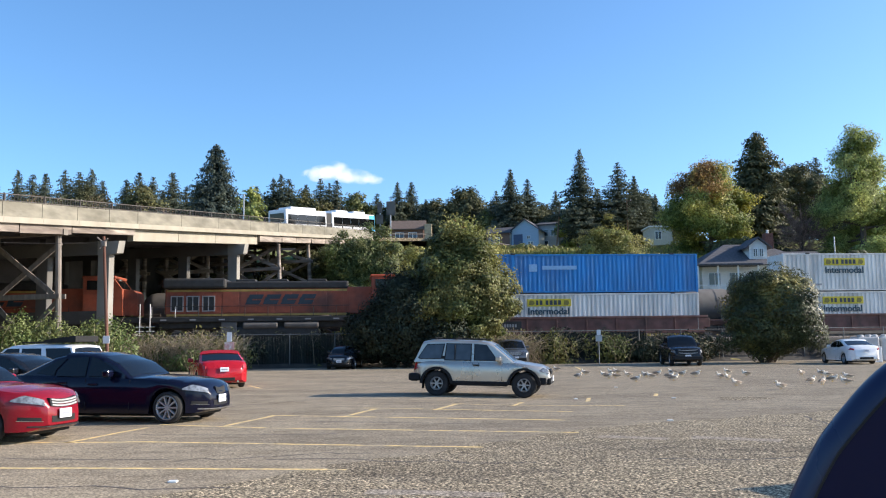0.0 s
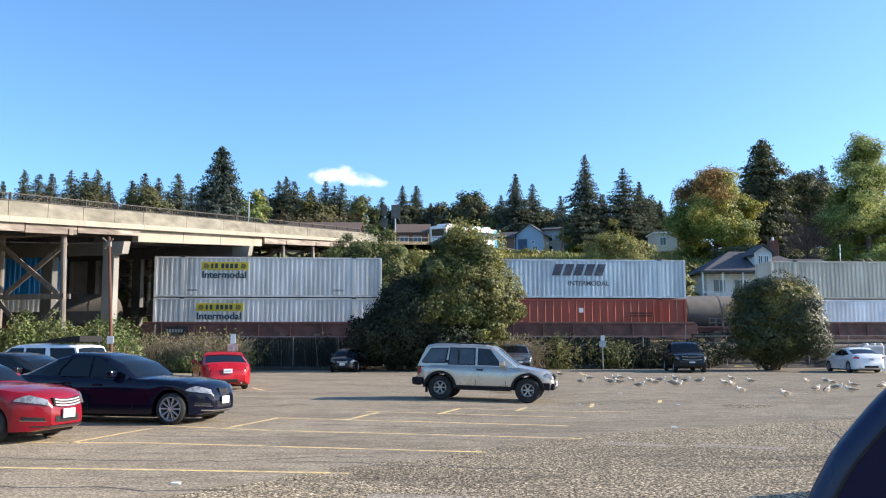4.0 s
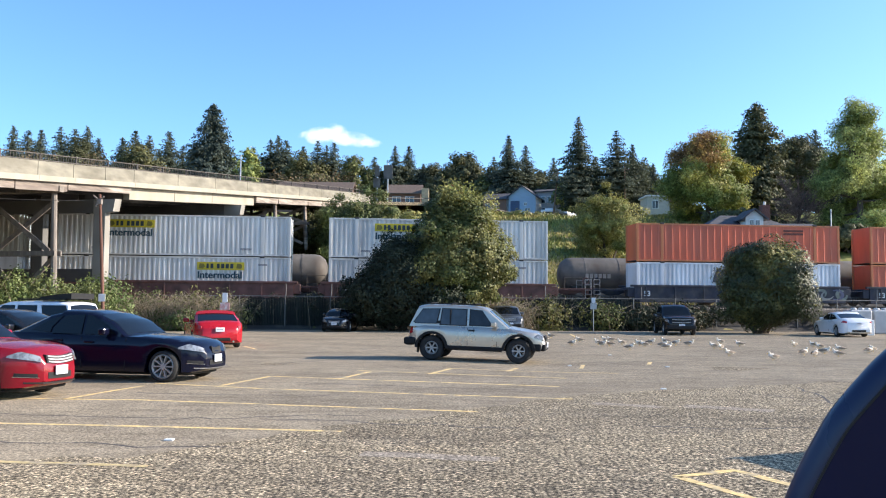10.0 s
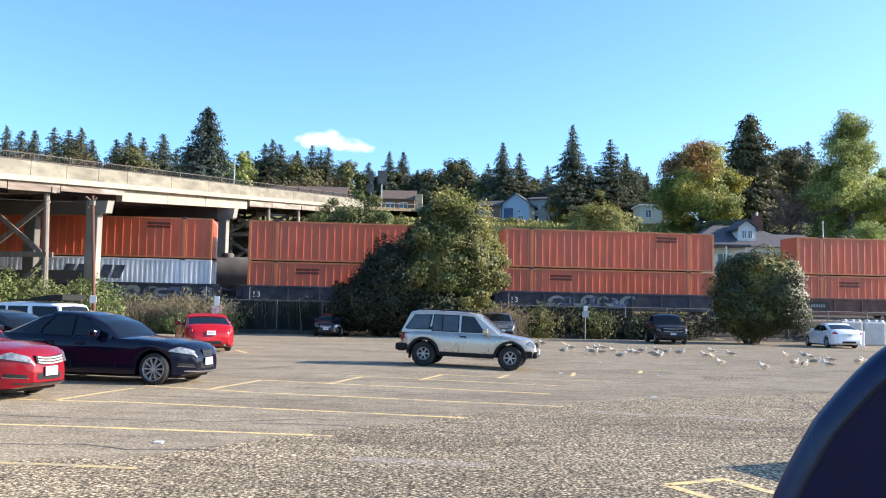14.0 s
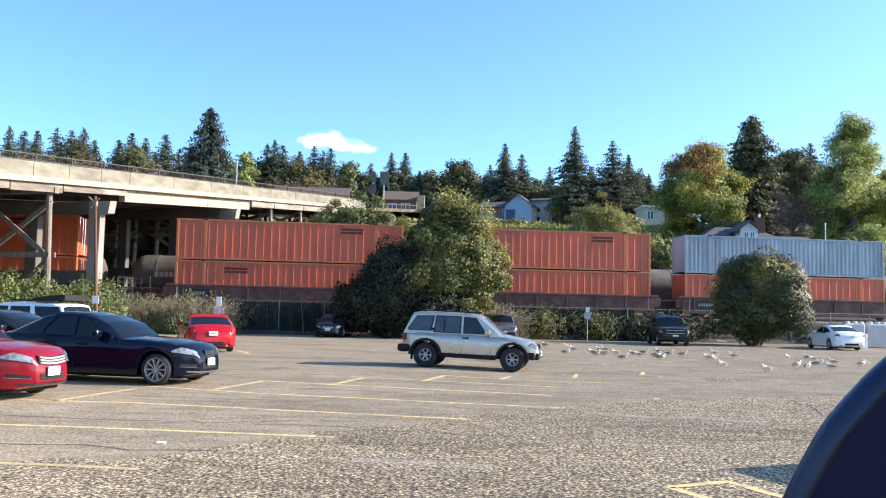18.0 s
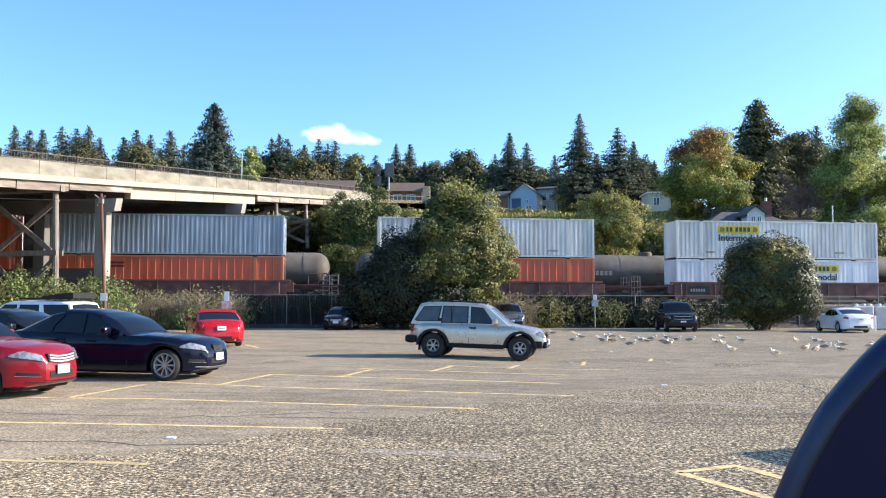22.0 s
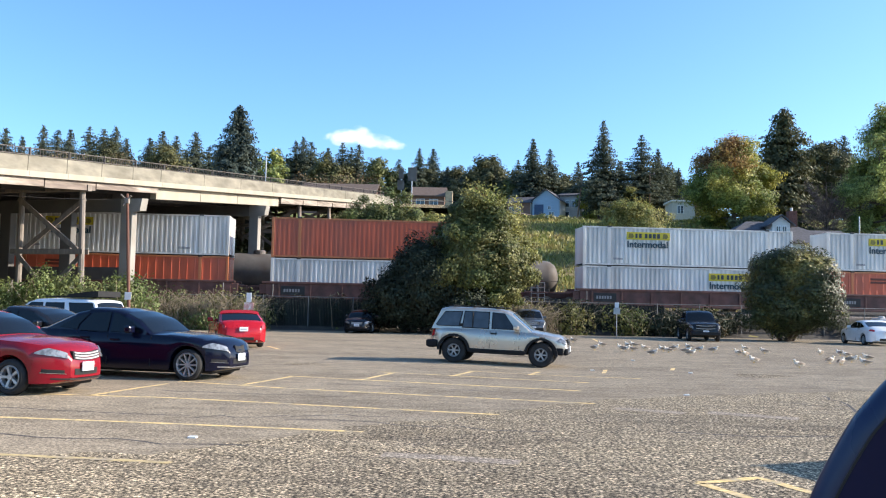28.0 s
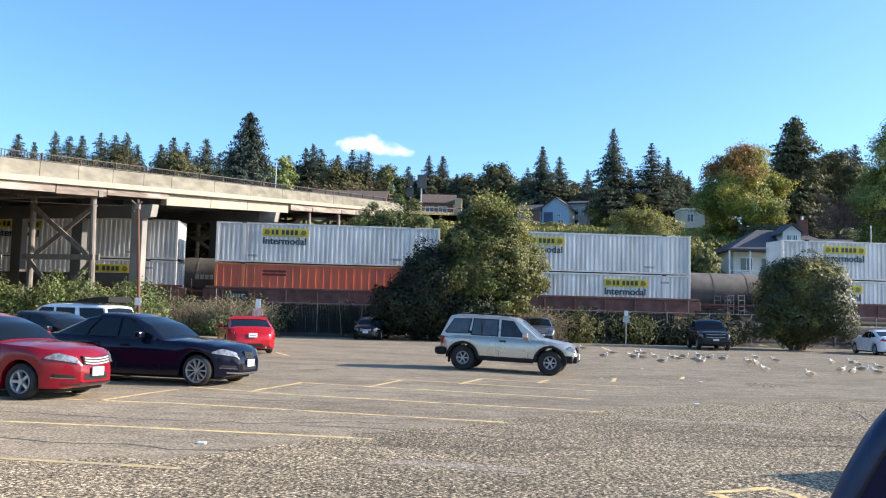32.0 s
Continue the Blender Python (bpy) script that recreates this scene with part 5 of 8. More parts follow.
def suv(label, paint_, L=4.55, W=1.8, H=1.78, hood=1.05, belt=1.12, r=0.37, rim=0.22, lower=None, rack=True, roof_mat=None, group="parked cars", sill=0.34, glass=None, a0=0.88, base=0.596, xw=1.38):
    a1 = a0 + L * base
    xe = L - 0.04
    roof = [(xw, belt - 0.02), (xw + 0.62, H - 0.14), (xw + 0.9, H - 0.05), (xw + 1.5, H - 0.02), (xe - 0.5, H - 0.03), (xe - 0.22, H - 0.08), (xe, belt)]
    line = [(0, hood - 0.22), (0.1, hood - 0.1), (0.45, hood - 0.04), (xw, belt - 0.04), (2.2, belt), (L - 0.2, belt), (L, belt - 0.1)]
    hi = H - 0.14
    m1, m2 = xw + 1.28, xw + 2.1
    panes = [[(xw + 0.28, belt + 0.03), (xw + 0.78, hi), (m1 - 0.05, hi), (m1 - 0.04, belt + 0.03)], [(m1 + 0.05, belt + 0.03), (m1 + 0.05, hi), (m2 - 0.06, hi), (m2 - 0.02, belt + 0.03)], [(m2 + 0.22, belt + 0.06), (m2 + 0.10, hi), (xe - 0.30, hi), (xe - 0.10, belt + 0.10), (xe - 0.16, belt + 0.05)]]

    def extra(c, half):
        fit_front(c, half, L, (0.1, hood - 0.3), 0.36, 0.19, (0.76, hood - 0.3, hood - 0.12), 0.5)
        fit_front(c, half, L, (L - 0.05, belt - 0.2), 0.16, 0.32, None, belt - 0.4, back=True)
        bump = lower or TRIM
        part("front_bumper", Geo().chamfer(-0.06, 0.22, -W * 0.36, W * 0.36, 0.40, 0.60, 0.05), bump, c)
        part("rear_bumper", Geo().chamfer(L - 0.28, L + 0.1, -W / 2 + 0.01, W / 2 - 0.01, 0.44, 0.68, 0.05), bump, c)
        if rack:
            for s in (-1, 1):
                part("roof_rail", Geo().beam((xw + 1.2, s * W * 0.34, H + 0.05), (xe - 0.4, s * W * 0.34, H + 0.05), 0.04, 0.04), TRIM, c)
            for x in (xw + 1.4, xe - 0.7):
                part("cross_bar", Geo().beam((x, -W * 0.34, H + 0.06), (x, W * 0.34, H + 0.06), 0.05, 0.03), TRIM, c)
    return car(label, "car", paint_, L, W, line, roof, (a0, a1), r, rim, sill, belt, panes, ((xw, belt), (xw + 0.72, H - 0.08)), ((xe + 0.005, belt + 0.06), (xe - 0.2, H - 0.12)), [xw + 0.1, m1, m2 + 0.02], [m1 - 0.3, m2 - 0.28], extra, group, 6, lower, glass=glass, name="suv", roof_w=0.8, nose=0.3)


def pickup(label, paint_, L=5.4, W=1.89, H=1.79):
    hood, belt, bed = 1.08, 1.16, 1.22
    a0, a1 = 0.95, 4.2
    xw, xe = 1.45, 3.65
    roof = [(xw, belt - 0.02), (xw + 0.7, H - 0.12), (xw + 1.0, H - 0.02), (xe - 0.4, H - 0.03), (xe - 0.1, H - 0.12), (xe, belt)]
    line = [(0, hood - 0.2), (0.1, hood - 0.06), (0.5, hood), (xw, belt - 0.03), (xe, belt), (xe + 0.1, bed), (L - 0.1, bed), (L, bed - 0.08)]
    hi = H - 0.14
    panes = [[(xw + 0.3, belt + 0.03), (xw + 0.85, hi), (2.65, hi), (2.66, belt + 0.03)], [(2.76, belt + 0.03), (2.75, hi), (xe - 0.2, hi), (xe - 0.1, belt + 0.05)]]

    def extra(c, half):
        fit_front(c, half, L, (0.1, hood - 0.34), 0.4, 0.2, (1.15, hood - 0.42, hood - 0.08), 0.5, slats=2)
        part("front_bumper", Geo().chamfer(-0.07, 0.2, -W / 2 + 0.1, W / 2 - 0.1, 0.36, 0.58, 0.05), TRIM, c)
        fit_front(c, half, L, (L - 0.05, bed - 0.42), 0.12, 0.34, None, 0.55, back=True)
    return car(label, "pickup truck", paint_, L, W, line, roof, (a0, a1), 0.38, 0.23, 0.36, belt, panes, ((xw, belt), (xw + 0.8, H - 0.07)), ((xe, belt + 0.05), (xe - 0.1, H - 0.14)), [xw + 0.1, 2.7, xe], [2.4, 3.3], extra, name="pickup_truck", nose=0.25)


P_SILVER = paint("silver_paint", (0.50, 0.450, 0.385), 0.30, 0.6, 0.72)
P_BLACK = paint("black_blue_paint", (0.004, 0.005, 0.016), 0.14, 0.1, spec=0.28)
P_RED = paint("metallic_red_paint", (0.21, 0.005, 0.013), 0.2, 0.3, 0.05, spec=0.35)
P_RED2 = paint("bright_red_paint", (0.36, 0.008, 0.016), 0.25, 0.3, spec=0.35)
P_WHITE = paint("white_car_paint", (0.78, 0.79, 0.8), 0.3, 0.8)
P_CHARCOAL = paint("charcoal_paint", (0.010, 0.011, 0.015), 0.22, 0.2, spec=0.35)
P_GREY = paint("grey_car_paint", (0.075, 0.08, 0.088), 0.3, 0.8, 0.3)
P_NAVY = material("navy_paint", (0.006, 0.012, 0.048), 0.32, spread=0.04, spec=0.3)
CLADDING = material("grey_cladding", (0.016, 0.016, 0.017), 0.7, spread=0.15, spec=0.2)

def old_wagon():
    L, W, H = 4.25, 1.76, 1.70
    line = [(0, 0.78), (0.07, 0.90), (0.35, 0.97), (0.8, 1.03), (1.06, 1.07), (2.0, 1.09), (4.05, 1.09), (4.25, 1.0)]
    roof = [(1.05, 1.05), (1.72, 1.58), (1.88, 1.655), (2.15, 1.69), (3.05, 1.715), (3.74, 1.70), (3.95, 1.65), (4.21, 1.08)]
    panes = [[(1.60, 1.12), (1.68, 1.22), (1.94, 1.56), (2.29, 1.585), (2.29, 1.12)], [(2.43, 1.12), (2.43, 1.59), (3.17, 1.59), (3.22, 1.12)], [(3.36, 1.15), (3.28, 1.58), (3.80, 1.56), (4.05, 1.18), (3.99, 1.14)]]

    def extra(c, half):
        fit_front(c, half, L, (0.1, 0.72), 0.30, 0.17, (0.62, 0.70, 0.84), 0.50, slats=1, grille_mat=TRIM)
        fit_front(c, half, L, (L - 0.05, 0.78), 0.14, 0.26, None, 0.62, back=True)
        part("front_bumper", Geo().chamfer(-0.03, 0.2, -W * 0.38, W * 0.38, 0.40, 0.62, 0.06), CLADDING, c)
        part("rear_bumper", Geo().chamfer(L - 0.24, L + 0.12, -W / 2 + 0.01, W / 2 - 0.01, 0.46, 0.68, 0.05), CLADDING, c)
        for s in (-1, 1):
            part("fog_lamp", Geo().chamfer(-0.045, 0.01, s * 0.5 - 0.09, s * 0.5 + 0.09, 0.47, 0.56, 0.02), LAMP, c)
            part("mud_flap", Geo().chamfer(3.91, 3.94, s * 0.72 - 0.13, s * 0.72 + 0.13, 0.22, 0.5, 0.01), TRIM, c)
            part("bumper_end", Geo().chamfer(0.10, 0.52, s * 0.76 - 0.06, s * 0.76 + 0.06, 0.40, 0.62, 0.04), CLADDING, c)
            part("roof_rail", Geo().beam((1.95, s * W * 0.33, H + 0.055), (3.75, s * W * 0.33, H + 0.055), 0.04, 0.04), TRIM, c)
            part("window_badge", Geo().chamfer(3.21, 3.33, s * 0.795 - 0.012, s * 0.795 + 0.012, 1.13, 1.23, 0.02), TRIM, c)
            part("window_post", Geo().chamfer(2.90, 2.93, s * 0.765 - 0.05, s * 0.765 + 0.05, 1.13, 1.58, 0.006, Matrix.Translation((0, s * 0.018, 0))), TRIM, c)
            part("side_step", Geo().chamfer(1.28, 2.98, s * 0.83 - 0.06, s * 0.83 + 0.06, 0.34, 0.40, 0.02), TRIM, c)
            part("dark_handle", Geo().chamfer(2.14, 2.34, s * 0.885 - 0.012, s * 0.885 + 0.012, 0.94, 0.985, 0.01), TRIM, c)
        for x in (2.2, 2.95, 3.6):
            part("cross_bar", Geo().beam((x, -W * 0.33, H + 0.07), (x, W * 0.33, H + 0.07), 0.06, 0.035), TRIM, c)
        part("hitch", Geo().chamfer(L + 0.02, L + 0.22, -0.05, 0.05, 0.40, 0.46, 0.01), TRIM, c)
    return car("silver off-road wagon with dark cladding and a roof rack", "car", P_SILVER, L, W, line, roof, (0.78, 3.48), 0.385, 0.205, 0.42, 1.09, panes,
               ((1.05, 1.05), (1.75, 1.60)), ((4.20, 1.10), (3.97, 1.60)), [1.45, 2.36, 3.25], [], extra, spokes=6, lower=CLADDING, name="suv", glass=GLASS_CLEAR, roof_w=0.80, nose=0.30, seal=TRIM)


place(old_wagon(), 1.26, 27.56, -11, 4.25, (0.78, 3.48))
c = sedan("black four-door saloon with dark tinted windows in a marked bay", P_BLACK, L=4.86, W=1.85, H=1.52, hood=0.88, belt=0.99, boot=1.06, r=0.34, rim=0.262, spokes=10, grille_w=0.4, slats=0, lip=CHROME, a0=0.80, xw=1.66, deck=0.36, door=1.10)
place(c, -7.30, 19.92, -13, 4.86)
c = sedan("metallic red saloon with chrome grille beside the black saloon", P_RED, L=4.62, W=1.76, H=1.50, hood=0.90, belt=1.0, boot=1.08, r=0.32, rim=0.21, spokes=5)
place(c, -9.05, 16.22, -13, 4.62)
c = sedan("dark saloon standing behind the black saloon", P_CHARCOAL, L=4.7, H=1.48)
place(c, -11.6, 24.2, -13, 4.7)
c = suv("white estate wagon with dark windows and a loaded black roof rack", P_WHITE, L=4.8, H=1.74)
place(c, -13.75, 29.0, 167, 4.8)
part("roof_box", Geo().prism([(3.35, 1.80), (4.55, 1.80), (4.55, 1.99), (4.3, 1.98), (3.42, 1.87)], -0.6, 0.6), TRIM, c, "black load strapped on the roof rack")
c = sedan("bright red coupe with its tail to the lot", P_RED2, L=4.6, W=1.82, H=1.40, boot=1.0, coupe=True)
place(c, -9.0, 34.6, 112, 4.6)
c = sedan("old dark green-grey saloon facing the lot, in front of the hedge", P_CHARCOAL, L=4.7, W=1.78, H=1.42)
place(c, -6.2, 55.2, -93, 4.7)
c = suv("dark grey crossover in front of the hedge", P_GREY, L=4.5, H=1.68, rack=False)
place(c, 4.2, 54.0, -87, 4.5)
c = pickup("charcoal pickup truck backed towards the fence", P_CHARCOAL)
place(c, 14.45, 53.3, -95, 5.4)
c = sedan("white saloon with dark tail lamps, nose to the fence", P_WHITE, L=4.67, H=1.43, boot=1.06)
place(c, 24.15, 52.0, 89, 4.67)

# ---- plants ----
LEAF_BUSH = leaf_material("glossy_bush_leaves", (0.090, 0.110, 0.034), (0.205, 0.195, 0.066), rough=0.5, through_=0.24, spec=0.25, island=0.5)
# dark leaf copy that carries shade in its colour
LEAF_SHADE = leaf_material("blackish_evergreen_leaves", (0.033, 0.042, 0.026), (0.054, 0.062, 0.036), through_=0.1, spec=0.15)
LEAF_ROUND = leaf_material("yellowing_bush_leaves", (0.056, 0.066, 0.024), (0.34, 0.29, 0.09), at=(0.5, 0.68), rough=0.45, spec=0.3, island=0.5, through_=0.12)
LEAF_BRAMBLE = leaf_material("bramble_leaves", (0.11, 0.132, 0.042), (0.20, 0.190, 0.066), through_=0.3)
LEAF_LIGHT = leaf_material("light_green_leaves", (0.225, 0.235, 0.066), (0.33, 0.295, 0.10), through_=0.3)
LEAF_IVY = leaf_material("fresh_ivy_leaves", (0.135, 0.185, 0.06), (0.23, 0.25, 0.10), through_=0.3)
LEAF_THICKET = leaf_material("sunlit_thicket_leaves", (0.098, 0.128, 0.042), (0.18, 0.19, 0.07), through_=0.3)
LEAF_OAK = leaf_material("olive_tree_leaves", (0.10, 0.105, 0.042), (0.165, 0.155, 0.06))
LEAF_MAPLE = leaf_material("autumn_maple_leaves", (0.19, 0.225, 0.055), (0.43, 0.37, 0.08), at=(0.46, 0.66), through_=0.3, island=0.5)
LEAF_TURNED = leaf_material("reddened_maple_leaves", (0.25, 0.135, 0.055), (0.36, 0.25, 0.065), at=(0.45, 0.6), through_=0.36, island=0.5)
LEAF_TALL = leaf_material("tall_tree_leaves", (0.25, 0.30, 0.095), (0.40, 0.42, 0.145), through_=0.4, island=0.5)
LEAF_DARK = leaf_material("dark_tree_leaves", (0.078, 0.086, 0.046), (0.125, 0.124, 0.060), spec=0.15, island=0.25)
NEEDLE = leaf_material("fir_needles", (0.066, 0.081, 0.058), (0.105, 0.117, 0.074), spec=0.15, island=0.2)
NEEDLE_BLUE = leaf_material("blue_fir_needles", (0.058, 0.076, 0.064), (0.090, 0.110, 0.084), spec=0.15, island=0.25)
LEAF_RED = leaf_material("reddish_leaves", (0.152, 0.043, 0.012), (0.097, 0.068, 0.019))
DRY = material("dry_canes", (0.34, 0.27, 0.18), 0.9, spread=0.3, island=0.4)
BARK = material("bark", (0.085, 0.065, 0.05), 0.95, spread=0.35, scale=7, bump=0.6, fine=18, stretch=(1, 1, 0.25))


def leaves(blobs, count, size, seed, hang=0.0, shell=0.55, mat=None, name="leaves", rough=1.0, outward=0.0, stray=0.55):
    """Many small bent leaves over a set of lumpy blobs (centre, radii, share)."""
    rng = np.random.default_rng(seed)
    share = np.array([b[2] if len(b) > 2 else b[1][0] * b[1][1] + b[1][1] * b[1][2] + b[1][0] * b[1][2] for b in blobs], float)
    pick = rng.choice(len(blobs), count, p=share / share.sum())
    cen = np.array([b[0] for b in blobs], float)[pick]
    rad = np.array([b[1] for b in blobs], float)[pick]
    d = rng.normal(size=(count, 3))
    d /= np.linalg.norm(d, axis=1)[:, None]
    # lumps: the shell swells and shrinks with direction
    ph = rng.uniform(0, 6.28, (len(blobs), 4))[pick]
    lump = 1 + rough * (0.13 * np.sin(5 * d[:, 0] + ph[:, 0]) + 0.12 * np.sin(6 * d[:, 1] + 4 * d[:, 2] + ph[:, 1]) + 0.10 * np.sin(9 * d[:, 2] + 5 * d[:, 0] + ph[:, 2]))
    r = (shell + (1 - shell) * rng.random(count) ** 0.6) * lump
    r += rng.random(count) ** 8 * np.minimum(0.18, 0.35 / rad[:, 2])
    pos = cen + d * rad * r[:, None]
    nor = d / rad
    nor /= np.linalg.norm(nor, axis=1)[:, None]
    nor = nor * 0.75 + rng.normal(size=(count, 3)) * stray
    nor[:, 2] += 0.25
    if outward:
        away = pos - np.average(np.array([b[0] for b in blobs], float), axis=0, weights=share)
        nor += outward * away / np.linalg.norm(away, axis=1)[:, None]
    nor /= np.linalg.norm(nor, axis=1)[:, None]
    t = np.cross(nor, rng.normal(size=(count, 3)))
    t /= np.linalg.norm(t, axis=1)[:, None]
    t[:, 2] -= hang
    b = np.cross(nor, t)
    s = size * rng.uniform(0.6, 1.35, count)[:, None]
    v = np.stack([pos - t * s * 0.5, pos + b * s * 0.28 + nor * s * 0.06, pos + t * s * 0.55 - nor * s * 0.08, pos - b * s * 0.28 + nor * s * 0.06], 1).reshape(-1, 3)
    i = np.arange(count)[:, None] * 4
    f = np.concatenate([i + [0, 1, 3], i + [1, 2, 3]], 1).reshape(-1, 3)
    me = bpy.data.meshes.new(name)
    me.from_pydata(v.tolist(), [], f.tolist())
    me.materials.append(mat)
    return me


def branch(g, a, b, r0, r1, rng, bend=0.12):
    a, b = Vector(a), Vector(b)
    mid = (a + b) / 2 + Vector([rng.uniform(-1, 1) * bend * (b - a).length for _ in range(3)])
    g.rod(a, mid, r0, (r0 + r1) / 2, 7)
    g.rod(mid, b, (r0 + r1) / 2, r1, 7)


def clumps(blobs, n, size, seed, reach=1.04):
    """Small tufts over the surface of large blobs, and the blobs themselves, shrunk, as the dark inside."""
    rng = random.Random(seed)
    area = [b[1][0] * b[1][2] for b in blobs]
    out = []
    for k in range(n):
        c, r = rng.choices(blobs, area)[0][:2]
        d = Vector((rng.gauss(0, 1), rng.gauss(0, 1), rng.gauss(0, 1))).normalized()
        q = size * rng.uniform(0.55, 1.25)
        f = rng.uniform(0.66, reach)
        p = [c[i] + d[i] * (r[i] * f - q * 0.4) for i in range(3)]
        if p[2] > 0.4:
            out.append((p, (q, q, q * rng.uniform(0.6, 0.9)), q * q))
    total = sum(b[2] for b in out)
    whole = sum(b[1][0] * b[1][1] for b in blobs)
    return out + [(c[0], tuple(v * 0.76 for v in c[1]), total * 0.6 * c[1][0] * c[1][1] / whole) for c in blobs]


def shrub(name, label, blobs, count, size, mat, seed, stems=5, category="bush", foot=None, group="", hang=0.0, tufts_=0, reach=1.04, outward=1.1, stray=0.55, tuft=1.0, shell=0.55, lumpy=1.0):
    """A bush: stems that fan out into a crown of leaves."""
    rng = random.Random(seed)
    b0 = blobs[0][0]
    fx, fy = foot or (b0[0], b0[1])
    t = thing(name, label, category, group=group)
    g = Geo()
    base = Vector((fx, fy, height(fx, fy) - 0.1))
    for k in range(stems):
        bl = blobs[k % len(blobs)]
        tip = Vector(bl[0]) + Vector([rng.uniform(-0.4, 0.4) * r for r in bl[1]])
        branch(g, base + Vector((rng.uniform(-0.6, 0.6), rng.uniform(-0.3, 0.3), 0)), tip, 0.12, 0.03, rng)
    tagged(part("stem", g, BARK, t), kind="stuff")
    part("crown", leaves(clumps(blobs, tufts_, tuft * (0.17 * max(b[1][0] for b in blobs) + 0.15), seed, reach) if tufts_ else blobs, count, size, seed, hang, mat=mat, name="crown", outward=outward, stray=stray, shell=shell, rough=lumpy), None, t)
    return t


bush = shrub("large_bush", "large dense dark green leafy bush in front of the tracks",
      [((0.75, 56.0, 5.5), (2.7, 2.7, 2.8)), ((-0.9, 56.5, 4.7), (1.8, 2.2, 2.0)), ((3.0, 55.8, 4.4), (1.9, 2.2, 2.1)),
       ((0.6, 55.5, 2.7), (2.9, 2.4, 2.4)), ((0.9, 56.2, 8.15), (1.15, 1.3, 1.3)), ((0.0, 56.0, 6.8), (1.05, 1.4, 1.1)), ((2.2, 56.0, 6.9), (1.45, 1.6, 1.4)), ((1.7, 56.1, 7.8), (0.8, 1.0, 0.9)), ((3.4, 55.7, 3.6), (1.3, 1.5, 1.4))], 120000, 0.18, LEAF_BUSH, 3, stems=18, tufts_=300, reach=1.18)
part("upper_crown", leaves([((1.2, 56.0, 8.7), (1.5, 1.3, 1.2)), ((2.5, 56.0, 7.5), (1.6, 1.4, 1.4)), ((3.6, 55.8, 5.2), (1.3, 1.3, 1.4))], 3500, 0.17, 6, mat=LEAF_LIGHT, name="upper_crown", shell=0.6, stray=0.8), None, bush, "pale young shoots at the top")
# the large bush's own left side, shade painted by darker leaves
shrub("dark_bush", "left half of the large bush, its shade put into dark leaves",
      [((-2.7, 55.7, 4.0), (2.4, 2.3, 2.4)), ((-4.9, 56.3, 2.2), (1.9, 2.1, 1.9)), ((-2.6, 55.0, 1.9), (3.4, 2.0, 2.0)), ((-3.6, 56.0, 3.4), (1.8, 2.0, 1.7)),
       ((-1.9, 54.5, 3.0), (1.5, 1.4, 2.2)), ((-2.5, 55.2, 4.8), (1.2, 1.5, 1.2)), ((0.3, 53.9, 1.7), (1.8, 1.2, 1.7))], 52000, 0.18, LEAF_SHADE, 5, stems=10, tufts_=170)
shrub("round_bush", "round dense bush with yellowing glossy leaves beside the fence",
      [((20.7, 55.6, 3.4), (2.7, 2.2, 2.7)), ((22.0, 54.3, 2.9), (1.4, 2.0, 2.2)), ((19.6, 56.0, 2.8), (1.35, 1.8, 2.1)), ((20.9, 55.4, 4.9), (2.3, 1.9, 1.3)), ((19.7, 55.8, 4.2), (1.4, 1.8, 1.5)),
       ((22.2, 54.2, 4.2), (1.35, 2.1, 1.5)), ((20.5, 55.4, 1.6), (2.5, 1.9, 1.5)), ((21.7, 53.7, 3.0), (1.0, 1.1, 1.7))], 80000, 0.16, LEAF_ROUND, 4, stems=10, tufts_=110, reach=1.06, outward=1.2, stray=0.4, tuft=1.45, shell=0.85, lumpy=0.5)


def bramble(label, x0, x1, w0, w1, tall, mat, count, size, seed, dry=0):
    """A run of brambles along the tracks, in arching lumps."""
    rng = random.Random(seed)
    blobs = []
    x = x0
    while x < x1:
        w = rng.uniform(w0, w1)
        y = TRACK.y + (x - TRACK.x) * math.tan(radians(TURN)) + w
        h = tall * rng.uniform(0.7, 1.08)
        z = max(0, height(x, y))
        blobs.append(((x, y, z + (h - z) * 0.45), (rng.uniform(0.9, 1.5), rng.uniform(0.7, 1.1), max(0.3, (h - z) * 0.58))))
        x += rng.uniform(0.35, 0.7)
    t = thing("bramble_hedge", label, "hedge", group="brambles along the fence")
    part("foliage", leaves(blobs, count, size, seed, 0.2, mat=mat, name="foliage"), None, t)
    g = Geo()
    for k in range(dry):
        c, r = rng.choice(blobs)[:2]
        a = Vector((c[0] + rng.uniform(-1, 1), c[1] - r[1] * rng.uniform(0.3, 1.05), 0.1))
        b = Vector((c[0] + rng.uniform(-1.6, 1.6), c[1] - r[1] * 0.9, c[2] + r[2] * rng.uniform(0.3, 1.1)))
        m = (a + b) / 2 + Vector((rng.uniform(-0.3, 0.3), -0.25, 0.5))
        g.rod(a, m, 0.010, 0.008, 4)
        g.rod(m, b, 0.008, 0.006, 4)
    if dry:
        tagged(part("dry_cane", g, DRY, t), kind="stuff")
    return t


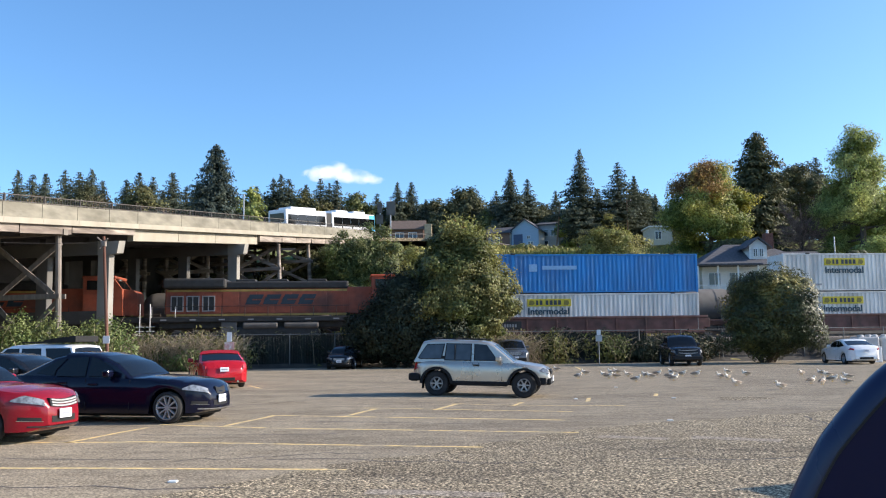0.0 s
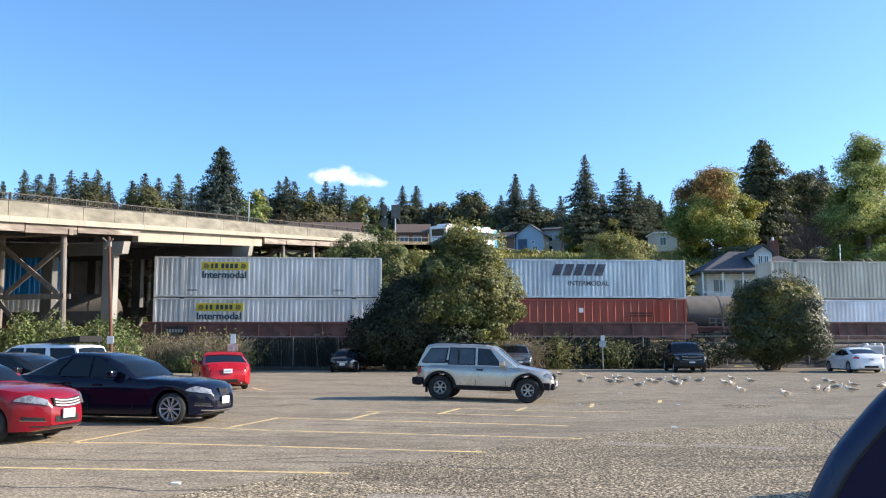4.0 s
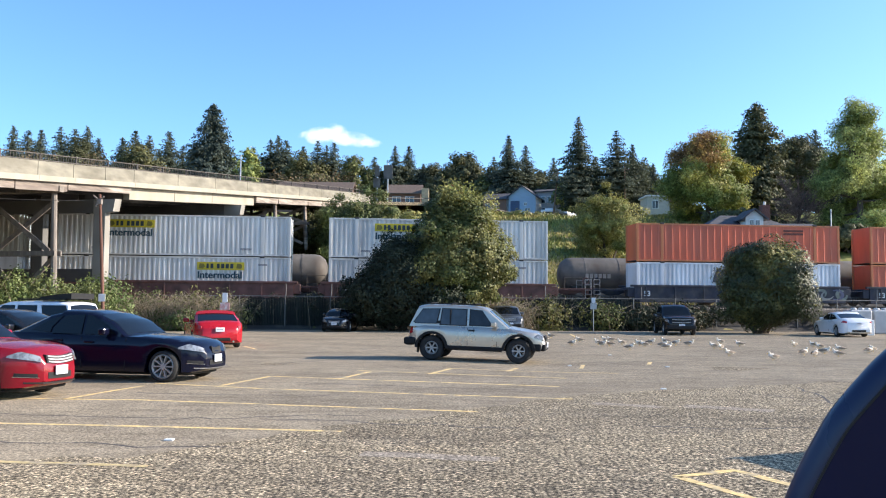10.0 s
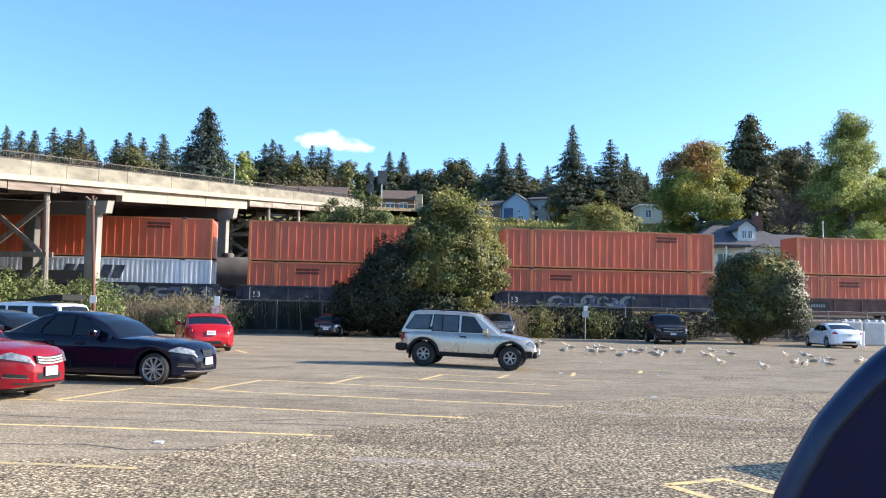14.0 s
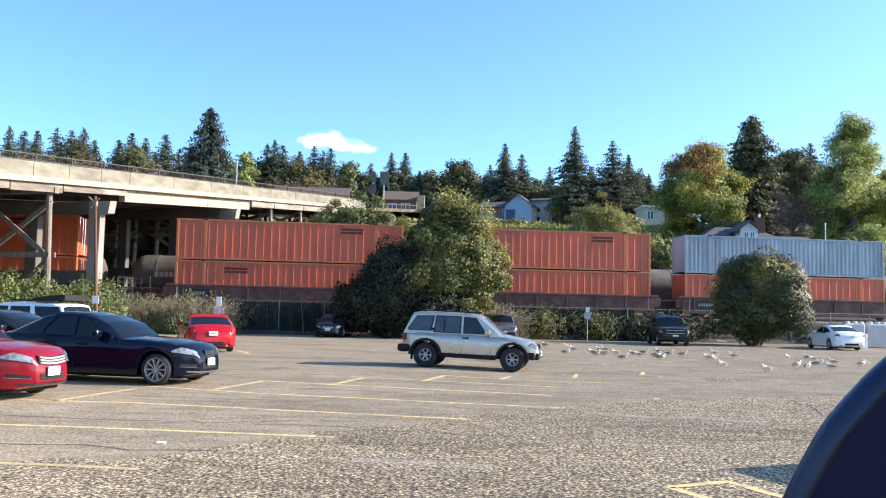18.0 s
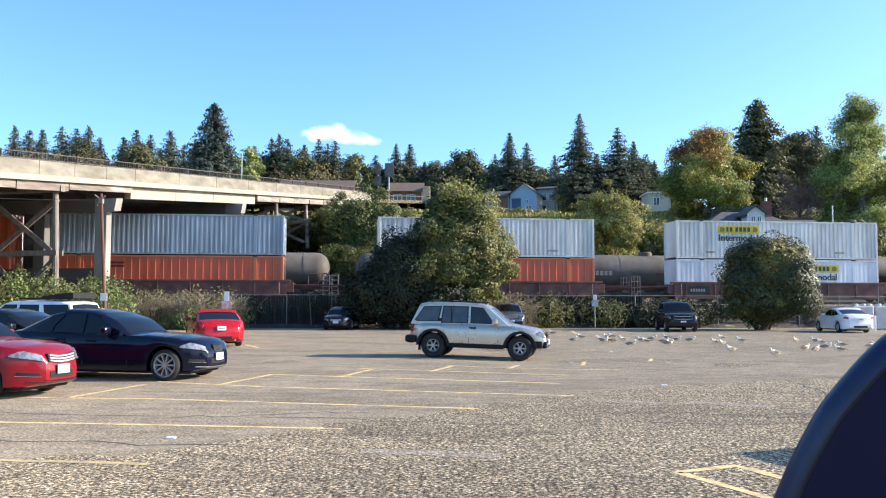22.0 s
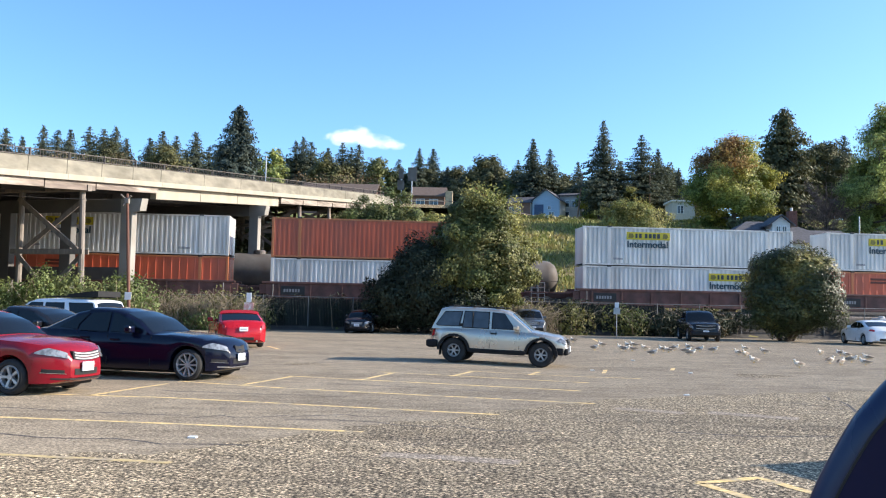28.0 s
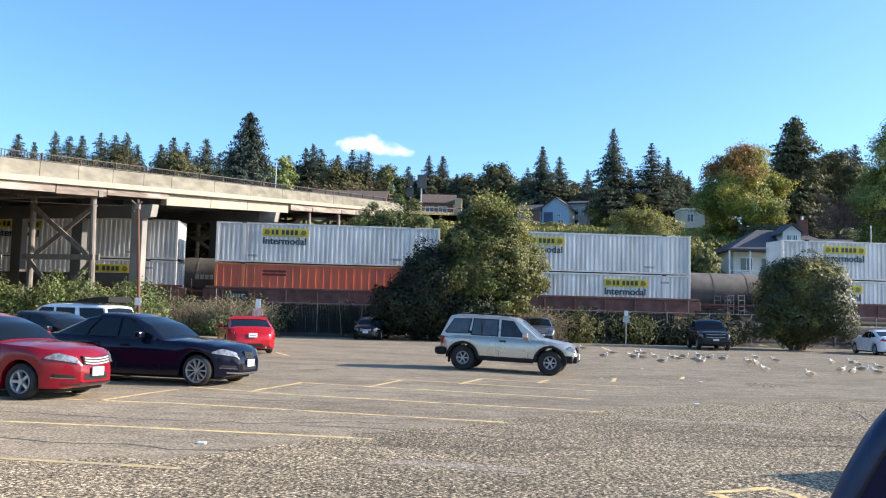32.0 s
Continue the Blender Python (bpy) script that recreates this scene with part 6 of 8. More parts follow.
bramble("dense green bramble hedge on the bank below the viaduct", -36, -18.3, -13.5, -11.0, 3.1, LEAF_IVY, 60000, 0.16, 11, 40)
bramble("tangled bramble hedge with dry canes over the fence", -18.6, -12.6, -8.4, -6.4, 2.45, LEAF_BRAMBLE, 9000, 0.17, 12, 700)
bramble("green ivy mound at the foot of the bramble hedge", -15.6, -12.9, -9.2, -8.7, 1.25, LEAF_IVY, 3600, 0.15, 20, 10)
# fence ivy: the bush's shadow is put into the leaf colour
bramble("ivy with shade-dark leaves behind a shaded chain-link fence", -12.6, -3.5, -4.3, -3.6, 2.3, LEAF_SHADE, 9000, 0.17, 13, 30)
bramble("straggling brambles with dry canes beside the large bush", 3.2, 5.8, -5.8, -4.8, 2.3, LEAF_BRAMBLE, 1300, 0.2, 14, 300)
bramble("ivy and brambles with shade-dark leaves behind a shaded fence", 6.5, 13.0, -4.5, -3.8, 2.3, LEAF_SHADE, 6000, 0.18, 15, 40)
bramble("green ivy clump hanging over the fence", 6.9, 8.3, -5.6, -5.2, 2.3, LEAF_BRAMBLE, 1500, 0.17, 18, 6)
bramble("green ivy clump over the fence beside the sign", 10.6, 12.2, -5.6, -5.2, 2.2, LEAF_BRAMBLE, 1700, 0.17, 19, 6)
# weeds in the same shade-dark leaves, for the dark foot of the bank
bramble("low weeds along the foot of the bank", 11.8, 18.8, -5.3, -4.2, 1.85, LEAF_SHADE, 17000, 0.17, 16, 40)
bramble("low weeds along the foot of the bank beside the round bush", 23.8, 40.0, -4.6, -3.8, 1.2, LEAF_DARK, 4000, 0.18, 17, 40)


def hill_shrub(name, label, x, y, top, rx, mat, seed, count=5000, size=0.42, lumps=6):
    rng = random.Random(seed)
    z0 = height(x, y)
    blobs = []
    for k in range(lumps):
        bx = x + rng.uniform(-0.65, 0.65) * rx
        by = y + rng.uniform(-2, 2)
        h = (top - z0) * rng.uniform(0.75, 1.0) * (1 - 0.25 * abs(bx - x) / rx)
        blobs.append(((bx, by, z0 + h * 0.5), (rx * rng.uniform(0.35, 0.55), 2.2, h * 0.5)))
    return shrub(name, label, blobs, count, size, mat, seed, foot=(x, y), group="bushes on the hillside", tufts_=lumps * 9)


hill_shrub("hillside_bush", "dark green thicket on the slope below the viaduct", -7.6, 84, 13.6, 5.4, LEAF_THICKET, 21, 52000, 0.22, 14)
hill_shrub("hillside_bush", "tangled green thicket hanging down the slope behind the tracks", -6.8, 78, 8.2, 4.6, LEAF_THICKET, 40, 26000, 0.22, 11)
hill_shrub("hillside_bush", "yellow-green thicket on the slope", -1.6, 87, 11.2, 5.0, LEAF_LIGHT, 22, 42000, 0.22, 13)
# dark leaves here stand in for the shade below the viaduct
hill_shrub("hillside_bush", "thicket under the viaduct's end, leaves darkened like its shade", -13.5, 88, 12.2, 5.5, LEAF_DARK, 23, 22000, 0.30, 10)
hill_shrub("hillside_bush", "light green rounded bush on the hillside", 18.2, 93, 15.6, 4.5, LEAF_LIGHT, 24, 36000, 0.20, 12)
hill_shrub("hillside_bush", "green bush in front of the houses", 26.0, 100, 12.6, 3.2, LEAF_LIGHT, 25, 4500)
hill_shrub("hillside_bush", "round green bush beside the house", 47.0, 86, 10.0, 3.0, LEAF_LIGHT, 26, 4000)
hill_shrub("hillside_bush", "dark green bush beside the house", 22.5, 88, 9.8, 1.9, LEAF_BRAMBLE, 27, 4000)
hill_shrub("hillside_bush", "reddish autumn bush beside the road", 3.0, 118, 19.0, 2.2, LEAF_RED, 28, 2200)
hill_shrub("hillside_bush", "tall green bush beside the road", 1.5, 112, 17.6, 3.0, LEAF_TALL, 29, 4500)
hill_shrub("hillside_bush", "green hedge behind the house", 51.0, 84, 9.0, 4.0, LEAF_BRAMBLE, 30, 4000)
hill_shrub("hillside_bush", "dark hedge below the houses", 40.0, 108, 14.2, 7.0, LEAF_DARK, 31, 5000)
hill_shrub("hillside_bush", "low green scrub along the road", 13.0, 128, 16.0, 5.0, LEAF_BRAMBLE, 32, 3000, 0.5)
hill_shrub("hillside_bush", "low dark scrub behind the viaduct", -24.0, 86, 8.5, 6.0, LEAF_DARK, 33, 4000, 0.45)
hill_shrub("hillside_bush", "dark thicket behind the trestle", -36.0, 82, 8.0, 7.0, LEAF_DARK, 34, 4000, 0.45)

hill_shrub("hillside_bush", "dark scrub under the tall trees", 47.0, 99, 12.0, 5.0, LEAF_DARK, 38, 14000, 0.32, 9)
hill_shrub("hillside_bush", "dark scrub beside the maple", 39.5, 103, 12.2, 5.0, LEAF_DARK, 39, 14000, 0.32, 9)
hill_shrub("hillside_bush", "yellow-green scrub below the road", -4.5, 99, 13.4, 5.0, LEAF_LIGHT, 35, 11000, 0.36, 9)
hill_shrub("hillside_bush", "green scrub below the road", 3.0, 106, 14.0, 5.0, LEAF_BRAMBLE, 36, 8000, 0.42, 9)
hill_shrub("hillside_bush", "green scrub beside the viaduct", -11.5, 94, 12.6, 4.0, LEAF_THICKET, 37, 6000, 0.42, 8)

# grass: short tufts on the open slope
rng = np.random.default_rng(5)
tufts = Geo()
for k in range(30000):
    x, y = rng.uniform(-14, 34), rng.uniform(74, 128)
    z = height(x, y)
    a = rng.uniform(0, 6.28)
    h = rng.uniform(0.2, 0.5)
    dx, dy = math.cos(a) * 0.12, math.sin(a) * 0.12
    lx, ly = rng.uniform(-0.2, 0.2, 2)
    tufts.add([(x - dx, y - dy, z - 0.05), (x + dx, y + dy, z - 0.05), (x + lx, y + ly, z + h)], [(0, 1, 2)])
me = tufts.mesh("grass", leaf_material("slope_grass", (0.21, 0.22, 0.055), (0.31, 0.25, 0.09)))
tagged(new("grass", me), "yellow-green rough grass on the railway slope", "grass", kind="stuff")


def conifer(name, label, tall, wide, seed, mat, bare=0.12, droop=0.35, category="tree", dense=1.0, taper=0.9, layer=0.0175):
    """A trunk with whorls of drooping boughs, each of many needle sprays."""
    rng = np.random.default_rng(seed)
    t = thing(name, label, category, group="trees on the hill")
    g = Geo()
    g.rod((0, 0, -0.5), (0, 0, tall * 0.5), tall * 0.016, tall * 0.010, 8)
    g.rod((0, 0, tall * 0.5), (0, 0, tall * 0.97), tall * 0.010, tall * 0.002, 8)
    part("trunk", g, BARK, t)
    vs, fs = [], []
    z = tall * bare
    side_ph = rng.uniform(0, 6.28, 3)
    while z < tall * 0.985:
        f = (z / tall - bare) / (1 - bare)
        reach = wide * min(1.0, 1.3 * (1 - f)) ** taper * (0.72 + 0.28 * min(1, f * 5)) * rng.uniform(0.78, 1.15) + 0.25
        n = max(5, int((10 + reach * 2.6) * dense))
        for a in rng.uniform(0, 6.28, n):
            L = reach * rng.uniform(0.6, 1.12) * (1 + 0.14 * math.sin(2 * a + side_ph[0] + z * 0.35) + 0.10 * math.sin(3 * a + side_ph[1] - z * 0.6))
            m = max(4, int(L / 0.15))
            q = (np.arange(m) + rng.uniform(0.3, 1, m)) / m
            q = q[q > 0.08]
            m = len(q)
            r = L * q
            cz = z + L * (0.18 * q - droop * q * q) + rng.normal(size=m) * 0.14
            side = rng.normal(size=m) * 0.24 * r * (1.2 - q)
            cx, cy = r * math.cos(a) - side * math.sin(a), r * math.sin(a) + side * math.cos(a)
            s = rng.uniform(0.26, 0.6, m) * (0.55 + 0.45 * L / (wide + 0.1)) * (tall / 26) ** 0.5
            b = a + rng.normal(size=m) * 0.9
            ux, uy, px, py = np.cos(b) * s * 0.45, np.sin(b) * s * 0.45, -np.sin(b) * s * 0.55, np.cos(b) * s * 0.55
            dz = -s * rng.uniform(0.35, 0.95, m)
            wob = rng.normal(size=(2, m)) * 0.1
            quad = np.stack([np.stack([cx - px, cy - py, cz + wob[0]], 1), np.stack([cx + px * 0.8, cy + py * 0.8, cz + wob[1]], 1),
                             np.stack([cx + ux + px * 0.45, cy + uy + py * 0.45, cz + dz], 1), np.stack([cx + ux - px * 0.35, cy + uy - py * 0.35, cz + dz * 0.8], 1)], 1)
            k0 = len(vs)
            vs.extend(quad.reshape(-1, 3).tolist())
            for k in range(k0, k0 + 4 * m, 4):
                fs += [(k, k + 1, k + 2), (k, k + 2, k + 3)]
        z += tall * layer * rng.uniform(0.7, 1.3)
    me = bpy.data.meshes.new("crown")
    me.from_pydata(vs, [], fs)
    me.materials.append(mat)
    part("crown", me, None, t)
    return t


FIRS = [conifer("fir_tree", "tall dark green fir on the wooded hill", 28, 6.2, 40 + k, NEEDLE, bare=(0.1, 0.25, 0.05, 0.18)[k], droop=(0.26, 0.18, 0.36, 0.26)[k], dense=(0.95, 0.9, 1.0, 0.95)[k], layer=(0.021, 0.023, 0.0185, 0.021)[k]) for k in range(4)]
_used = set()


def plant_fir(k, x, y, top, squeeze=1.0, label=""):
    z = height(x, y)
    f = (top - z) / 28
    m = Matrix.Translation((x, y, z)) @ Matrix.Rotation((x * 7 + y) % 6.28, 4, "Z") @ Matrix.Diagonal((f * squeeze, f * squeeze, f, 1))
    ob = FIRS[k]
    if k in _used:
        ob = copy_thing(ob, Matrix())
    _used.add(k)
    ob.matrix_basis = m
    if label:
        tagged(ob, label)
    return ob


# the row above the viaduct: bearing (as a slope), distance, top
for k, (b, d, top) in enumerate([(-0.495, 230, 49), (-0.478, 240, 50), (-0.463, 225, 47), (-0.440, 235, 50), (-0.424, 228, 48), (-0.409, 240, 51), (-0.396, 230, 46), (-0.368, 225, 45), (-0.353, 230, 48), (-0.337, 236, 48),
                                 (-0.325, 230, 43), (-0.314, 225, 47), (-0.298, 235, 45), (-0.285, 228, 43), (-0.216, 215, 41), (-0.196, 205, 41), (-0.187, 210, 43), (-0.178, 205, 41), (-0.158, 200, 38.5), (-0.141, 195, 39), (-0.131, 198, 38.5), (-0.122, 195, 38.5),
                                 (-0.075, 190, 34.5), (-0.051, 185, 36), (-0.035, 188, 36.5), (-0.018, 190, 33), (-0.60, 240, 50), (-0.57, 235, 48), (-0.54, 238, 50), (-0.52, 236, 47)]):
    plant_fir((k * 3 + k // 4) % 4, b * d, d, top, 1.05 + 0.4 * ((k * 37) % 10) / 10)
for x, d, top, k, sq in ((14.2, 175, 36.5, 2, 1.3), (18.0, 178, 35, 0, 1.2), (11.5, 180, 33, 1, 1.1), (23.0, 172, 31.5, 3, 1.1), (24.4, 150, 35.0, 0, 1.05), (31.5, 152, 33, 1, 1.25), (35.0, 155, 31, 2, 1.35), (28.5, 156, 29, 3, 1.3), (39.5, 158, 28, 0, 1.2), (7.0, 185, 32, 2, 1.5),
                         (52.0, 190, 31, 1, 1.0), (49.0, 185, 29, 2, 1.1), (66.0, 150, 33, 0, 1.4), (74.0, 150, 32, 2, 1.5), (62.0, 140, 29, 3, 1.6), (80.0, 140, 30, 1, 1.5)):
    plant_fir(k, x, d, top, sq)
c = conifer("fir_tree", "broad blue-green fir standing alone behind the viaduct", 19.6, 4.9, 61, NEEDLE_BLUE, bare=0.02, droop=0.3, dense=1.5, taper=0.62)
c.matrix_basis = pose(-39.6, 150, 17.2)
c = conifer("cedar_tree", "tall dense dark evergreen behind the house", 19.5, 5.4, 62, LEAF_DARK, bare=0.03, droop=0.2, dense=1.9, taper=0.66)
c.matrix_basis = pose(45.2, 122, 11.5)


def broadleaf(name, label, x, y, top, rx, mat, seed, count=9000, size=0.5, low=0.15, group="trees on the hill", lumps=16, z0=None, big=0.17, turned=None):
    """A trunk with limbs under a crown of many uneven clumps."""
    rng = random.Random(seed)
    z0 = height(x, y) if z0 is None else z0
    H = top - z0
    t = thing(name, label, "tree", group=group)
    g = Geo()
    g.rod((x, y, z0 - 0.4), (x + 0.2, y, z0 + H * 0.45), 0.028 * H, 0.015 * H, 9)
    blobs = []
    for k in range(lumps):
        f = (k + 0.5) / lumps
        z = z0 + H * (low + (0.93 - low) * f)
        w = rx * (1 - abs(f - 0.42) ** 1.8 * 1.9) if f > 0.42 else rx * (0.75 + 0.6 * f)
        w = max(w, rx * 0.22)
        a = rng.uniform(0, 6.28)
        r = rx * rng.uniform(0.28, 0.42)
        cx, cy = x + math.cos(a) * max(0, w - r * 0.8), y + math.sin(a) * max(0, w - r * 0.8)
        blobs.append(((cx, cy, z), (r, r, r * rng.uniform(0.65, 0.95))))
        branch(g, (x, y, z0 + H * (0.15 + 0.45 * f)), (cx, cy, z), 0.010 * H, 0.003 * H, rng)
    blobs.append(((x, y, z0 + H * 0.55), (rx * 0.6, rx * 0.6, H * 0.33)))
    part("trunk", g, BARK, t)
    tufts_ = clumps(blobs, int(12 * lumps * (0.17 / big) ** 1.5), rx * big, seed, 1.15)
    if turned:
        # the sunny shoulder of the crown has turned first
        early = [b for b in tufts_ if b[0][0] < x + 0.05 * rx and b[0][2] > z0 + H * 0.62]
        tufts_ = [b for b in tufts_ if b not in early]
        part("turned_crown", leaves(early, int(count * 0.2), size, seed + 1, mat=turned, name="turned_crown", shell=0.35, outward=0.6), None, t, "orange and red upper foliage")
    part("crown", leaves(tufts_, count, size, seed, mat=mat, name="crown", shell=0.35, outward=1.0), None, t)
    return t


broadleaf("maple_tree", "large maple turning yellow and orange in autumn", 35.0, 112, 24.6, 6.3, LEAF_MAPLE, 71, 56000, 0.27, z0=11.5, lumps=30, big=0.20, turned=LEAF_TURNED)
broadleaf("broadleaf_tree", "tall sunlit light green leafy tree", 50.9, 104, 26.9, 5.9, LEAF_TALL, 72, 76000, 0.27, z0=9.0, low=0.05, lumps=24, big=0.21)
broadleaf("broadleaf_tree", "dark green spreading tree behind the house", 53.5, 128, 27.0, 6.0, LEAF_DARK, 73, 34000, 0.34)
broadleaf("broadleaf_tree", "dark rounded tree on the hill", 6.0, 190, 34.5, 8.0, LEAF_DARK, 74, 16000, 0.6)
broadleaf("broadleaf_tree", "dark rounded tree on the skyline", -1.5, 195, 33.5, 7.0, LEAF_DARK, 75, 13000, 0.6)
broadleaf("broadleaf_tree", "rounded green tree on the skyline", -18.0, 185, 34.0, 5.8, LEAF_BRAMBLE, 76, 12000, 0.5)
broadleaf("broadleaf_tree", "green tree behind the viaduct", -45.0, 200, 38.0, 6.0, LEAF_TALL, 77, 5000, 0.8)
broadleaf("broadleaf_tree", "yellow-green tree behind the viaduct", -37.0, 165, 24.5, 4.0, LEAF_LIGHT, 78, 4000, 0.6)
broadleaf("broadleaf_tree", "yellow-orange small tree behind the viaduct", -33.0, 160, 23.5, 2.5, LEAF_MAPLE, 79, 2500, 0.55)
broadleaf("broadleaf_tree", "green tree behind the houses", 26.0, 165, 27.0, 4.5, LEAF_TALL, 80, 4000, 0.7)
broadleaf("broadleaf_tree", "green tree on the far slope", 10.0, 178, 27.5, 4.0, LEAF_BRAMBLE, 81, 4000, 0.7)
broadleaf("broadleaf_tree", "leafy tree at the edge of the hill", 58.0, 110, 21.0, 5.0, LEAF_TALL, 84, 6000, 0.5)
for x, y, top, rx, mat, k in ((-9, 188, 32, 5.0, LEAF_DARK, 1), (3, 186, 31.5, 5.5, LEAF_DARK, 2), (13, 184, 31.5, 5.5, LEAF_OAK, 3), (21, 182, 30, 5.0, LEAF_DARK, 4), (29, 176, 29.5, 5.0, LEAF_OAK, 5), (41, 172, 30, 6.0, LEAF_DARK, 6), (-30, 192, 35.5, 5.5, LEAF_OAK, 7), (-56, 200, 39, 6.0, LEAF_DARK, 8), (-72, 205, 40, 6.5, LEAF_OAK, 9), (-88, 210, 41, 6.5, LEAF_DARK, 10)):
    broadleaf("broadleaf_tree", "dark green rounded tree in the skyline woods" if mat is LEAF_DARK else "olive green rounded tree in the skyline woods", x, y, top, rx * 1.25, mat, 200 + k, 13000, 0.55)
# a bare brown tree
TWIG = material("bare_twigs", (0.17, 0.110, 0.092), 0.9, spread=0.3, island=0.35)
rng_b = random.Random(9)
t = thing("bare_tree", "bare brown-twigged tree beside the house", "tree", group="trees on the hill")
part("trunk", Geo().rod((44.4, 106, 10), (44.4, 106, 14.5), 0.2, 0.1, 7), BARK, t)
g = Geo()
for k in range(110):
    a, e = rng_b.uniform(0, 6.28), rng_b.uniform(-0.1, 1)
    b = Vector((44.4, 106, rng_b.uniform(11.5, 14.5)))
    wide = 3.3 * math.sqrt(max(0.05, 1 - abs(e - 0.35) ** 1.5))
    tip = b + Vector((math.cos(a) * wide, math.sin(a) * wide * 0.8, 4.0 * e))
    branch(g, b, tip, 0.04, 0.018, rng_b)
    for j in range(13):
        q = b.lerp(tip, rng_b.uniform(0.35, 1.0))
        g.rod(q, q + Vector((rng_b.uniform(-0.8, 0.8), rng_b.uniform(-0.7, 0.7), rng_b.uniform(-0.1, 0.9))), 0.020, 0.008, 4)
tagged(part("branch", g, TWIG, t), kind="stuff")
LEAF_OLIVE = leaf_material("brownish_scrub_leaves", (0.095, 0.080, 0.040), (0.157, 0.105, 0.055))
scrub = [((x, 150 + 6 * math.sin(x), height(x, 150) + 3.2), (4.5, 3, 4.2 + 1.2 * math.sin(x * 1.7) + max(0, (-38 - x) * 0.045))) for x in range(-98, -16, 4)]
tagged(new("scrub_belt", leaves(scrub, 26000, 0.5, 91, mat=LEAF_OLIVE, name="scrub_belt", shell=0.6)), "brownish green scrub behind the viaduct railing", "scrub", kind="stuff")
# undergrowth that closes the far woods
woods = [((x, 262 + 12 * math.sin(x * 0.3), height(x, 262) + (12 if x < -20 else 5)), (9, 6, (13 if x < -20 else 10) + 3 * math.sin(x * 0.7))) for x in range(-210, 215, 9)]
woods += [((x, 205, height(x, 205) + (10 if x < -25 else 6.0)), (7, 5, 5.5 + 2 * math.sin(x * 0.9))) for x in range(-120, 130, 8)]
tagged(new("far_woods", leaves(woods, 60000, 1.0, 90, mat=LEAF_DARK, name="far_woods", shell=0.8, rough=0.3)), "dark green far woods along the skyline", "woods", kind="stuff")

# ---- houses on the hill, road, poles ----
SIDING_WHITE = material("white_siding", (0.66, 0.66, 0.63), 0.7, spread=0.08, scale=3, stretch=(0.3, 0.3, 6))
SIDING_BLUE = material("blue_siding", (0.33, 0.46, 0.60), 0.7, spread=0.1, scale=3, stretch=(0.3, 0.3, 6))
SIDING_GREY = material("grey_siding", (0.42, 0.43, 0.44), 0.7, spread=0.1, scale=3)
SIDING_CREAM = material("cream_siding", (0.50, 0.475, 0.41), 0.7, spread=0.1, scale=3)
SIDING_BROWN = material("brown_siding", (0.20, 0.115, 0.085), 0.8, spread=0.15, scale=3)
ROOF_DARK = material("dark_shingles", (0.075, 0.075, 0.085), 0.9, spread=0.25, scale=4, bump=0.4, fine=12)
ROOF_BROWN = material("brown_shingles", (0.12, 0.085, 0.065), 0.9, spread=0.25, scale=4)
BRICK = material("brick", (0.14, 0.06, 0.045), 0.9, spread=0.3, scale=8)
WINDOW = material("house_window_glass", (0.03, 0.04, 0.05), 0.05, spread=0, spec=0.8)
WOOD_POLE = material("weathered_pole", (0.19, 0.13, 0.09), 0.9, spread=0.3, scale=4, stretch=(1, 1, 0.15))
RED_POLE = material("red_brown_pole", (0.135, 0.062, 0.042), 0.8, spread=0.2, scale=4, stretch=(1, 1, 0.15))
GALV = material("galvanised_steel", (0.42, 0.43, 0.44), 0.45, 0.7, spread=0.1)


def add_window(h, x, z, w, t, y, deep=0.08):
    f = part("window", Geo().chamfer(x - 0.08, x + w + 0.08, y - deep, y + 0.02, z - 0.08, z + t + 0.08, 0.015), WHITE, h)
    part("pane", Geo().box(x, x + w, y - deep - 0.012, y - deep + 0.01, z, z + t), WINDOW, f)
    part("glazing_bar", Geo().box(x + w / 2 - 0.03, x + w / 2 + 0.03, y - deep - 0.03, y - deep, z, z + t), WHITE, f)


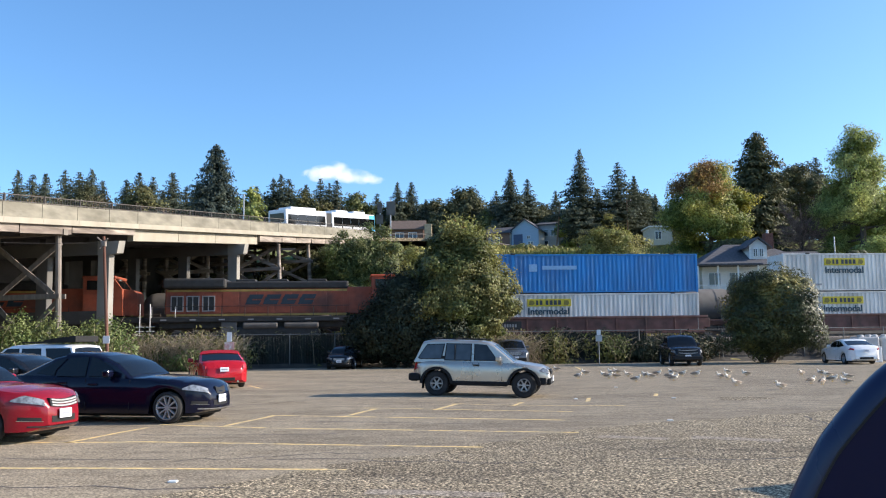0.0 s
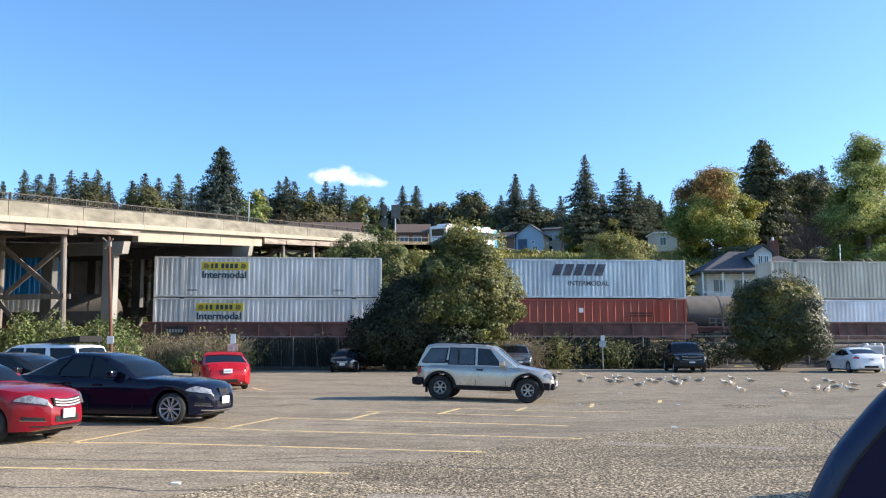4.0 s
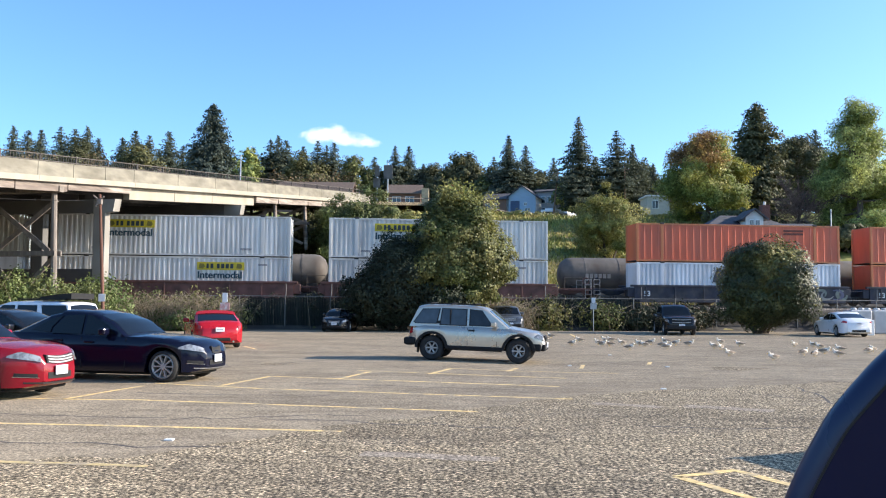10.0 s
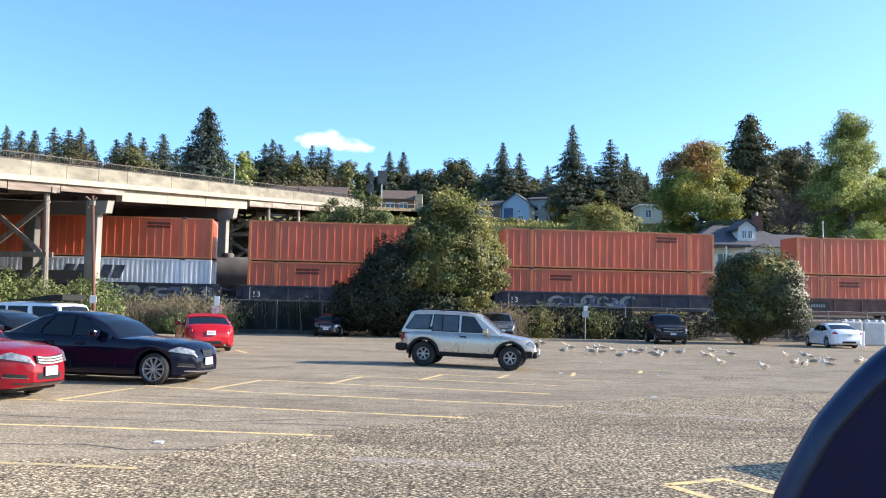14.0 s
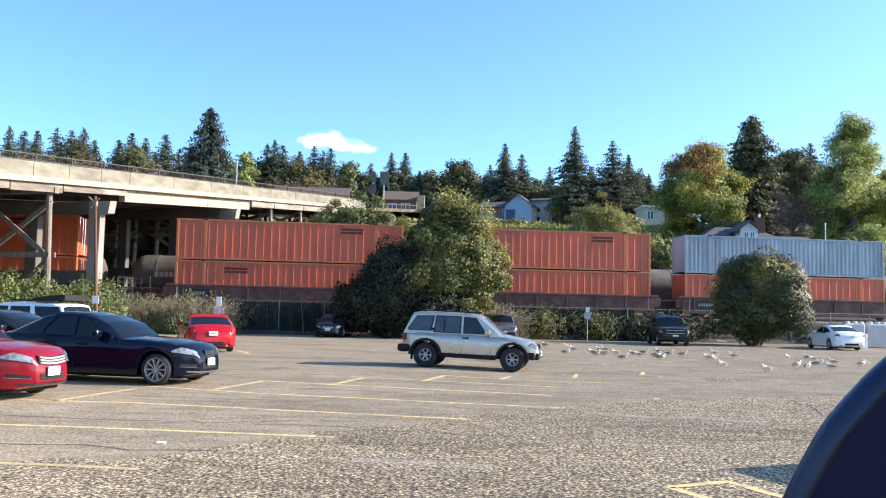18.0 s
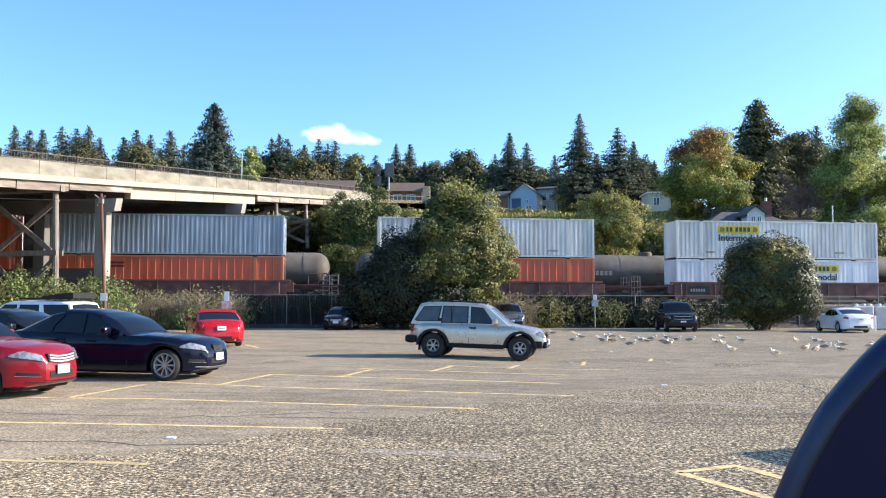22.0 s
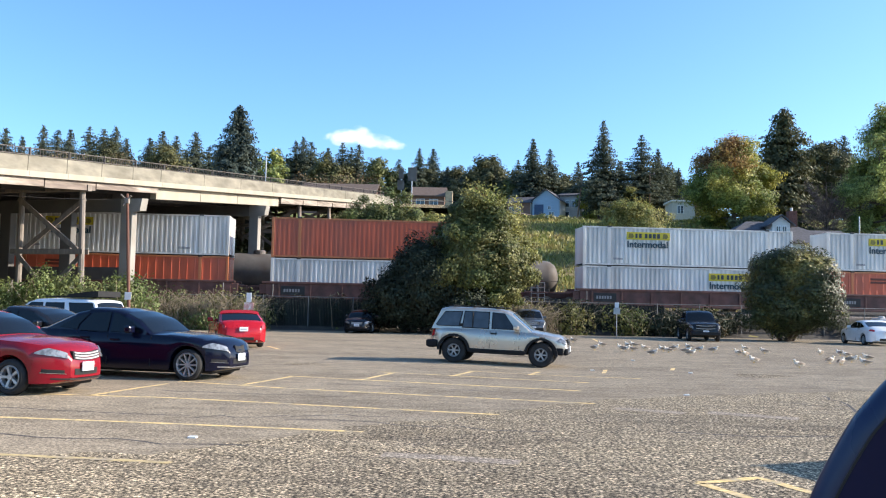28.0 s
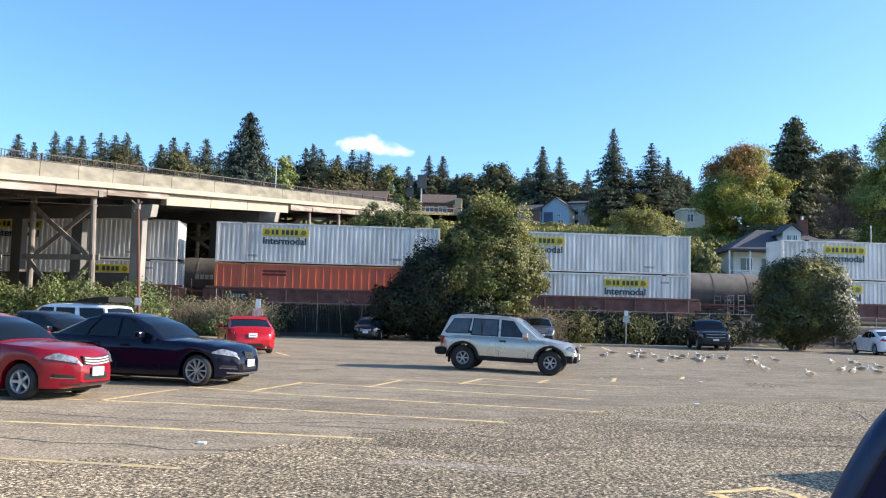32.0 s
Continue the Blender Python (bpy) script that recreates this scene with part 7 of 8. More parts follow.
def gable_house(label, x, y, z, w, d, tall, peak, wall, roof, turn=0.0, windows=(), ridge="y"):
    """Walls and a pitched roof; the front is at -y. ridge: along which axis it runs."""
    h = thing("house", label, "house", pose(x, y, z, 0, 0, turn), group="houses on the hill")
    part("wall", Geo().box(0, w, 0, d, -2.0, tall), wall, h)
    o, th = 0.4, 0.18
    if ridge == "y":
        part("gable", Geo().prism([(0, tall), (w, tall), (w / 2, peak)], 0.0, d), wall, h)
        for s, name in ((0, "roof"), (1, "roof")):
            xs = (-o, w / 2) if s == 0 else (w + o, w / 2)
            k = (peak - tall) / (w / 2)
            zs = (tall - o * k, peak)
            part(name, Geo().prism([(xs[0], zs[0]), (xs[1], zs[1]), (xs[1], zs[1] + th), (xs[0], zs[0] + th)], -o, d + o), roof, h)
    else:
        k = (peak - tall) / (d / 2)
        g = Geo()
        g.add([(0, 0, tall), (0, d, tall), (0, d / 2, peak), (w, 0, tall), (w, d, tall), (w, d / 2, peak)], [(0, 1, 2), (3, 5, 4), (0, 2, 5, 3), (1, 4, 5, 2), (0, 3, 4, 1)])
        part("gable", g, wall, h)
        for s in (0, 1):
            ys = (-o, d / 2) if s == 0 else (d + o, d / 2)
            zs = (tall - o * k, peak)
            p = [(xx, ys[0], zs[0] + e) for xx in (-o, w + o) for e in (0, th)] + [(xx, ys[1], zs[1] + e) for xx in (-o, w + o) for e in (0, th)]
            part("roof", Geo().add(p, [(0, 2, 6, 4), (1, 5, 7, 3), (0, 1, 3, 2), (4, 6, 7, 5), (0, 4, 5, 1), (2, 3, 7, 6)]), roof, h)
    for wx, wz, ww, wt in windows:
        add_window(h, wx, wz, ww, wt, 0.0)
    return h


gable_house("blue wooden house with a white side and dark windows", 13.4, 165, 19.0, 5.3, 8, 3.4, 5.4, SIDING_BLUE, ROOF_DARK, -20, ((3.1, 1.7, 0.5, 0.5), (3.3, 0.2, 0.9, 0.9)))
part("end_wall", Geo().box(5.3, 5.36, 0.3, 7.7, -0.5, 3.5), SIDING_WHITE, bpy.data.objects["house"], "white end wall")
# flat darker blue panel that paints the porch's shade on the wall
part("porch_recess", Geo().box(0.4, 2.2, -0.03, 0.02, 0.0, 2.6), material("navy_porch_paint", (0.06, 0.10, 0.19), 0.7), bpy.data.objects["house"], "blue porch front with its shade painted in")
gable_house("brown and white low house with a porch", 8.6, 166, 19.0, 4.6, 7, 3.0, 4.3, SIDING_BROWN, ROOF_DARK, -18, ((0.6, 0.9, 2.0, 1.2),), "x")
part("end_wall", Geo().box(4.6, 4.68, 0.2, 6.8, -0.5, 2.9), SIDING_WHITE, bpy.data.objects["house.001"], "white end wall")
gable_house("grey two-storey house with balconies", 19.0, 168, 18.6, 4.0, 7, 5.2, 6.0, SIDING_GREY, ROOF_DARK, -18, ((0.4, 3.0, 1.4, 1.2), (2.3, 3.0, 1.2, 1.2), (0.4, 0.7, 1.4, 1.3)), "x")
gable_house("grey low house with a pale roof", 24.0, 172, 18.6, 6.0, 7, 2.6, 4.4, SIDING_GREY, ROOF_DARK, 0, ((1, 0.8, 1.2, 1.1),), "x")
gable_house("long low brown-roofed house behind the viaduct", -24.5, 131, 15.5, 11.0, 8, 3.3, 5.1, SIDING_BROWN, ROOF_BROWN, 0, ((5.2, 1.6, 1.6, 1.2), (8.0, 1.6, 1.6, 1.2)), "x")
gable_house("low brown wooden house with a dark roof beside the road", -7.6, 131, 15.6, 4.8, 7, 3.0, 4.6, SIDING_BROWN, ROOF_BROWN, 0, ((0.6, 1.2, 1.2, 1.2), (2.6, 1.2, 1.2, 1.2)), "x")
part("tan_end_wall", Geo().chamfer(5.0, 6.1, -0.5, 3.0, -2, 3.7, 0.03), material("tan_block_wall", (0.44, 0.35, 0.22), 0.85, spread=0.15, scale=3), bpy.data.objects["house.005"])
h = thing("house", "small flat-roofed white building with one dark window", "house", pose(34.0, 140, 16.4), group="houses on the hill")
part("wall", Geo().box(0, 3.6, 0, 5, -3, 3.1), SIDING_CREAM, h)
part("roof", Geo().chamfer(-0.3, 3.9, -0.3, 5.3, 3.1, 3.35, 0.03), SIDING_WHITE, h)
add_window(h, 0.8, 1.2, 0.9, 1.2, 0.0)
part("porch_roof", Geo().chamfer(3.6, 6.0, 0.2, 3, 2.4, 2.6, 0.03), SIDING_BROWN, h)

# the white house behind the tracks: hip roof, dormer, chimney, porch
h = thing("house", "white wooden house with a dark hip roof, dormer and porch", "house", pose(27.2, 92, 0), group="houses on the hill")
part("wall", Geo().box(0.5, 12.4, 0, 9, 3.5, 9.2), SIDING_WHITE, h)
z0, z1 = 9.2, 11.9
g = Geo()
g.add([(-0.3, -0.8, z0), (13.2, -0.8, z0), (13.2, 9.8, z0), (-0.3, 9.8, z0), (4.4, 4.5, z1), (8.6, 4.5, z1)], [(0, 1, 5, 4), (1, 2, 5), (2, 3, 4, 5), (3, 0, 4), (3, 2, 1, 0)])
part("roof", g, ROOF_DARK, h)
d = part("dormer", Geo().prism([(5.85, 9.6), (7.75, 9.6), (7.75, 11.35), (6.8, 12.1), (5.85, 11.35)], 0.6, 4.0), SIDING_WHITE, h)
for s in (-1, 1):
    part("dormer_roof", Geo().prism([(6.8, 12.15), (6.8 + s * 1.45, 11.02), (6.8 + s * 1.45, 11.17), (6.8, 12.3)], 0.25, 4.2), ROOF_DARK, d)
add_window(h, 6.3, 10.2, 0.36, 0.8, 0.6)
add_window(h, 6.95, 10.2, 0.36, 0.8, 0.6)
part("chimney", Geo().chamfer(8.6, 9.5, 3.2, 4.1, 10.5, 13.0, 0.02), BRICK, h)
part("chimney_pot", Geo().rod((9.05, 3.65, 13.0), (9.05, 3.65, 13.4), 0.14), SIDING_WHITE, h)
for x in (1.2, 3.4, 9.4):
    add_window(h, x, 7.0, 1.2, 1.4, 0.0)
part("porch_floor", Geo().chamfer(-0.6, 6.0, -2.0, 0, 5.9, 6.1, 0.02), SIDING_WHITE, h)
for x in (-0.5, 1.6, 3.7, 5.8):
    part("porch_post", Geo().chamfer(x - 0.08, x + 0.08, -2.0, -1.84, 6.1, 9.1, 0.02), WHITE, h)
for z in (6.4, 7.0):
    part("porch_rail", Geo().beam((-0.5, -1.92, z), (5.8, -1.92, z), 0.07, 0.08), WHITE, h)
part("porch_roof", Geo().chamfer(-0.8, 6.2, -2.3, 0, 9.05, 9.25, 0.02), ROOF_DARK, h)
h = gable_house("white bungalow with a dark roof behind the tank cars", 38.2, 93, 6.0, 3.6, 8, 3.2, 4.9, SIDING_WHITE, ROOF_DARK, 0, ((1.0, 1.2, 1.4, 1.2),), "x")
gable_house("white house among the trees behind the viaduct", -48.5, 141, 18.6, 4.2, 6, 3.6, 4.9, SIDING_WHITE, ROOF_BROWN, 0, ((0.8, 1.4, 1.2, 1.2),))
h = gable_house("white garage seen between the trees", -70, 150, 17.0, 8.0, 8, 4.0, 5.5, SIDING_WHITE, ROOF_DARK, 0, ((1.0, 1.2, 1.4, 1.2),), "x")

# road beyond the viaduct
pts = [(on_bridge(S_END - 0.2, B_WIDE / 2, -0.75)), Vector((-3, 114, 14.9)), Vector((5, 127, 15.2)), Vector((13, 142, 15.5)), Vector((20, 156, 15.6)), Vector((30, 178, 15.9)), Vector((46, 218, 16.6)), Vector((66, 285, 17.0))]
g = Geo()
rings = []
for i, p in enumerate(pts):
    t = (pts[min(i + 1, len(pts) - 1)] - pts[max(i - 1, 0)])
    n = Vector((-t.y, t.x, 0)).normalized()
    rings.append([p + n * 6 - Vector((0, 0, 0.4)), p + n * 6, p - n * 3.4, p - n * 3.4 - Vector((0, 0, 0.4))])
g.loft(rings, caps=True)
structure("road", g, ASPHALT, "grey asphalt road climbing the hill beyond the viaduct", "road")
out = [(r[2] - r[1]).normalized() for r in rings]
g = Geo().loft([[r[2] - Vector((0, 0, 0.03)), r[2] + o * 0.5 - Vector((0, 0, 0.3)), r[2] + o * 5 - Vector((0, 0, 2.6)), r[2] + o * 4 - Vector((0, 0, 4)), r[2] - Vector((0, 0, 4))] for r, o in list(zip(rings, out))[1:]], closed=True)
structure("ground_verge", g, EARTH, "grassy verge sloping down from the hill road", "verge")
rail = thing("guard_rail", "dark steel guard rail beside the hill road", "guard rail")
for i in range(len(rings) - 1):
    a, b = rings[i][2], rings[i + 1][2]
    part("rail_bar", Geo().beam(a + Vector((0, 0, 0.5)), b + Vector((0, 0, 0.5)), 0.05, 0.10), IRON, rail)
    n = max(1, int((b - a).length / 4))
    for k in range(n):
        q = a.lerp(b, k / n)
        part("rail_post", Geo().beam(q, q + Vector((0, 0, 0.62)), 0.07, 0.07), TIMBER, rail)

# road signs on two posts, seen from behind
sgn = thing("road_sign", "grey backs of road signs on two steel posts", "road sign")
for x in (-8.9, -7.4):
    part("post", Geo().rod((x, 125, 14.5), (x, 125, 22.2 if x > -8 else 20.5), 0.09, n=8), GALV, sgn)
part("sign_panel", Geo().chamfer(-8.0, -6.7, 124.85, 124.9, 19.9, 21.9, 0.02), TANK_GREY, sgn)
part("sign_panel", Geo().chamfer(-9.5, -8.5, 124.85, 124.9, 18.6, 20.0, 0.02), TANK_GREY, sgn)
part("sign_panel", Geo().chamfer(-9.3, -8.6, 124.85, 124.9, 20.2, 21.7, 0.02), TANK_GREY, sgn)


def pole(label, x, y, z0, z1, r, mat, lean=0.0, arm=None, name="utility_pole"):
    p = thing(name, label, "pole")
    part("shaft", Geo().rod((x, y, z0 - 0.5), (x + lean, y, z1), r, r * 0.7, 10), mat, p)
    if arm:
        part("cross_arm", Geo().beam((x + lean - arm, y, z1 - 0.5), (x + lean + arm, y, z1 - 0.5), 0.1, 0.12), mat, p)
        for k in (-1, 1):
            part("insulator", Geo().rod((x + lean + k * arm * 0.9, y, z1 - 0.44), (x + lean + k * arm * 0.9, y, z1 - 0.2), 0.05, n=8), GALV, p)
    return p


p = pole("slim red-brown wooden pole with metal fittings and a small sign", -17.62, 46, 0.0, 7.45, 0.10, RED_POLE, -0.45)
part("clamp", Geo().chamfer(-18.20, -17.94, 45.88, 46.12, 6.9, 7.2, 0.04), TIMBER, p)
for dx, dz in ((-0.32, 0.28), (0.24, 0.22), (-0.18, -0.3)):
    part("fitting", Geo().rod((-18.06, 45.95, 7.1), (-18.06 + dx, 45.9, 7.1 + dz), 0.045, n=8), TIMBER, p)
part("small_sign", Geo().chamfer(-17.92, -17.56, 45.84, 45.86, 1.75, 2.15, 0.01), PLATE, p, "small white sign plate")
w = thing("overhead_cable", "thin grey cable sagging to the pole", "cable")
cable = [Vector((-18.0 - 16 * k / 10, 46 - 2 * k / 10, 7.1 + 1.2 * k / 10 - 0.9 * math.sin(math.pi * k / 10) * 0.5)) for k in range(11)]
for a, b in zip(cable[:-1], cable[1:]):
    part("strand", Geo().rod(a, b, 0.013, n=5), IRON, w)
pole("leaning weathered utility pole beside the houses", 19.9, 150, 17.0, 25.2, 0.17, WOOD_POLE, 0.95, 0.9)
p = pole("grey steel lamp post on the viaduct", -21.9, 95, 12.0, 18.1, 0.09, GALV, 0.0, name="lamp_post")
part("lamp_arm", Geo().rod((-21.9, 95, 18.0), (-23.2, 95.5, 18.2), 0.05, n=6), GALV, p)
pole("slim grey pole behind the tracks", 36.5, 80, 4.5, 10.8, 0.07, GALV)
pole("slim wooden pole among the firs", 32.5, 150, 18, 26, 0.12, WOOD_POLE, 0.0, 0.8)

w = thing("overhead_cable", "thin dark cables between the hill poles", "cable")
for dz in (0.0, 0.45):
    run = [Vector((20.9 + 11.6 * k / 10, 150, 24.8 + dz + 0.9 * k / 10 - 0.7 * math.sin(math.pi * k / 10))) for k in range(11)]
    for a, b in zip(run[:-1], run[1:]):
        part("strand", Geo().rod(a, b, 0.03, n=5), TRIM, w)

# ---- along the fence ----
FENCE_STEEL = material("dull_fence_steel", (0.20, 0.20, 0.195), 0.6, 0.4, spread=0.2)
fence = tagged(new("chain_link_fence"), "rusty chain-link fence along the foot of the bank", "fence", kind="structure")


def fence_at(x, z):
    y = TRACK.y + (x - TRACK.x) * math.tan(radians(TURN)) - 4.9
    return Vector((x, y, z))


for x in steps(-19, 46, 3.0):
    part("fence_post", Geo().rod(fence_at(x, -0.1), fence_at(x, 2.25), 0.035, n=8), FENCE_STEEL, fence)
part("top_rail", Geo().rod(fence_at(-19, 2.2), fence_at(46, 2.2), 0.025, n=6), FENCE_STEEL, fence)
g = Geo()
for x in steps(-19, 46, 0.16):
    for s in (-1, 1):
        a, b = fence_at(x, 0.05), fence_at(x + s * 2.1, 2.18)
        g.add([a - Vector((0.005, 0, 0)), a + Vector((0.005, 0, 0)), b + Vector((0.005, 0, 0)), b - Vector((0.005, 0, 0))], [(0, 1, 2, 3)])
tagged(part("wire_mesh", g, IRON, fence), kind="stuff")
SLAT = material("dark_green_slat", (0.014, 0.020, 0.017), 0.7, spread=0.3, scale=3, island=0.5, spec=0.15)
g = Geo()
rng_f = random.Random(31)
for x0, x1 in ((-13.6, -0.6), (5.2, 14.0)):
    for x in steps(x0, x1, 0.105):
        a = fence_at(x, 0)
        g.box(x, x + 0.088, a.y + 0.03, a.y + 0.036, -0.05 + rng_f.uniform(0, 0.04), 2.12 + rng_f.uniform(-0.06, 0.03))
tagged(part("privacy_slat", g, SLAT, fence, "dark green plastic slats woven into the fence"), kind="stuff")


def parking_sign(label, x, y, base, low, high, mats):
    s = thing("parking_sign", label, "sign", group="signs along the fence")
    part("post", Geo().rod((x, y, base), (x, y, high - 0.3), 0.03, n=8), GALV, s)
    z = low
    for w, t, m in mats:
        part("sign_plate", Geo().chamfer(x - w / 2, x + w / 2, y - 0.06, y - 0.035, z, z + t, 0.006), m, s)
        z += t + 0.02
    return s


SIGN_PINK = material("faded_red_and_white_sign", (0.62, 0.34, 0.32), 0.6, spread=0.1, second=(0.75, 0.7, 0.68), second_scale=5)
s = parking_sign("white and faded red parking sign on a steel post", -11.28, 46.0, 0, 1.35, 2.4, ((0.5, 0.38, SIGN_PINK), (0.27, 0.5, PLATE)))
s = parking_sign("small grey and white parking sign on a steel post", 10.2, 57.0, 0, 1.47, 2.4, ((0.42, 0.40, GALV), (0.25, 0.34, PLATE)))
tank_plastic = material("white_plastic_tank", (0.46, 0.46, 0.46), 0.5, spread=0.08, scale=2)
for x, y in ((27.3, 56.4), (28.9, 56.6), (30.5, 56.8), (32.1, 57.0)):
    t = thing("plastic_tank", "white square plastic tank with caps beside the fence", "tank", group="white tanks")
    part("body", Geo().chamfer(x - 0.7, x + 0.7, y - 0.6, y + 0.6, 0.0, 1.55, 0.1), tank_plastic, t)
    for k in (-0.4, 0.1, 0.5):
        part("cap", Geo().lathe([(0.01, 0.14), (0.16, 0.13), (0.2, 0.08), (0.2, 0)], Matrix.Translation((x + k, y - 0.3, 1.55)), 12), tank_plastic, t)
t = thing("white_crate", "white block standing in front of the tanks", "crate")
part("body", Geo().chamfer(25.9, 26.8, 53.2, 54.0, 0, 0.95, 0.04), WHITE, t)

# ---- lines on the lot ----
def line(points, width=0.12, mat=YELLOW, z=0.004, name="painted_line", label="worn yellow painted bay line", category="road marking"):
    g = Geo()
    vs = []
    whole = [Vector((*p, 0)) for p in points]
    points = [whole[0]]
    for a, b in zip(whole[:-1], whole[1:]):
        n = max(1, round((b - a).length / 0.16))
        points += [a.lerp(b, (k + 1) / n) for k in range(n)]
    for i, p in enumerate(points):
        n = points[min(len(points) - 1, i + 1)] - points[max(0, i - 1)]
        n = Vector((-n.y, n.x, 0)).normalized() * width / 2
        p = p + n * 0.35 * noise.noise(p * 0.8)
        vs += [(q.x, q.y, z + lot_height(q.x, q.y)) for q in (p + n * (1 + 0.35 * noise.noise(p * 5)), p - n * (1 + 0.35 * noise.noise(p * 5 + Vector((7, 0, 0)))))]
    g.add(vs, [(2 * i, 2 * i + 1, 2 * i + 3, 2 * i + 2) for i in range(len(points) - 1)])
    return tagged(part(name, g, mat), label, category, group=category + "s", kind="structure")


for pts in (((-9.6, 12.5), (-6.2, 12.34), (-4.5, 12.17), (-1.31, 11.75)), ((-9.8, 15.6), (-5.2, 15.35), (0.61, 13.97)), ((-6.0, 18.55), (-3.56, 17.53), (2.44, 15.93)), ((-4.05, 20.5), (2.53, 18.36)),
            ((-2.1, 22.4), (3.0, 20.5)), ((0.2, 23.6), (4.6, 22.2)), ((-6.6, 15.4), (-6.05, 17.95)), ((-4.5, 18.1), (-3.93, 20.43)), ((-2.3, 19.8), (-1.71, 22.05)), ((-0.22, 21.5), (0.34, 23.42)), ((1.8, 22.8), (2.2, 24.4)),
            ((2.36, 8.8), (3.07, 9.16), (3.45, 8.2), (3.9, 7.2)), ((2.36, 8.8), (2.62, 8.2), (3.0, 7.3)), ((7.9, 52), (7.46, 47)), ((-7.7, 34.6), (-6.75, 32.4)), ((4.0, 24.4), (4.3, 26.0)), ((6.2, 25.6), (6.45, 26.6))):
    line(pts)
FADED = material("faded_yellow_paint", (0.52, 0.39, 0.18), 0.85, spread=0.3, scale=14, second=(0.36, 0.29, 0.2), second_scale=3, second_at=(0.45, 0.6))
line(((-5.4, 9.5), (-3.05, 9.2)), mat=FADED, label="faded yellow painted bay line")
PATCH = asphalt("pale_seam_asphalt", (0.44, 0.365, 0.28), (0.38, 0.31, 0.24), 0.5)
CRACK = material("tar_crack", (0.07, 0.06, 0.055), 0.9, spread=0.2)
for pts, w in ((((2.7, 15.3), (3.3, 15.0), (3.75, 14.75)), 0.35), (((4.2, 14.95), (4.8, 14.7), (5.5, 14.35)), 0.4), (((-0.9, 10.0), (-0.2, 9.9), (0.65, 9.7)), 0.32)):
    line(pts, w, PATCH, 0.003, "asphalt_patch", "paler strip of patched asphalt", "patch")
rng_c = random.Random(4)
for a, b in (((7.65, 18.6), (6.85, 14.6)), ((7.05, 16.6), (8.6, 15.9)), ((6.3, 16.9), (7.6, 15.2)), ((7.6, 17.4), (8.9, 17.3)), ((-2.5, 12.9), (1.2, 12.2)), ((-3.4, 27.8), (-0.8, 27.1)), ((8.0, 20.5), (11.0, 19.0)), ((-9.0, 13.6), (-4.0, 12.9)), ((-4.0, 12.9), (-1.2, 13.6)), ((-6.5, 10.9), (-2.6, 10.4)), ((-3.0, 18.9), (1.5, 17.6)), ((-1.0, 24.2), (3.5, 22.9)), ((-6.5, 22.4), (-3.5, 26.0)), ((-5.8, 16.6), (-2.0, 16.2)), ((3.0, 12.4), (8.5, 12.0)), ((0.5, 28.5), (-3.0, 33.0))):
    n = 9
    line([(a[0] + (b[0] - a[0]) * k / n + rng_c.uniform(-0.1, 0.1), a[1] + (b[1] - a[1]) * k / n + rng_c.uniform(-0.15, 0.15)) for k in range(n + 1)], 0.05, CRACK, 0.0035, "asphalt_crack", "dark crack in the asphalt", "crack")
STAIN = asphalt("oil_stained_asphalt", (0.375, 0.300, 0.198), (0.295, 0.236, 0.160), 0.78)
for x, y, rx, ry in ((0.1, 11.2, 1.25, 0.5), (-0.9, 12.1, 0.6, 0.5), (8.2, 24.0, 0.8, 0.6), (2.6, 32.0, 0.9, 0.9), (-4.5, 24.8, 0.6, 0.5), (5.2, 13.2, 0.8, 0.3)):
    g = Geo()
    n = 30
    g.add([(x + rx * math.cos(6.2832 * k / n) * (1 + 0.3 * math.sin(3 * k * 0.21 + x) + rng_c.uniform(-0.12, 0.12)), y + ry * math.sin(6.2832 * k / n) * (1 + 0.25 * math.sin(k * 0.42 + y) + rng_c.uniform(-0.12, 0.12)), 0.0028) for k in range(n)], [tuple(range(n))])
    tagged(part("oil_stain", g, STAIN), "dark worn oil stain on the asphalt", "stain", group="stains on the asphalt", kind="structure")
for x, y in ((4.6, 17.9), (-3.35, 10.9), (3.7, 24.6), (5.9, 30.0), (6.4, 24.4)):
    t = tagged(part("paper_scrap", Geo().chamfer(x - 0.05, x + 0.06, y - 0.05, y + 0.04, 0.0, 0.025, 0.008), WHITE), "small white scrap of litter on the asphalt", "litter")

# ---- gulls ----
GULL_WHITE = material("gull_white", (0.74, 0.66, 0.54), 0.8, spread=0.08, scale=12)
GULL_GREY = material("gull_grey", (0.27, 0.215, 0.16), 0.8, spread=0.15, scale=12)
BEAK = material("yellow_beak", (0.55, 0.36, 0.05), 0.6, spread=0.1)


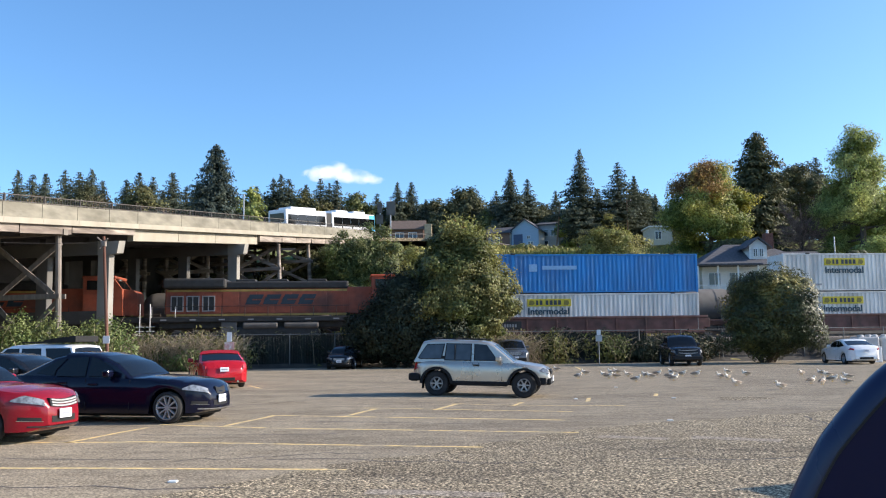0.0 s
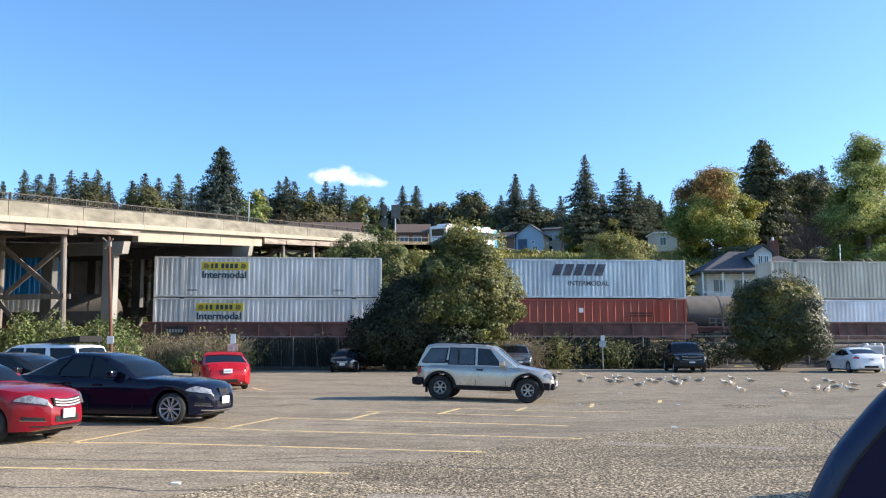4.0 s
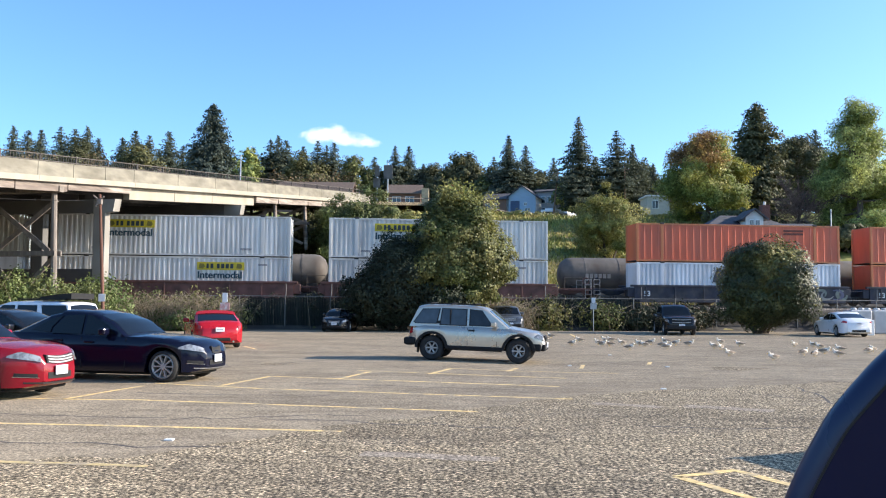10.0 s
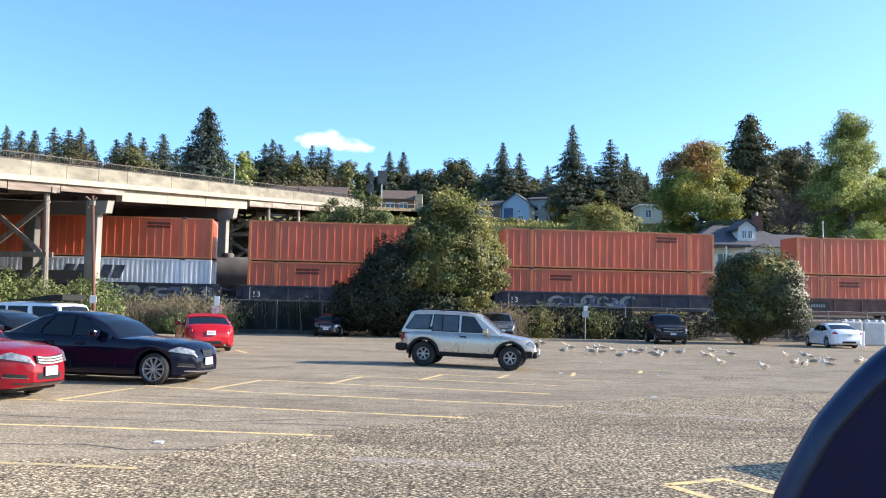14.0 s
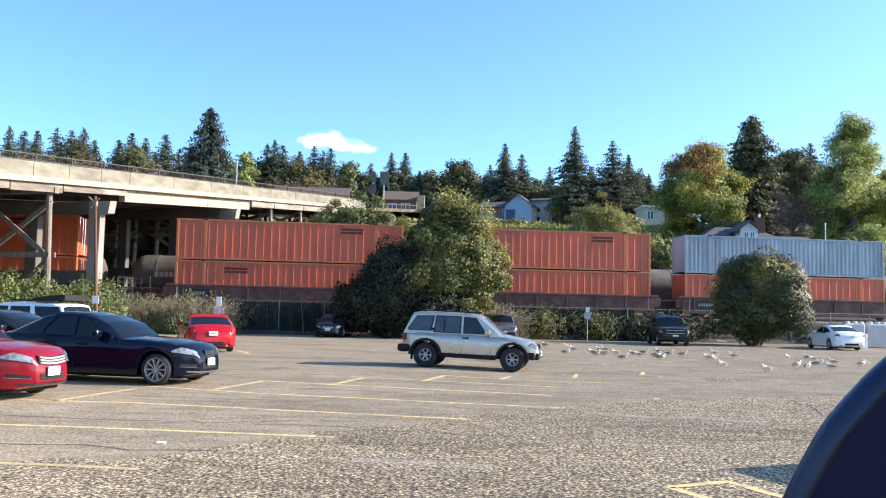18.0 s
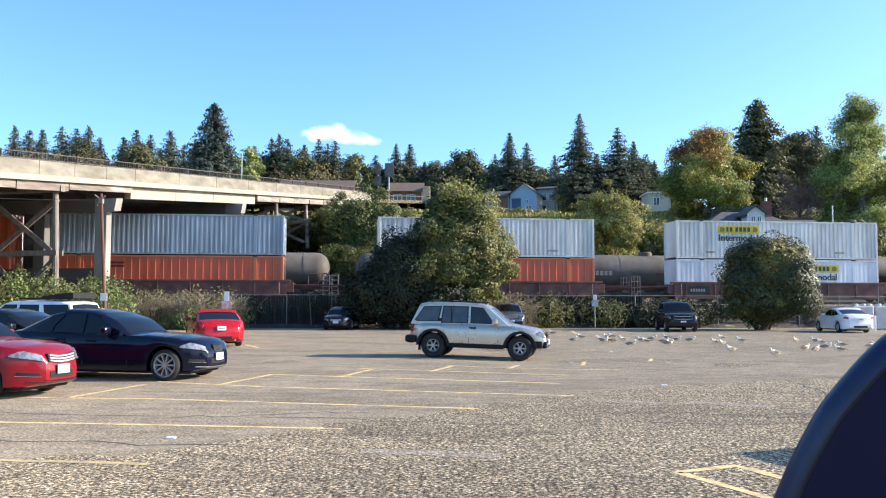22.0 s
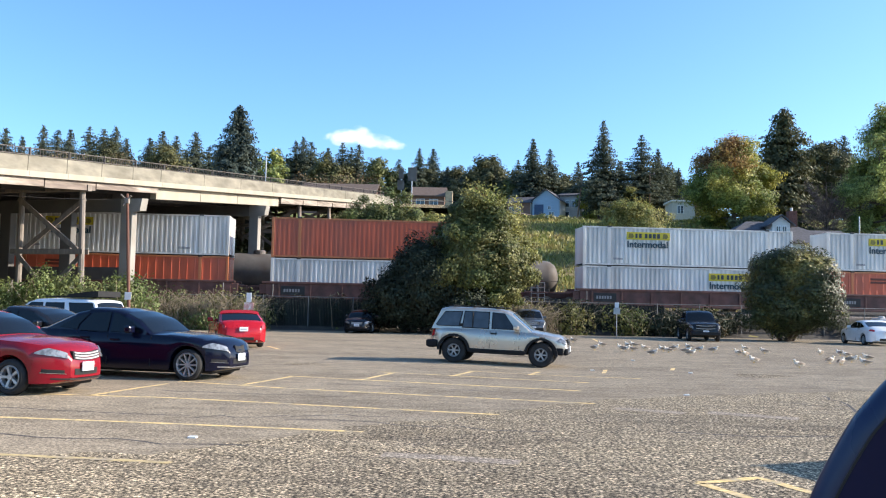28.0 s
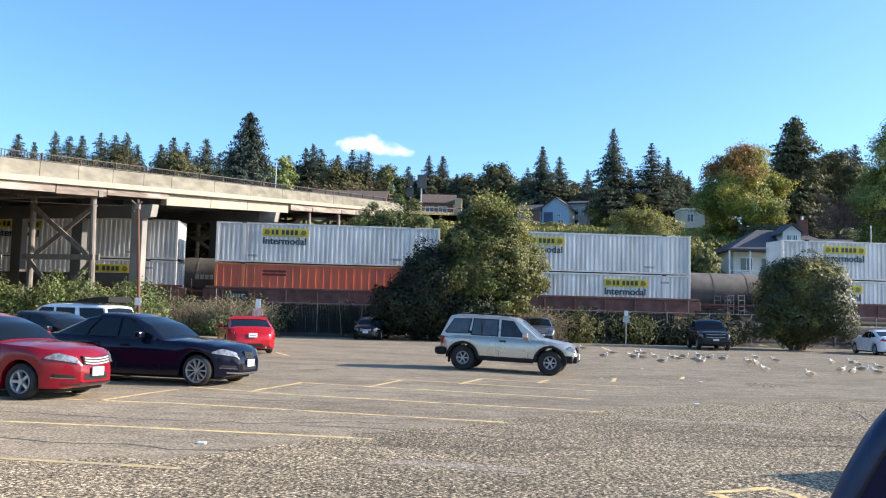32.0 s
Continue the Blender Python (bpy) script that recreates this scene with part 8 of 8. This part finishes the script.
def gull():
    b = thing("gull", "grey and white gull standing on the asphalt", "bird", group="flock of gulls")
    m = Matrix.Translation((0, 0, 0.145)) @ Matrix.Rotation(radians(78), 4, "Y")
    g = Geo()
    g.lathe([(0.005, -0.24), (0.03, -0.18), (0.075, -0.08), (0.09, 0.02), (0.08, 0.1), (0.05, 0.16), (0.01, 0.19)], m, 12)
    g.smooth = 60
    part("body", g, GULL_WHITE, b)
    g = Geo().lathe([(0.005, -0.05), (0.035, -0.035), (0.05, 0.0), (0.04, 0.04), (0.006, 0.055)], Matrix.Translation((0.17, 0, 0.255)), 10)
    g.rod((0.13, 0, 0.175), (0.165, 0, 0.245), 0.05, 0.038, 8)
    part("head", g, GULL_WHITE, b)
    part("beak", Geo().rod((0.21, 0, 0.255), (0.27, 0, 0.24), 0.013, 0.005, 6), BEAK, b)
    for s in (-1, 1):
        part("wing", Geo().add([(0.1, s * 0.075, 0.195), (-0.05, s * 0.105, 0.195), (-0.3, s * 0.03, 0.145), (-0.1, s * 0.085, 0.105), (0.08, s * 0.09, 0.135), (-0.05, s * 0.03, 0.235)], [(0, 1, 4), (1, 3, 4), (1, 2, 3), (0, 5, 1), (5, 2, 1)]), GULL_GREY, b)
        part("leg", Geo().rod((0.0, s * 0.035, 0.0), (0.0, s * 0.035, 0.085), 0.007, n=5), BEAK, b)
    return b


first = gull()
GULLS = [(5.2, 42.5), (5.9, 45.6), (5.7, 37.0), (6.6, 40.6), (7.0, 38.0), (6.9, 36.5), (7.8, 40.5), (8.2, 41.3), (7.2, 36.6), (8.0, 37.9), (7.4, 33.6), (8.6, 37.1), (8.6, 36.2), (9.4, 38.4), (9.3, 36.0), (10.4, 39.8), (9.0, 34.2), (10.3, 37.7), (10.8, 37.4), (11.2, 35.3), (12.9, 39.7), (11.2, 34.5), (12.9, 37.2), (10.0, 29.9), (10.7, 27.8), (15.2, 37.1), (12.9, 30.7), (16.0, 37.0), (15.6, 35.5), (14.1, 31.7), (12.9, 29.8), (13.8, 30.0), (15.5, 33.5), (16.0, 32.3), (16.6, 33.2)]
rng_g = random.Random(8)
for i, (x, y) in enumerate(GULLS):
    ob = first if i == 0 else copy_thing(first, Matrix())
    ob.matrix_basis = pose(x, y, 0.0, 0, 0, rng_g.choice((0, 180, 20, 160, 200, -25)) + rng_g.uniform(-25, 25)) @ Matrix.Scale(0.92, 4)

# ---- the cloud: thin overlapping wisps, far off ----
CLOUD = bpy.data.materials.new("cloud")
CLOUD.use_nodes = True
nt = CLOUD.node_tree
mx, tp, em = nt.nodes.new("ShaderNodeMixShader"), nt.nodes.new("ShaderNodeBsdfTransparent"), nt.nodes.new("ShaderNodeEmission")
em.inputs[0].default_value, em.inputs[1].default_value = (1.0, 0.99, 0.98, 1), 0.85
co, geo = nt.nodes.new("ShaderNodeTexCoord"), nt.nodes.new("ShaderNodeNewGeometry")
far_off, puff = nt.nodes.new("ShaderNodeVectorMath"), nt.nodes.new("ShaderNodeTexNoise")
far_off.operation = "LENGTH"
nt.links.new(co.outputs["Object"], far_off.inputs[0])
puff.inputs["Scale"].default_value, puff.inputs["Detail"].default_value, puff.inputs["Roughness"].default_value = 0.045, 5.0, 0.62
nt.links.new(geo.outputs["Position"], puff.inputs["Vector"])
edge_, thick = nt.nodes.new("ShaderNodeMath"), nt.nodes.new("ShaderNodeMapRange")
edge_.operation = "MULTIPLY_ADD"
nt.links.new(puff.outputs["Fac"], edge_.inputs[0])
edge_.inputs[1].default_value = -1.9
nt.links.new(far_off.outputs["Value"], edge_.inputs[2])
for k, v in (("From Min", 0.05), ("From Max", -0.75), ("To Min", 0.0), ("To Max", 0.42)):
    thick.inputs[k].default_value = v
nt.links.new(edge_.outputs[0], thick.inputs["Value"])
nt.links.new(thick.outputs[0], mx.inputs[0])
nt.links.new(tp.outputs[0], mx.inputs[1])
nt.links.new(em.outputs[0], mx.inputs[2])
nt.links.new(mx.outputs[0], nt.nodes["Material Output"].inputs[0])
cloud = thing("cloud", "small soft white fair-weather cloud", "cloud", kind="structure")
wisp = Geo().add([(math.cos(2 * math.pi * j / 24), 0, math.sin(2 * math.pi * j / 24)) for j in range(24)], [tuple(range(24))]).mesh("wisp", CLOUD)
for k, (cx, cz, rx, rz) in enumerate(((-205, 290, 44, 17), (-228, 289, 30, 13), (-190, 297, 24, 17), (-172, 288, 46, 13), (-150, 283, 44, 10), (-130, 280, 32, 8), (-238, 296, 18, 9), (-183, 305, 12, 10), (-210, 298, 26, 13))):
    part("wisp", wisp, None, cloud, at=Matrix.Translation((-176 + (cx + 182) * 0.9, 1500 + k * 3, cz + 5)) @ Matrix.Diagonal((rx, 1, rz, 1)))

# ---- the dark blue car beside the viewer, seen from behind ----
nb = thing("car", "dark navy hatchback standing close beside the viewer", "car", group="parked cars")
A63 = radians(56)
AX, LAT = Vector((math.cos(A63), math.sin(A63), 0)), Vector((math.sin(A63), -math.cos(A63), 0))
ORIG = Vector((0.865, 2.2, 0))
bends = [(-0.08, 0.30), (-0.16, 0.50), (-0.18, 0.80), (-0.15, 0.96), (-0.10, 1.10), (-0.055, 1.208), (-0.012, 1.31), (0.05, 1.43), (0.09, 1.487), (0.124, 1.53), (0.16, 1.573), (0.21, 1.622), (0.28, 1.67), (0.40, 1.715), (0.58, 1.745), (0.92, 1.765)]
half_prof = []
for i in range(len(bends) - 1):
    p0, p1, p2, p3 = (Vector(bends[min(max(i + d, 0), len(bends) - 1)]) for d in (-1, 0, 1, 2))
    for t in (0, 0.25, 0.5, 0.75):
        q = 0.5 * (2 * p1 + (p2 - p0) * t + (2 * p0 - 5 * p1 + 4 * p2 - p3) * t * t + (3 * p1 - p0 - 3 * p2 + p3) * t ** 3)
        half_prof.append((q.x, q.y))
half_prof.append(bends[-1])
full = half_prof + [(1.84 - o, z) for o, z in reversed(half_prof[:-1])]


def shell(s, inset, drop=0.0, taper=1.0):
    out = []
    for o, z in full:
        d = Vector((0.92 - o, 0.95 - z))
        d = d.normalized() * inset
        out.append(ORIG + AX * s + LAT * (0.92 + (o + d.x - 0.92) * taper) + Vector((0, 0, z + d.y - drop * max(0, z - 0.9) / 0.8)))
    return out


rings = [shell(-0.035, 0.064), shell(-0.032, 0.045), shell(-0.02, 0.020), shell(0.0, 0.006), shell(0.03, 0.0)] + [shell(s, 0.0, max(0, (s - 2.4) / 1.6) ** 1.3 * 0.7, 1 - 0.12 * max(0, (s - 2.6) / 1.4) ** 2) for s in (0.6, 1.4, 2.2, 2.8, 3.3, 3.8)]
g = Geo().loft(rings, closed=True)
g.smooth = 50
part("body", g, P_NAVY, nb)
pane = Geo()
ring = [p for p in shell(-0.042, 0.064) if p.z > 0.95]
pane.loft([ring, [p + AX * 0.02 for p in ring]], closed=True)
NAVY_GLASS = material("dark_tinted_glass", (0.004, 0.009, 0.036), 0.12, spread=0.05, spec=0.15)
part("rear_window", pane, NAVY_GLASS, nb)
ring = [p for p in shell(-0.042, 0.064) if p.z < 0.99]
part("tailgate", Geo().loft([ring, [p + AX * 0.02 for p in ring]], closed=True), P_NAVY, nb)
seal = [[p for p in shell(d, i) if p.z > 0.6] for d, i in ((-0.036, 0.059), (-0.0435, 0.060), (-0.0435, 0.0655), (-0.036, 0.067))]
part("rubber_seal", Geo().loft([list(q) for q in zip(*seal)], closed=True), TRIM, nb, "thin black rubber seal")
for s in (0.55, 3.2):
    for o in (-0.08, 1.92):
        c = ORIG + AX * s + LAT * o
        m = Matrix.Translation((c.x, c.y, 0.34)) @ Matrix.Rotation(A63, 4, "Z") @ Matrix.Rotation(radians(90), 4, "X")
        part("wheel", Geo().lathe([(0.02, -0.1), (0.22, -0.1), (0.32, -0.11), (0.34, -0.07), (0.34, 0.07), (0.32, 0.11), (0.22, 0.1), (0.02, 0.1)], m, 24), RUBBER, nb)
# its neighbour, whose shadow falls on the lot
c = suv("dark blue tall wagon in the next bay", P_NAVY, L=4.6, H=1.62)
place(c, 8.85, 10.25, 23, 4.6)


# ---- what moves ----
def motions():
    when = [2.0 * k for k in range(17)]
    for ob, q, w, z in moving:
        walk(ob, [(t, Matrix.Translation(on_track(q - gone(t), w, z)) @ PARKED) for t in when])
    walk(the_bus, [(t, pose(x, y, z, 0, -4 if t < 7 else -1, turn)) for t, x, y, z, turn in BUS_ROWS])


BUS_ROWS = [(0.0, -13.2, 96.6, 13.1, 57), (1.0, -9.6, 103.0, 13.6, 58), (2.0, -5.8, 109.4, 14.1, 59), (3.0, -2.0, 115.6, 14.6, 60), (4.5, 4.9, 125.4, 15.2, 60),
            (6.0, 9.9, 133.6, 15.45, 61), (7.5, 15.4, 143.2, 15.6, 62), (9.0, 20.0, 152.4, 15.7, 63), (12.0, 27.0, 171.0, 15.8, 65), (20.0, 44.0, 215.0, 16.5, 69), (32.0, 62.0, 280.0, 17.0, 75)]
motions()
